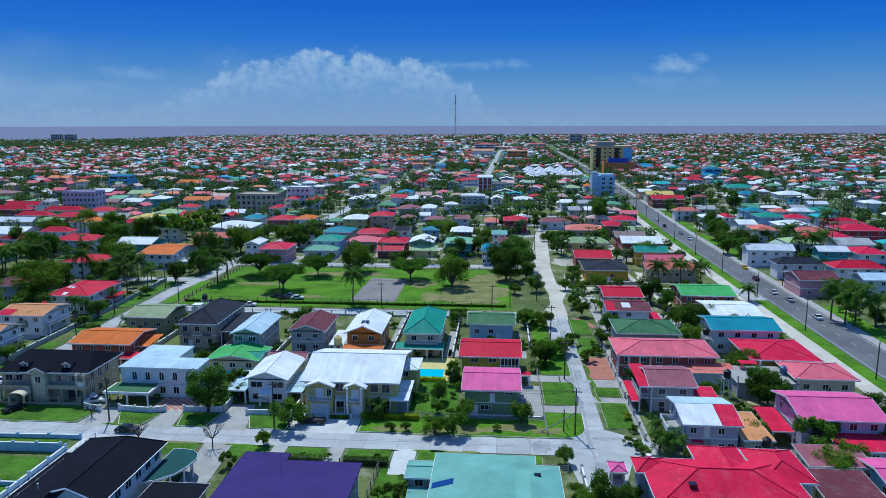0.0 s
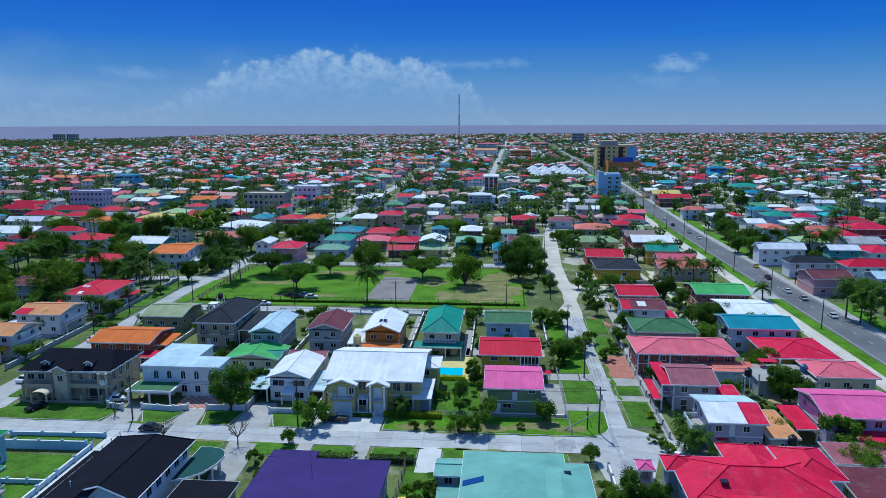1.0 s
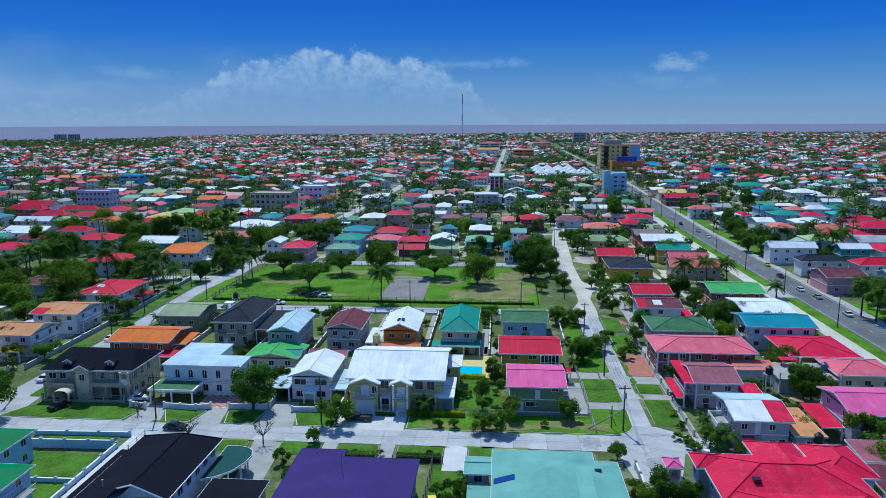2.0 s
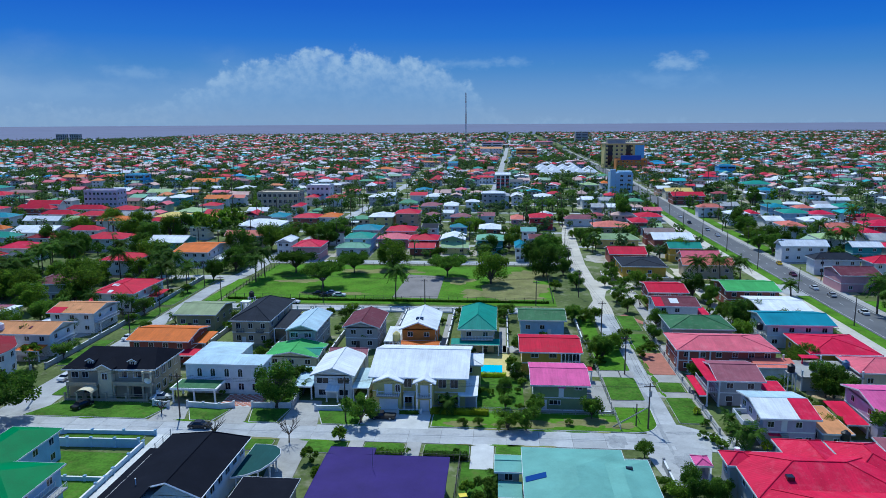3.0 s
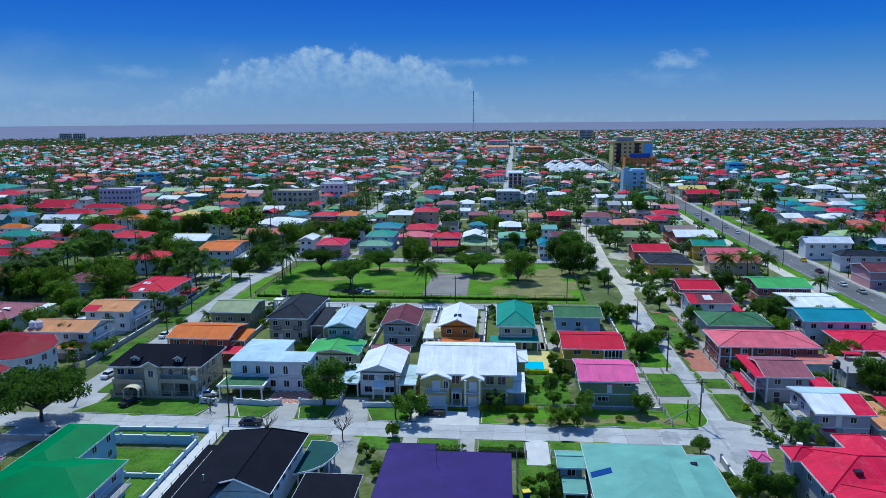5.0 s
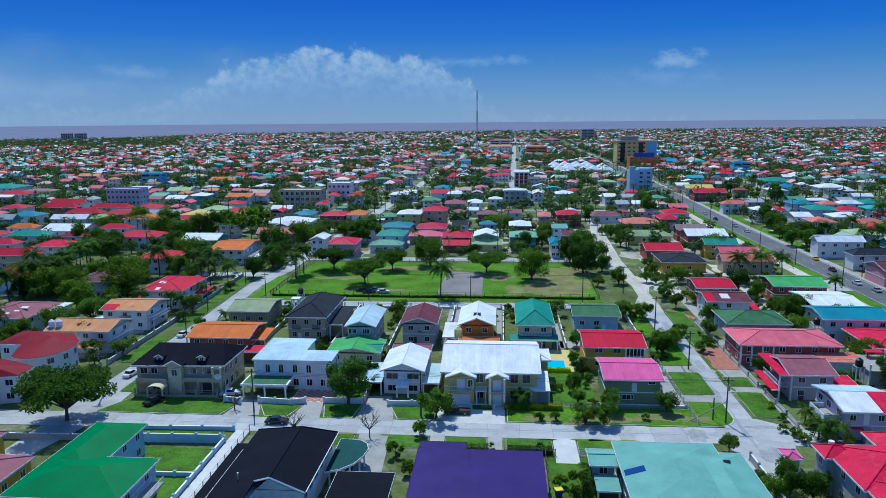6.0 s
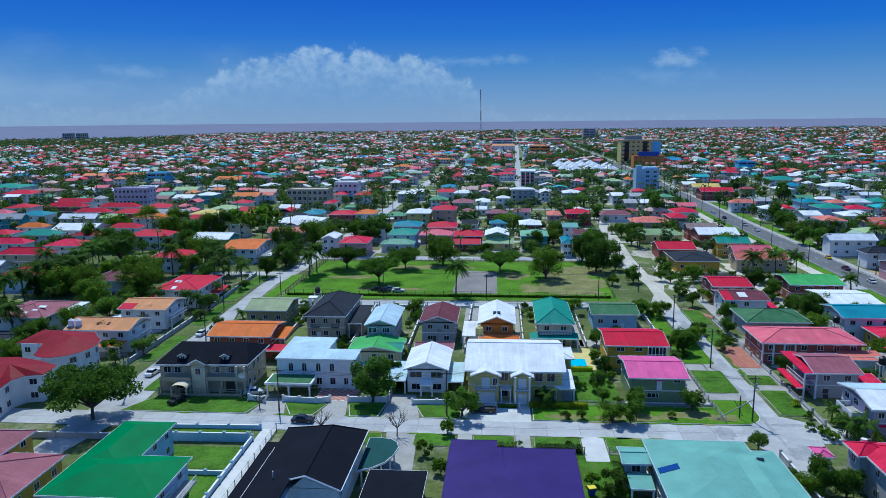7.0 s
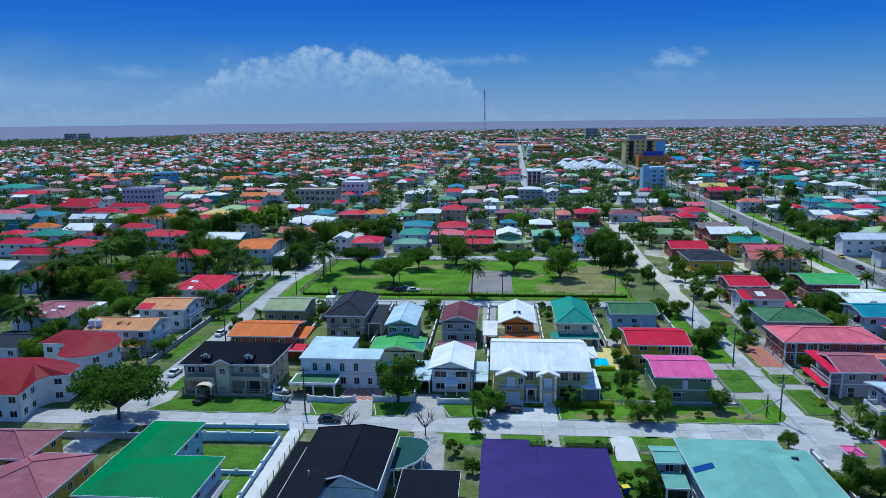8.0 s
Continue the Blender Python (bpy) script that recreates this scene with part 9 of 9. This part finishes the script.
class Soup:
    """Many small solids in one mesh."""

    def __init__(self):
        self.v, self.f, self.m = [], [], []

    def add(self, verts, faces, mat=0):
        k = len(self.v)
        self.v += verts
        self.f += [tuple(k + i for i in f) for f in faces]
        self.m += [mat] * len(faces)

    def box(self, x, y, w, d, z0, z1, mat=0):
        a, b = w / 2, d / 2
        self.add([(x - a, y - b, z0), (x + a, y - b, z0), (x + a, y + b, z0), (x - a, y + b, z0), (x - a, y - b, z1), (x + a, y - b, z1), (x + a, y + b, z1), (x - a, y + b, z1)],
                 [(4, 5, 6, 7), (0, 1, 5, 4), (1, 2, 6, 5), (2, 3, 7, 6), (3, 0, 4, 7)], mat)

    def build(self, name, mats, label, category):
        me = bpy.data.meshes.new(name)
        me.from_pydata(self.v, [], self.f)
        for m in mats:
            me.materials.append(m)
        me.polygons.foreach_set("material_index", self.m)
        me.update()
        return tagged(new(name, me), label, category, "", "stuff")


def in_view(x, y, pad=25):
    return -0.75 * y - 45 - pad < x < 0.525 * y + 15 + pad


rng = random.Random(11)
yards = bmesh.new()
yard_rng = random.Random(3)


def far_yard(x, y, w, d):
    """Paved or bare ground round a house."""
    a, b, c = yard_rng.uniform(1.0, 3.0), yard_rng.uniform(1.5, 5.0), yard_rng.uniform(-1, 2)
    box(yards, x - w / 2 - a, x + w / 2 + max(0.5, c), y - d / 2 - b, y + d / 2 + 1, -0.1, 0.02 + yard_rng.random() * 0.02)


far_homes, far_green = Soup(), Soup()


def far_house(x, y, w, d, ez, rise, kind):
    far_homes.box(x, y, w - 1.2, d - 1.2, 0, ez, 1)
    for k in range(max(2, int(w / 3.5))):
        for s in ((0.55,) if ez < 4 else (0.28, 0.76)):
            far_homes.box(x - w / 2 + 1.4 + (w - 2.8) * (k + 0.5) / max(2, int(w / 3.5)), y - d / 2 + 0.6, 1.2, 0.12, ez * s - 0.55, ez * s + 0.55, 2)
    tops, faces, _ = roof_parts(kind, w, d, ez, rise)
    far_homes.add([(x + a, y + b, c) for a, b, c in tops] + [(x + a, y + b, c - 0.25) for a, b, c in tops[:4]],
                  [tuple(f) for f in faces] + [(0, len(tops), len(tops) + 1, 1), (1, len(tops) + 1, len(tops) + 2, 2), (3, len(tops) + 3, len(tops), 0)], 0)


def far_tree(x, y, h, r, n, size):
    tone = 0 if rng.random() < 0.6 else 2
    for _ in range(n):
        v = Vector((rng.gauss(0, 1), rng.gauss(0, 1), rng.gauss(0, 1))).normalized() * rng.uniform(0.55, 1.0)
        c = Vector((x + v.x * r, y + v.y * r, h * 0.62 + v.z * h * 0.36))
        q = Vector((v.x + rng.gauss(0, 0.5), v.y + rng.gauss(0, 0.5), v.z + 0.5 + rng.gauss(0, 0.5))).to_track_quat("Z", "Y")
        p = [c + q @ Vector(k) * size * rng.uniform(0.7, 1.3) for k in ((-1, 0, 0), (0, -0.8, 0.2), (1, 0, 0), (0, 0.8, 0.2))]
        far_green.add([tuple(k) for k in p], [(0, 1, 2, 3)], tone)
    far_green.box(x, y, 0.4, 0.4, 0, h * 0.5, 1)


def far_palm(x, y, h):
    far_green.box(x, y, 0.3, 0.3, 0, h, 1)
    for k in range(9):
        a = 0.7 * k + rng.random()
        c, s, ln = math.cos(a), math.sin(a), rng.uniform(2.2, 3.2)
        dz = rng.uniform(-0.2, 0.9)
        far_green.add([(x, y, h), (x + c * ln * 0.55 - s * 0.5, y + s * ln * 0.55 + c * 0.5, h + dz), (x + c * ln, y + s * ln, h - 0.9 + dz), (x + c * ln * 0.55 + s * 0.5, y + s * ln * 0.55 - c * 0.5, h + dz)], [(0, 1, 2, 3)])


FAR_START = 292.0
KINDS = ["hip", "hip", "gablex", "gabley"]
for k in range(1500):
    y = rng.uniform(284, 600)
    x = rng.uniform(-0.75 * y - 45, 0.525 * y + 15)
    s = rng.uniform(0.5, 1.1)
    r = 2.4 * s
    if clear(x, y, r) and abs(x - north_street(y)) > 5 and rng.random() < 0.8:
        if rng.random() < 0.2:
            far_palm(x, y, rng.uniform(6, 10))
        else:
            far_tree(x, y, 7.5 * s, 3.6 * s, 130 if y < 420 else 70, 0.6 if y < 420 else 0.8)
        TAKEN.append((x, y, r * 0.7, r * 0.7))
for hx, hy, hw, hd in [q for q in TAKEN if 284 < q[1] < 600 and q[2] > 3.5]:      # shrubs before the houses
    if yard_rng.random() < 0.8:
        far_yard(hx, hy, hw * 2, hd * 2)
    for _ in range(rng.choice((0, 1, 1, 2))):
        far_tree(hx + rng.uniform(-1, 1) * hw, hy - hd - rng.uniform(1.2, 3), rng.uniform(2.2, 4.6), rng.uniform(1.2, 2.4), 60, 0.5)
y, row = FAR_START, 0
while y < COAST - 40:
    step = 15.5 if y < 1500 else 19.0
    lot = 15.0 if y < 1500 else 20.0
    x = -0.75 * y - 70
    while x < 0.525 * y + 40:
        px, py = x + rng.uniform(-4.5, 4.5), y + rng.uniform(-4.0, 4.0)
        w, d = rng.uniform(7, 14), rng.uniform(7, 12.5)
        if rng.random() < 0.04:
            w, d = rng.uniform(18, 30), rng.uniform(12, 18)
        on_road = -19 < px - main_x(py) < 15 or abs(px - (18 + 0.05 * (py - 300))) < 10 and py < 430 or abs(px + 110) < 8 and py < 300
        on_road = on_road or abs(px - north_street(py)) < 9 or py > 520 and abs(px - middle_street(py)) < 9
        if not on_road and py < coast(px) - 25 and in_view(px, py) and free(px, py, w / 2, d / 2):
            grove = noise.noise(Vector((px / 70, py / 90, 3.3)))
            if rng.random() < 0.90 - max(0.0, grove) * 1.1 - (0.45 if px < -0.42 * py - 100 and py > 1450 else 0.0):
                ez, rise, kind = rng.choice((3.2, 5.4, 5.6, 6.0)), rng.uniform(1.2, 2.2), rng.choice(KINDS)
                far_house(px, py, w, d, ez, rise, kind)
                if py < 2000 and yard_rng.random() < 0.85:
                    far_yard(px, py, w, d)
                if rng.random() < 0.5:
                    far_house(px + rng.choice((-1, 1)) * w * 0.35, py - d / 2 - 1.2, w * rng.uniform(0.3, 0.6), rng.uniform(3, 5), ez * rng.uniform(0.45, 0.75), 0.5, "shed")
                for _ in range(rng.choice((0, 1, 1, 2))):
                    far_tree(px + rng.choice((-1, 1)) * (w / 2 + rng.uniform(0.5, 2.5)), py + rng.uniform(-8, 5), rng.uniform(4, 9), rng.uniform(1.8, 3.6), 26 if y < 900 else 14, 0.9 if y < 900 else 1.4)
            else:
                for _ in range(4):
                    far_tree(px + rng.uniform(-7, 7), py + rng.uniform(-5, 5), rng.uniform(6, 11), rng.uniform(2.5, 4.5), 34 if y < 900 else 16, 1.0 if y < 900 else 1.6)
            if rng.random() < 0.55:
                far_palm(px + rng.uniform(-7, 7), py - 7, rng.uniform(8, 14))
        x += lot
    row += 1
    if row % 2 == 0 and y < 1300:
        box(bm, -0.75 * y - 60, main_x(y) - 14.2, y + 10.0, y + 14.5, -0.1, 0.05)
        box(bm, main_x(y) + 9, 0.525 * y + 40, y + 10.0, y + 14.5, -0.1, 0.05)
    y += step if row % 2 else step + 8.0
for k in range(260):                      # gardens beside the main road
    y = rng.uniform(430, 1400)
    x = main_x(y) + rng.choice((-1, 1)) * rng.uniform(11, 17)
    if rng.random() < 0.3:
        far_palm(x, y, rng.uniform(7, 12))
    else:
        far_tree(x, y, rng.uniform(5, 10), rng.uniform(2.0, 3.8), 24, 1.0)
for k in range(300):                      # the wooded shore
    x = rng.uniform(-2300, 1650)
    far_tree(x, coast(x) - rng.uniform(5, 60), rng.uniform(6, 12), rng.uniform(4, 8), 14, 2.6)
setting("yard_paving", yards, YARD, "pale bare and paved yards round distant houses", "yard")
setting("cross_streets", bm, ROAD, "pale cross streets between rows of houses", "street")
far_homes.build("distant_houses", (TOWN_ROOF, TOWN_WALL, PANE), "dense quarter of houses with red, white and green roofs", "houses")
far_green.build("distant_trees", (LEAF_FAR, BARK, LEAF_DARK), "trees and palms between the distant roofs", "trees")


# ---------------------------------------------------------------- street slabs
def slabs(parent, x0, x1, y0, y1, nx, ny, z):
    """Cast slabs with open joints, laid as pieces on the street's bed."""
    w, d = (x1 - x0) / nx, (y1 - y0) / ny
    me = mesh_from(boxes((-w / 2 + 0.025, w / 2 - 0.025, -d / 2 + 0.025, d / 2 - 0.025, -0.02, 0.03)), "slab", ROAD)
    for i in range(nx):
        for j in range(ny):
            child("slab", me, parent, pose(x0 + w * (i + 0.5), y0 + d * (j + 0.5), z))


slabs(front_street, -186, 30, 117.02, 123.58, 36, 2, 0.035)
slabs(side_street, 14.22, 20.38, 123.72, 205.9, 2, 14, 0.039)
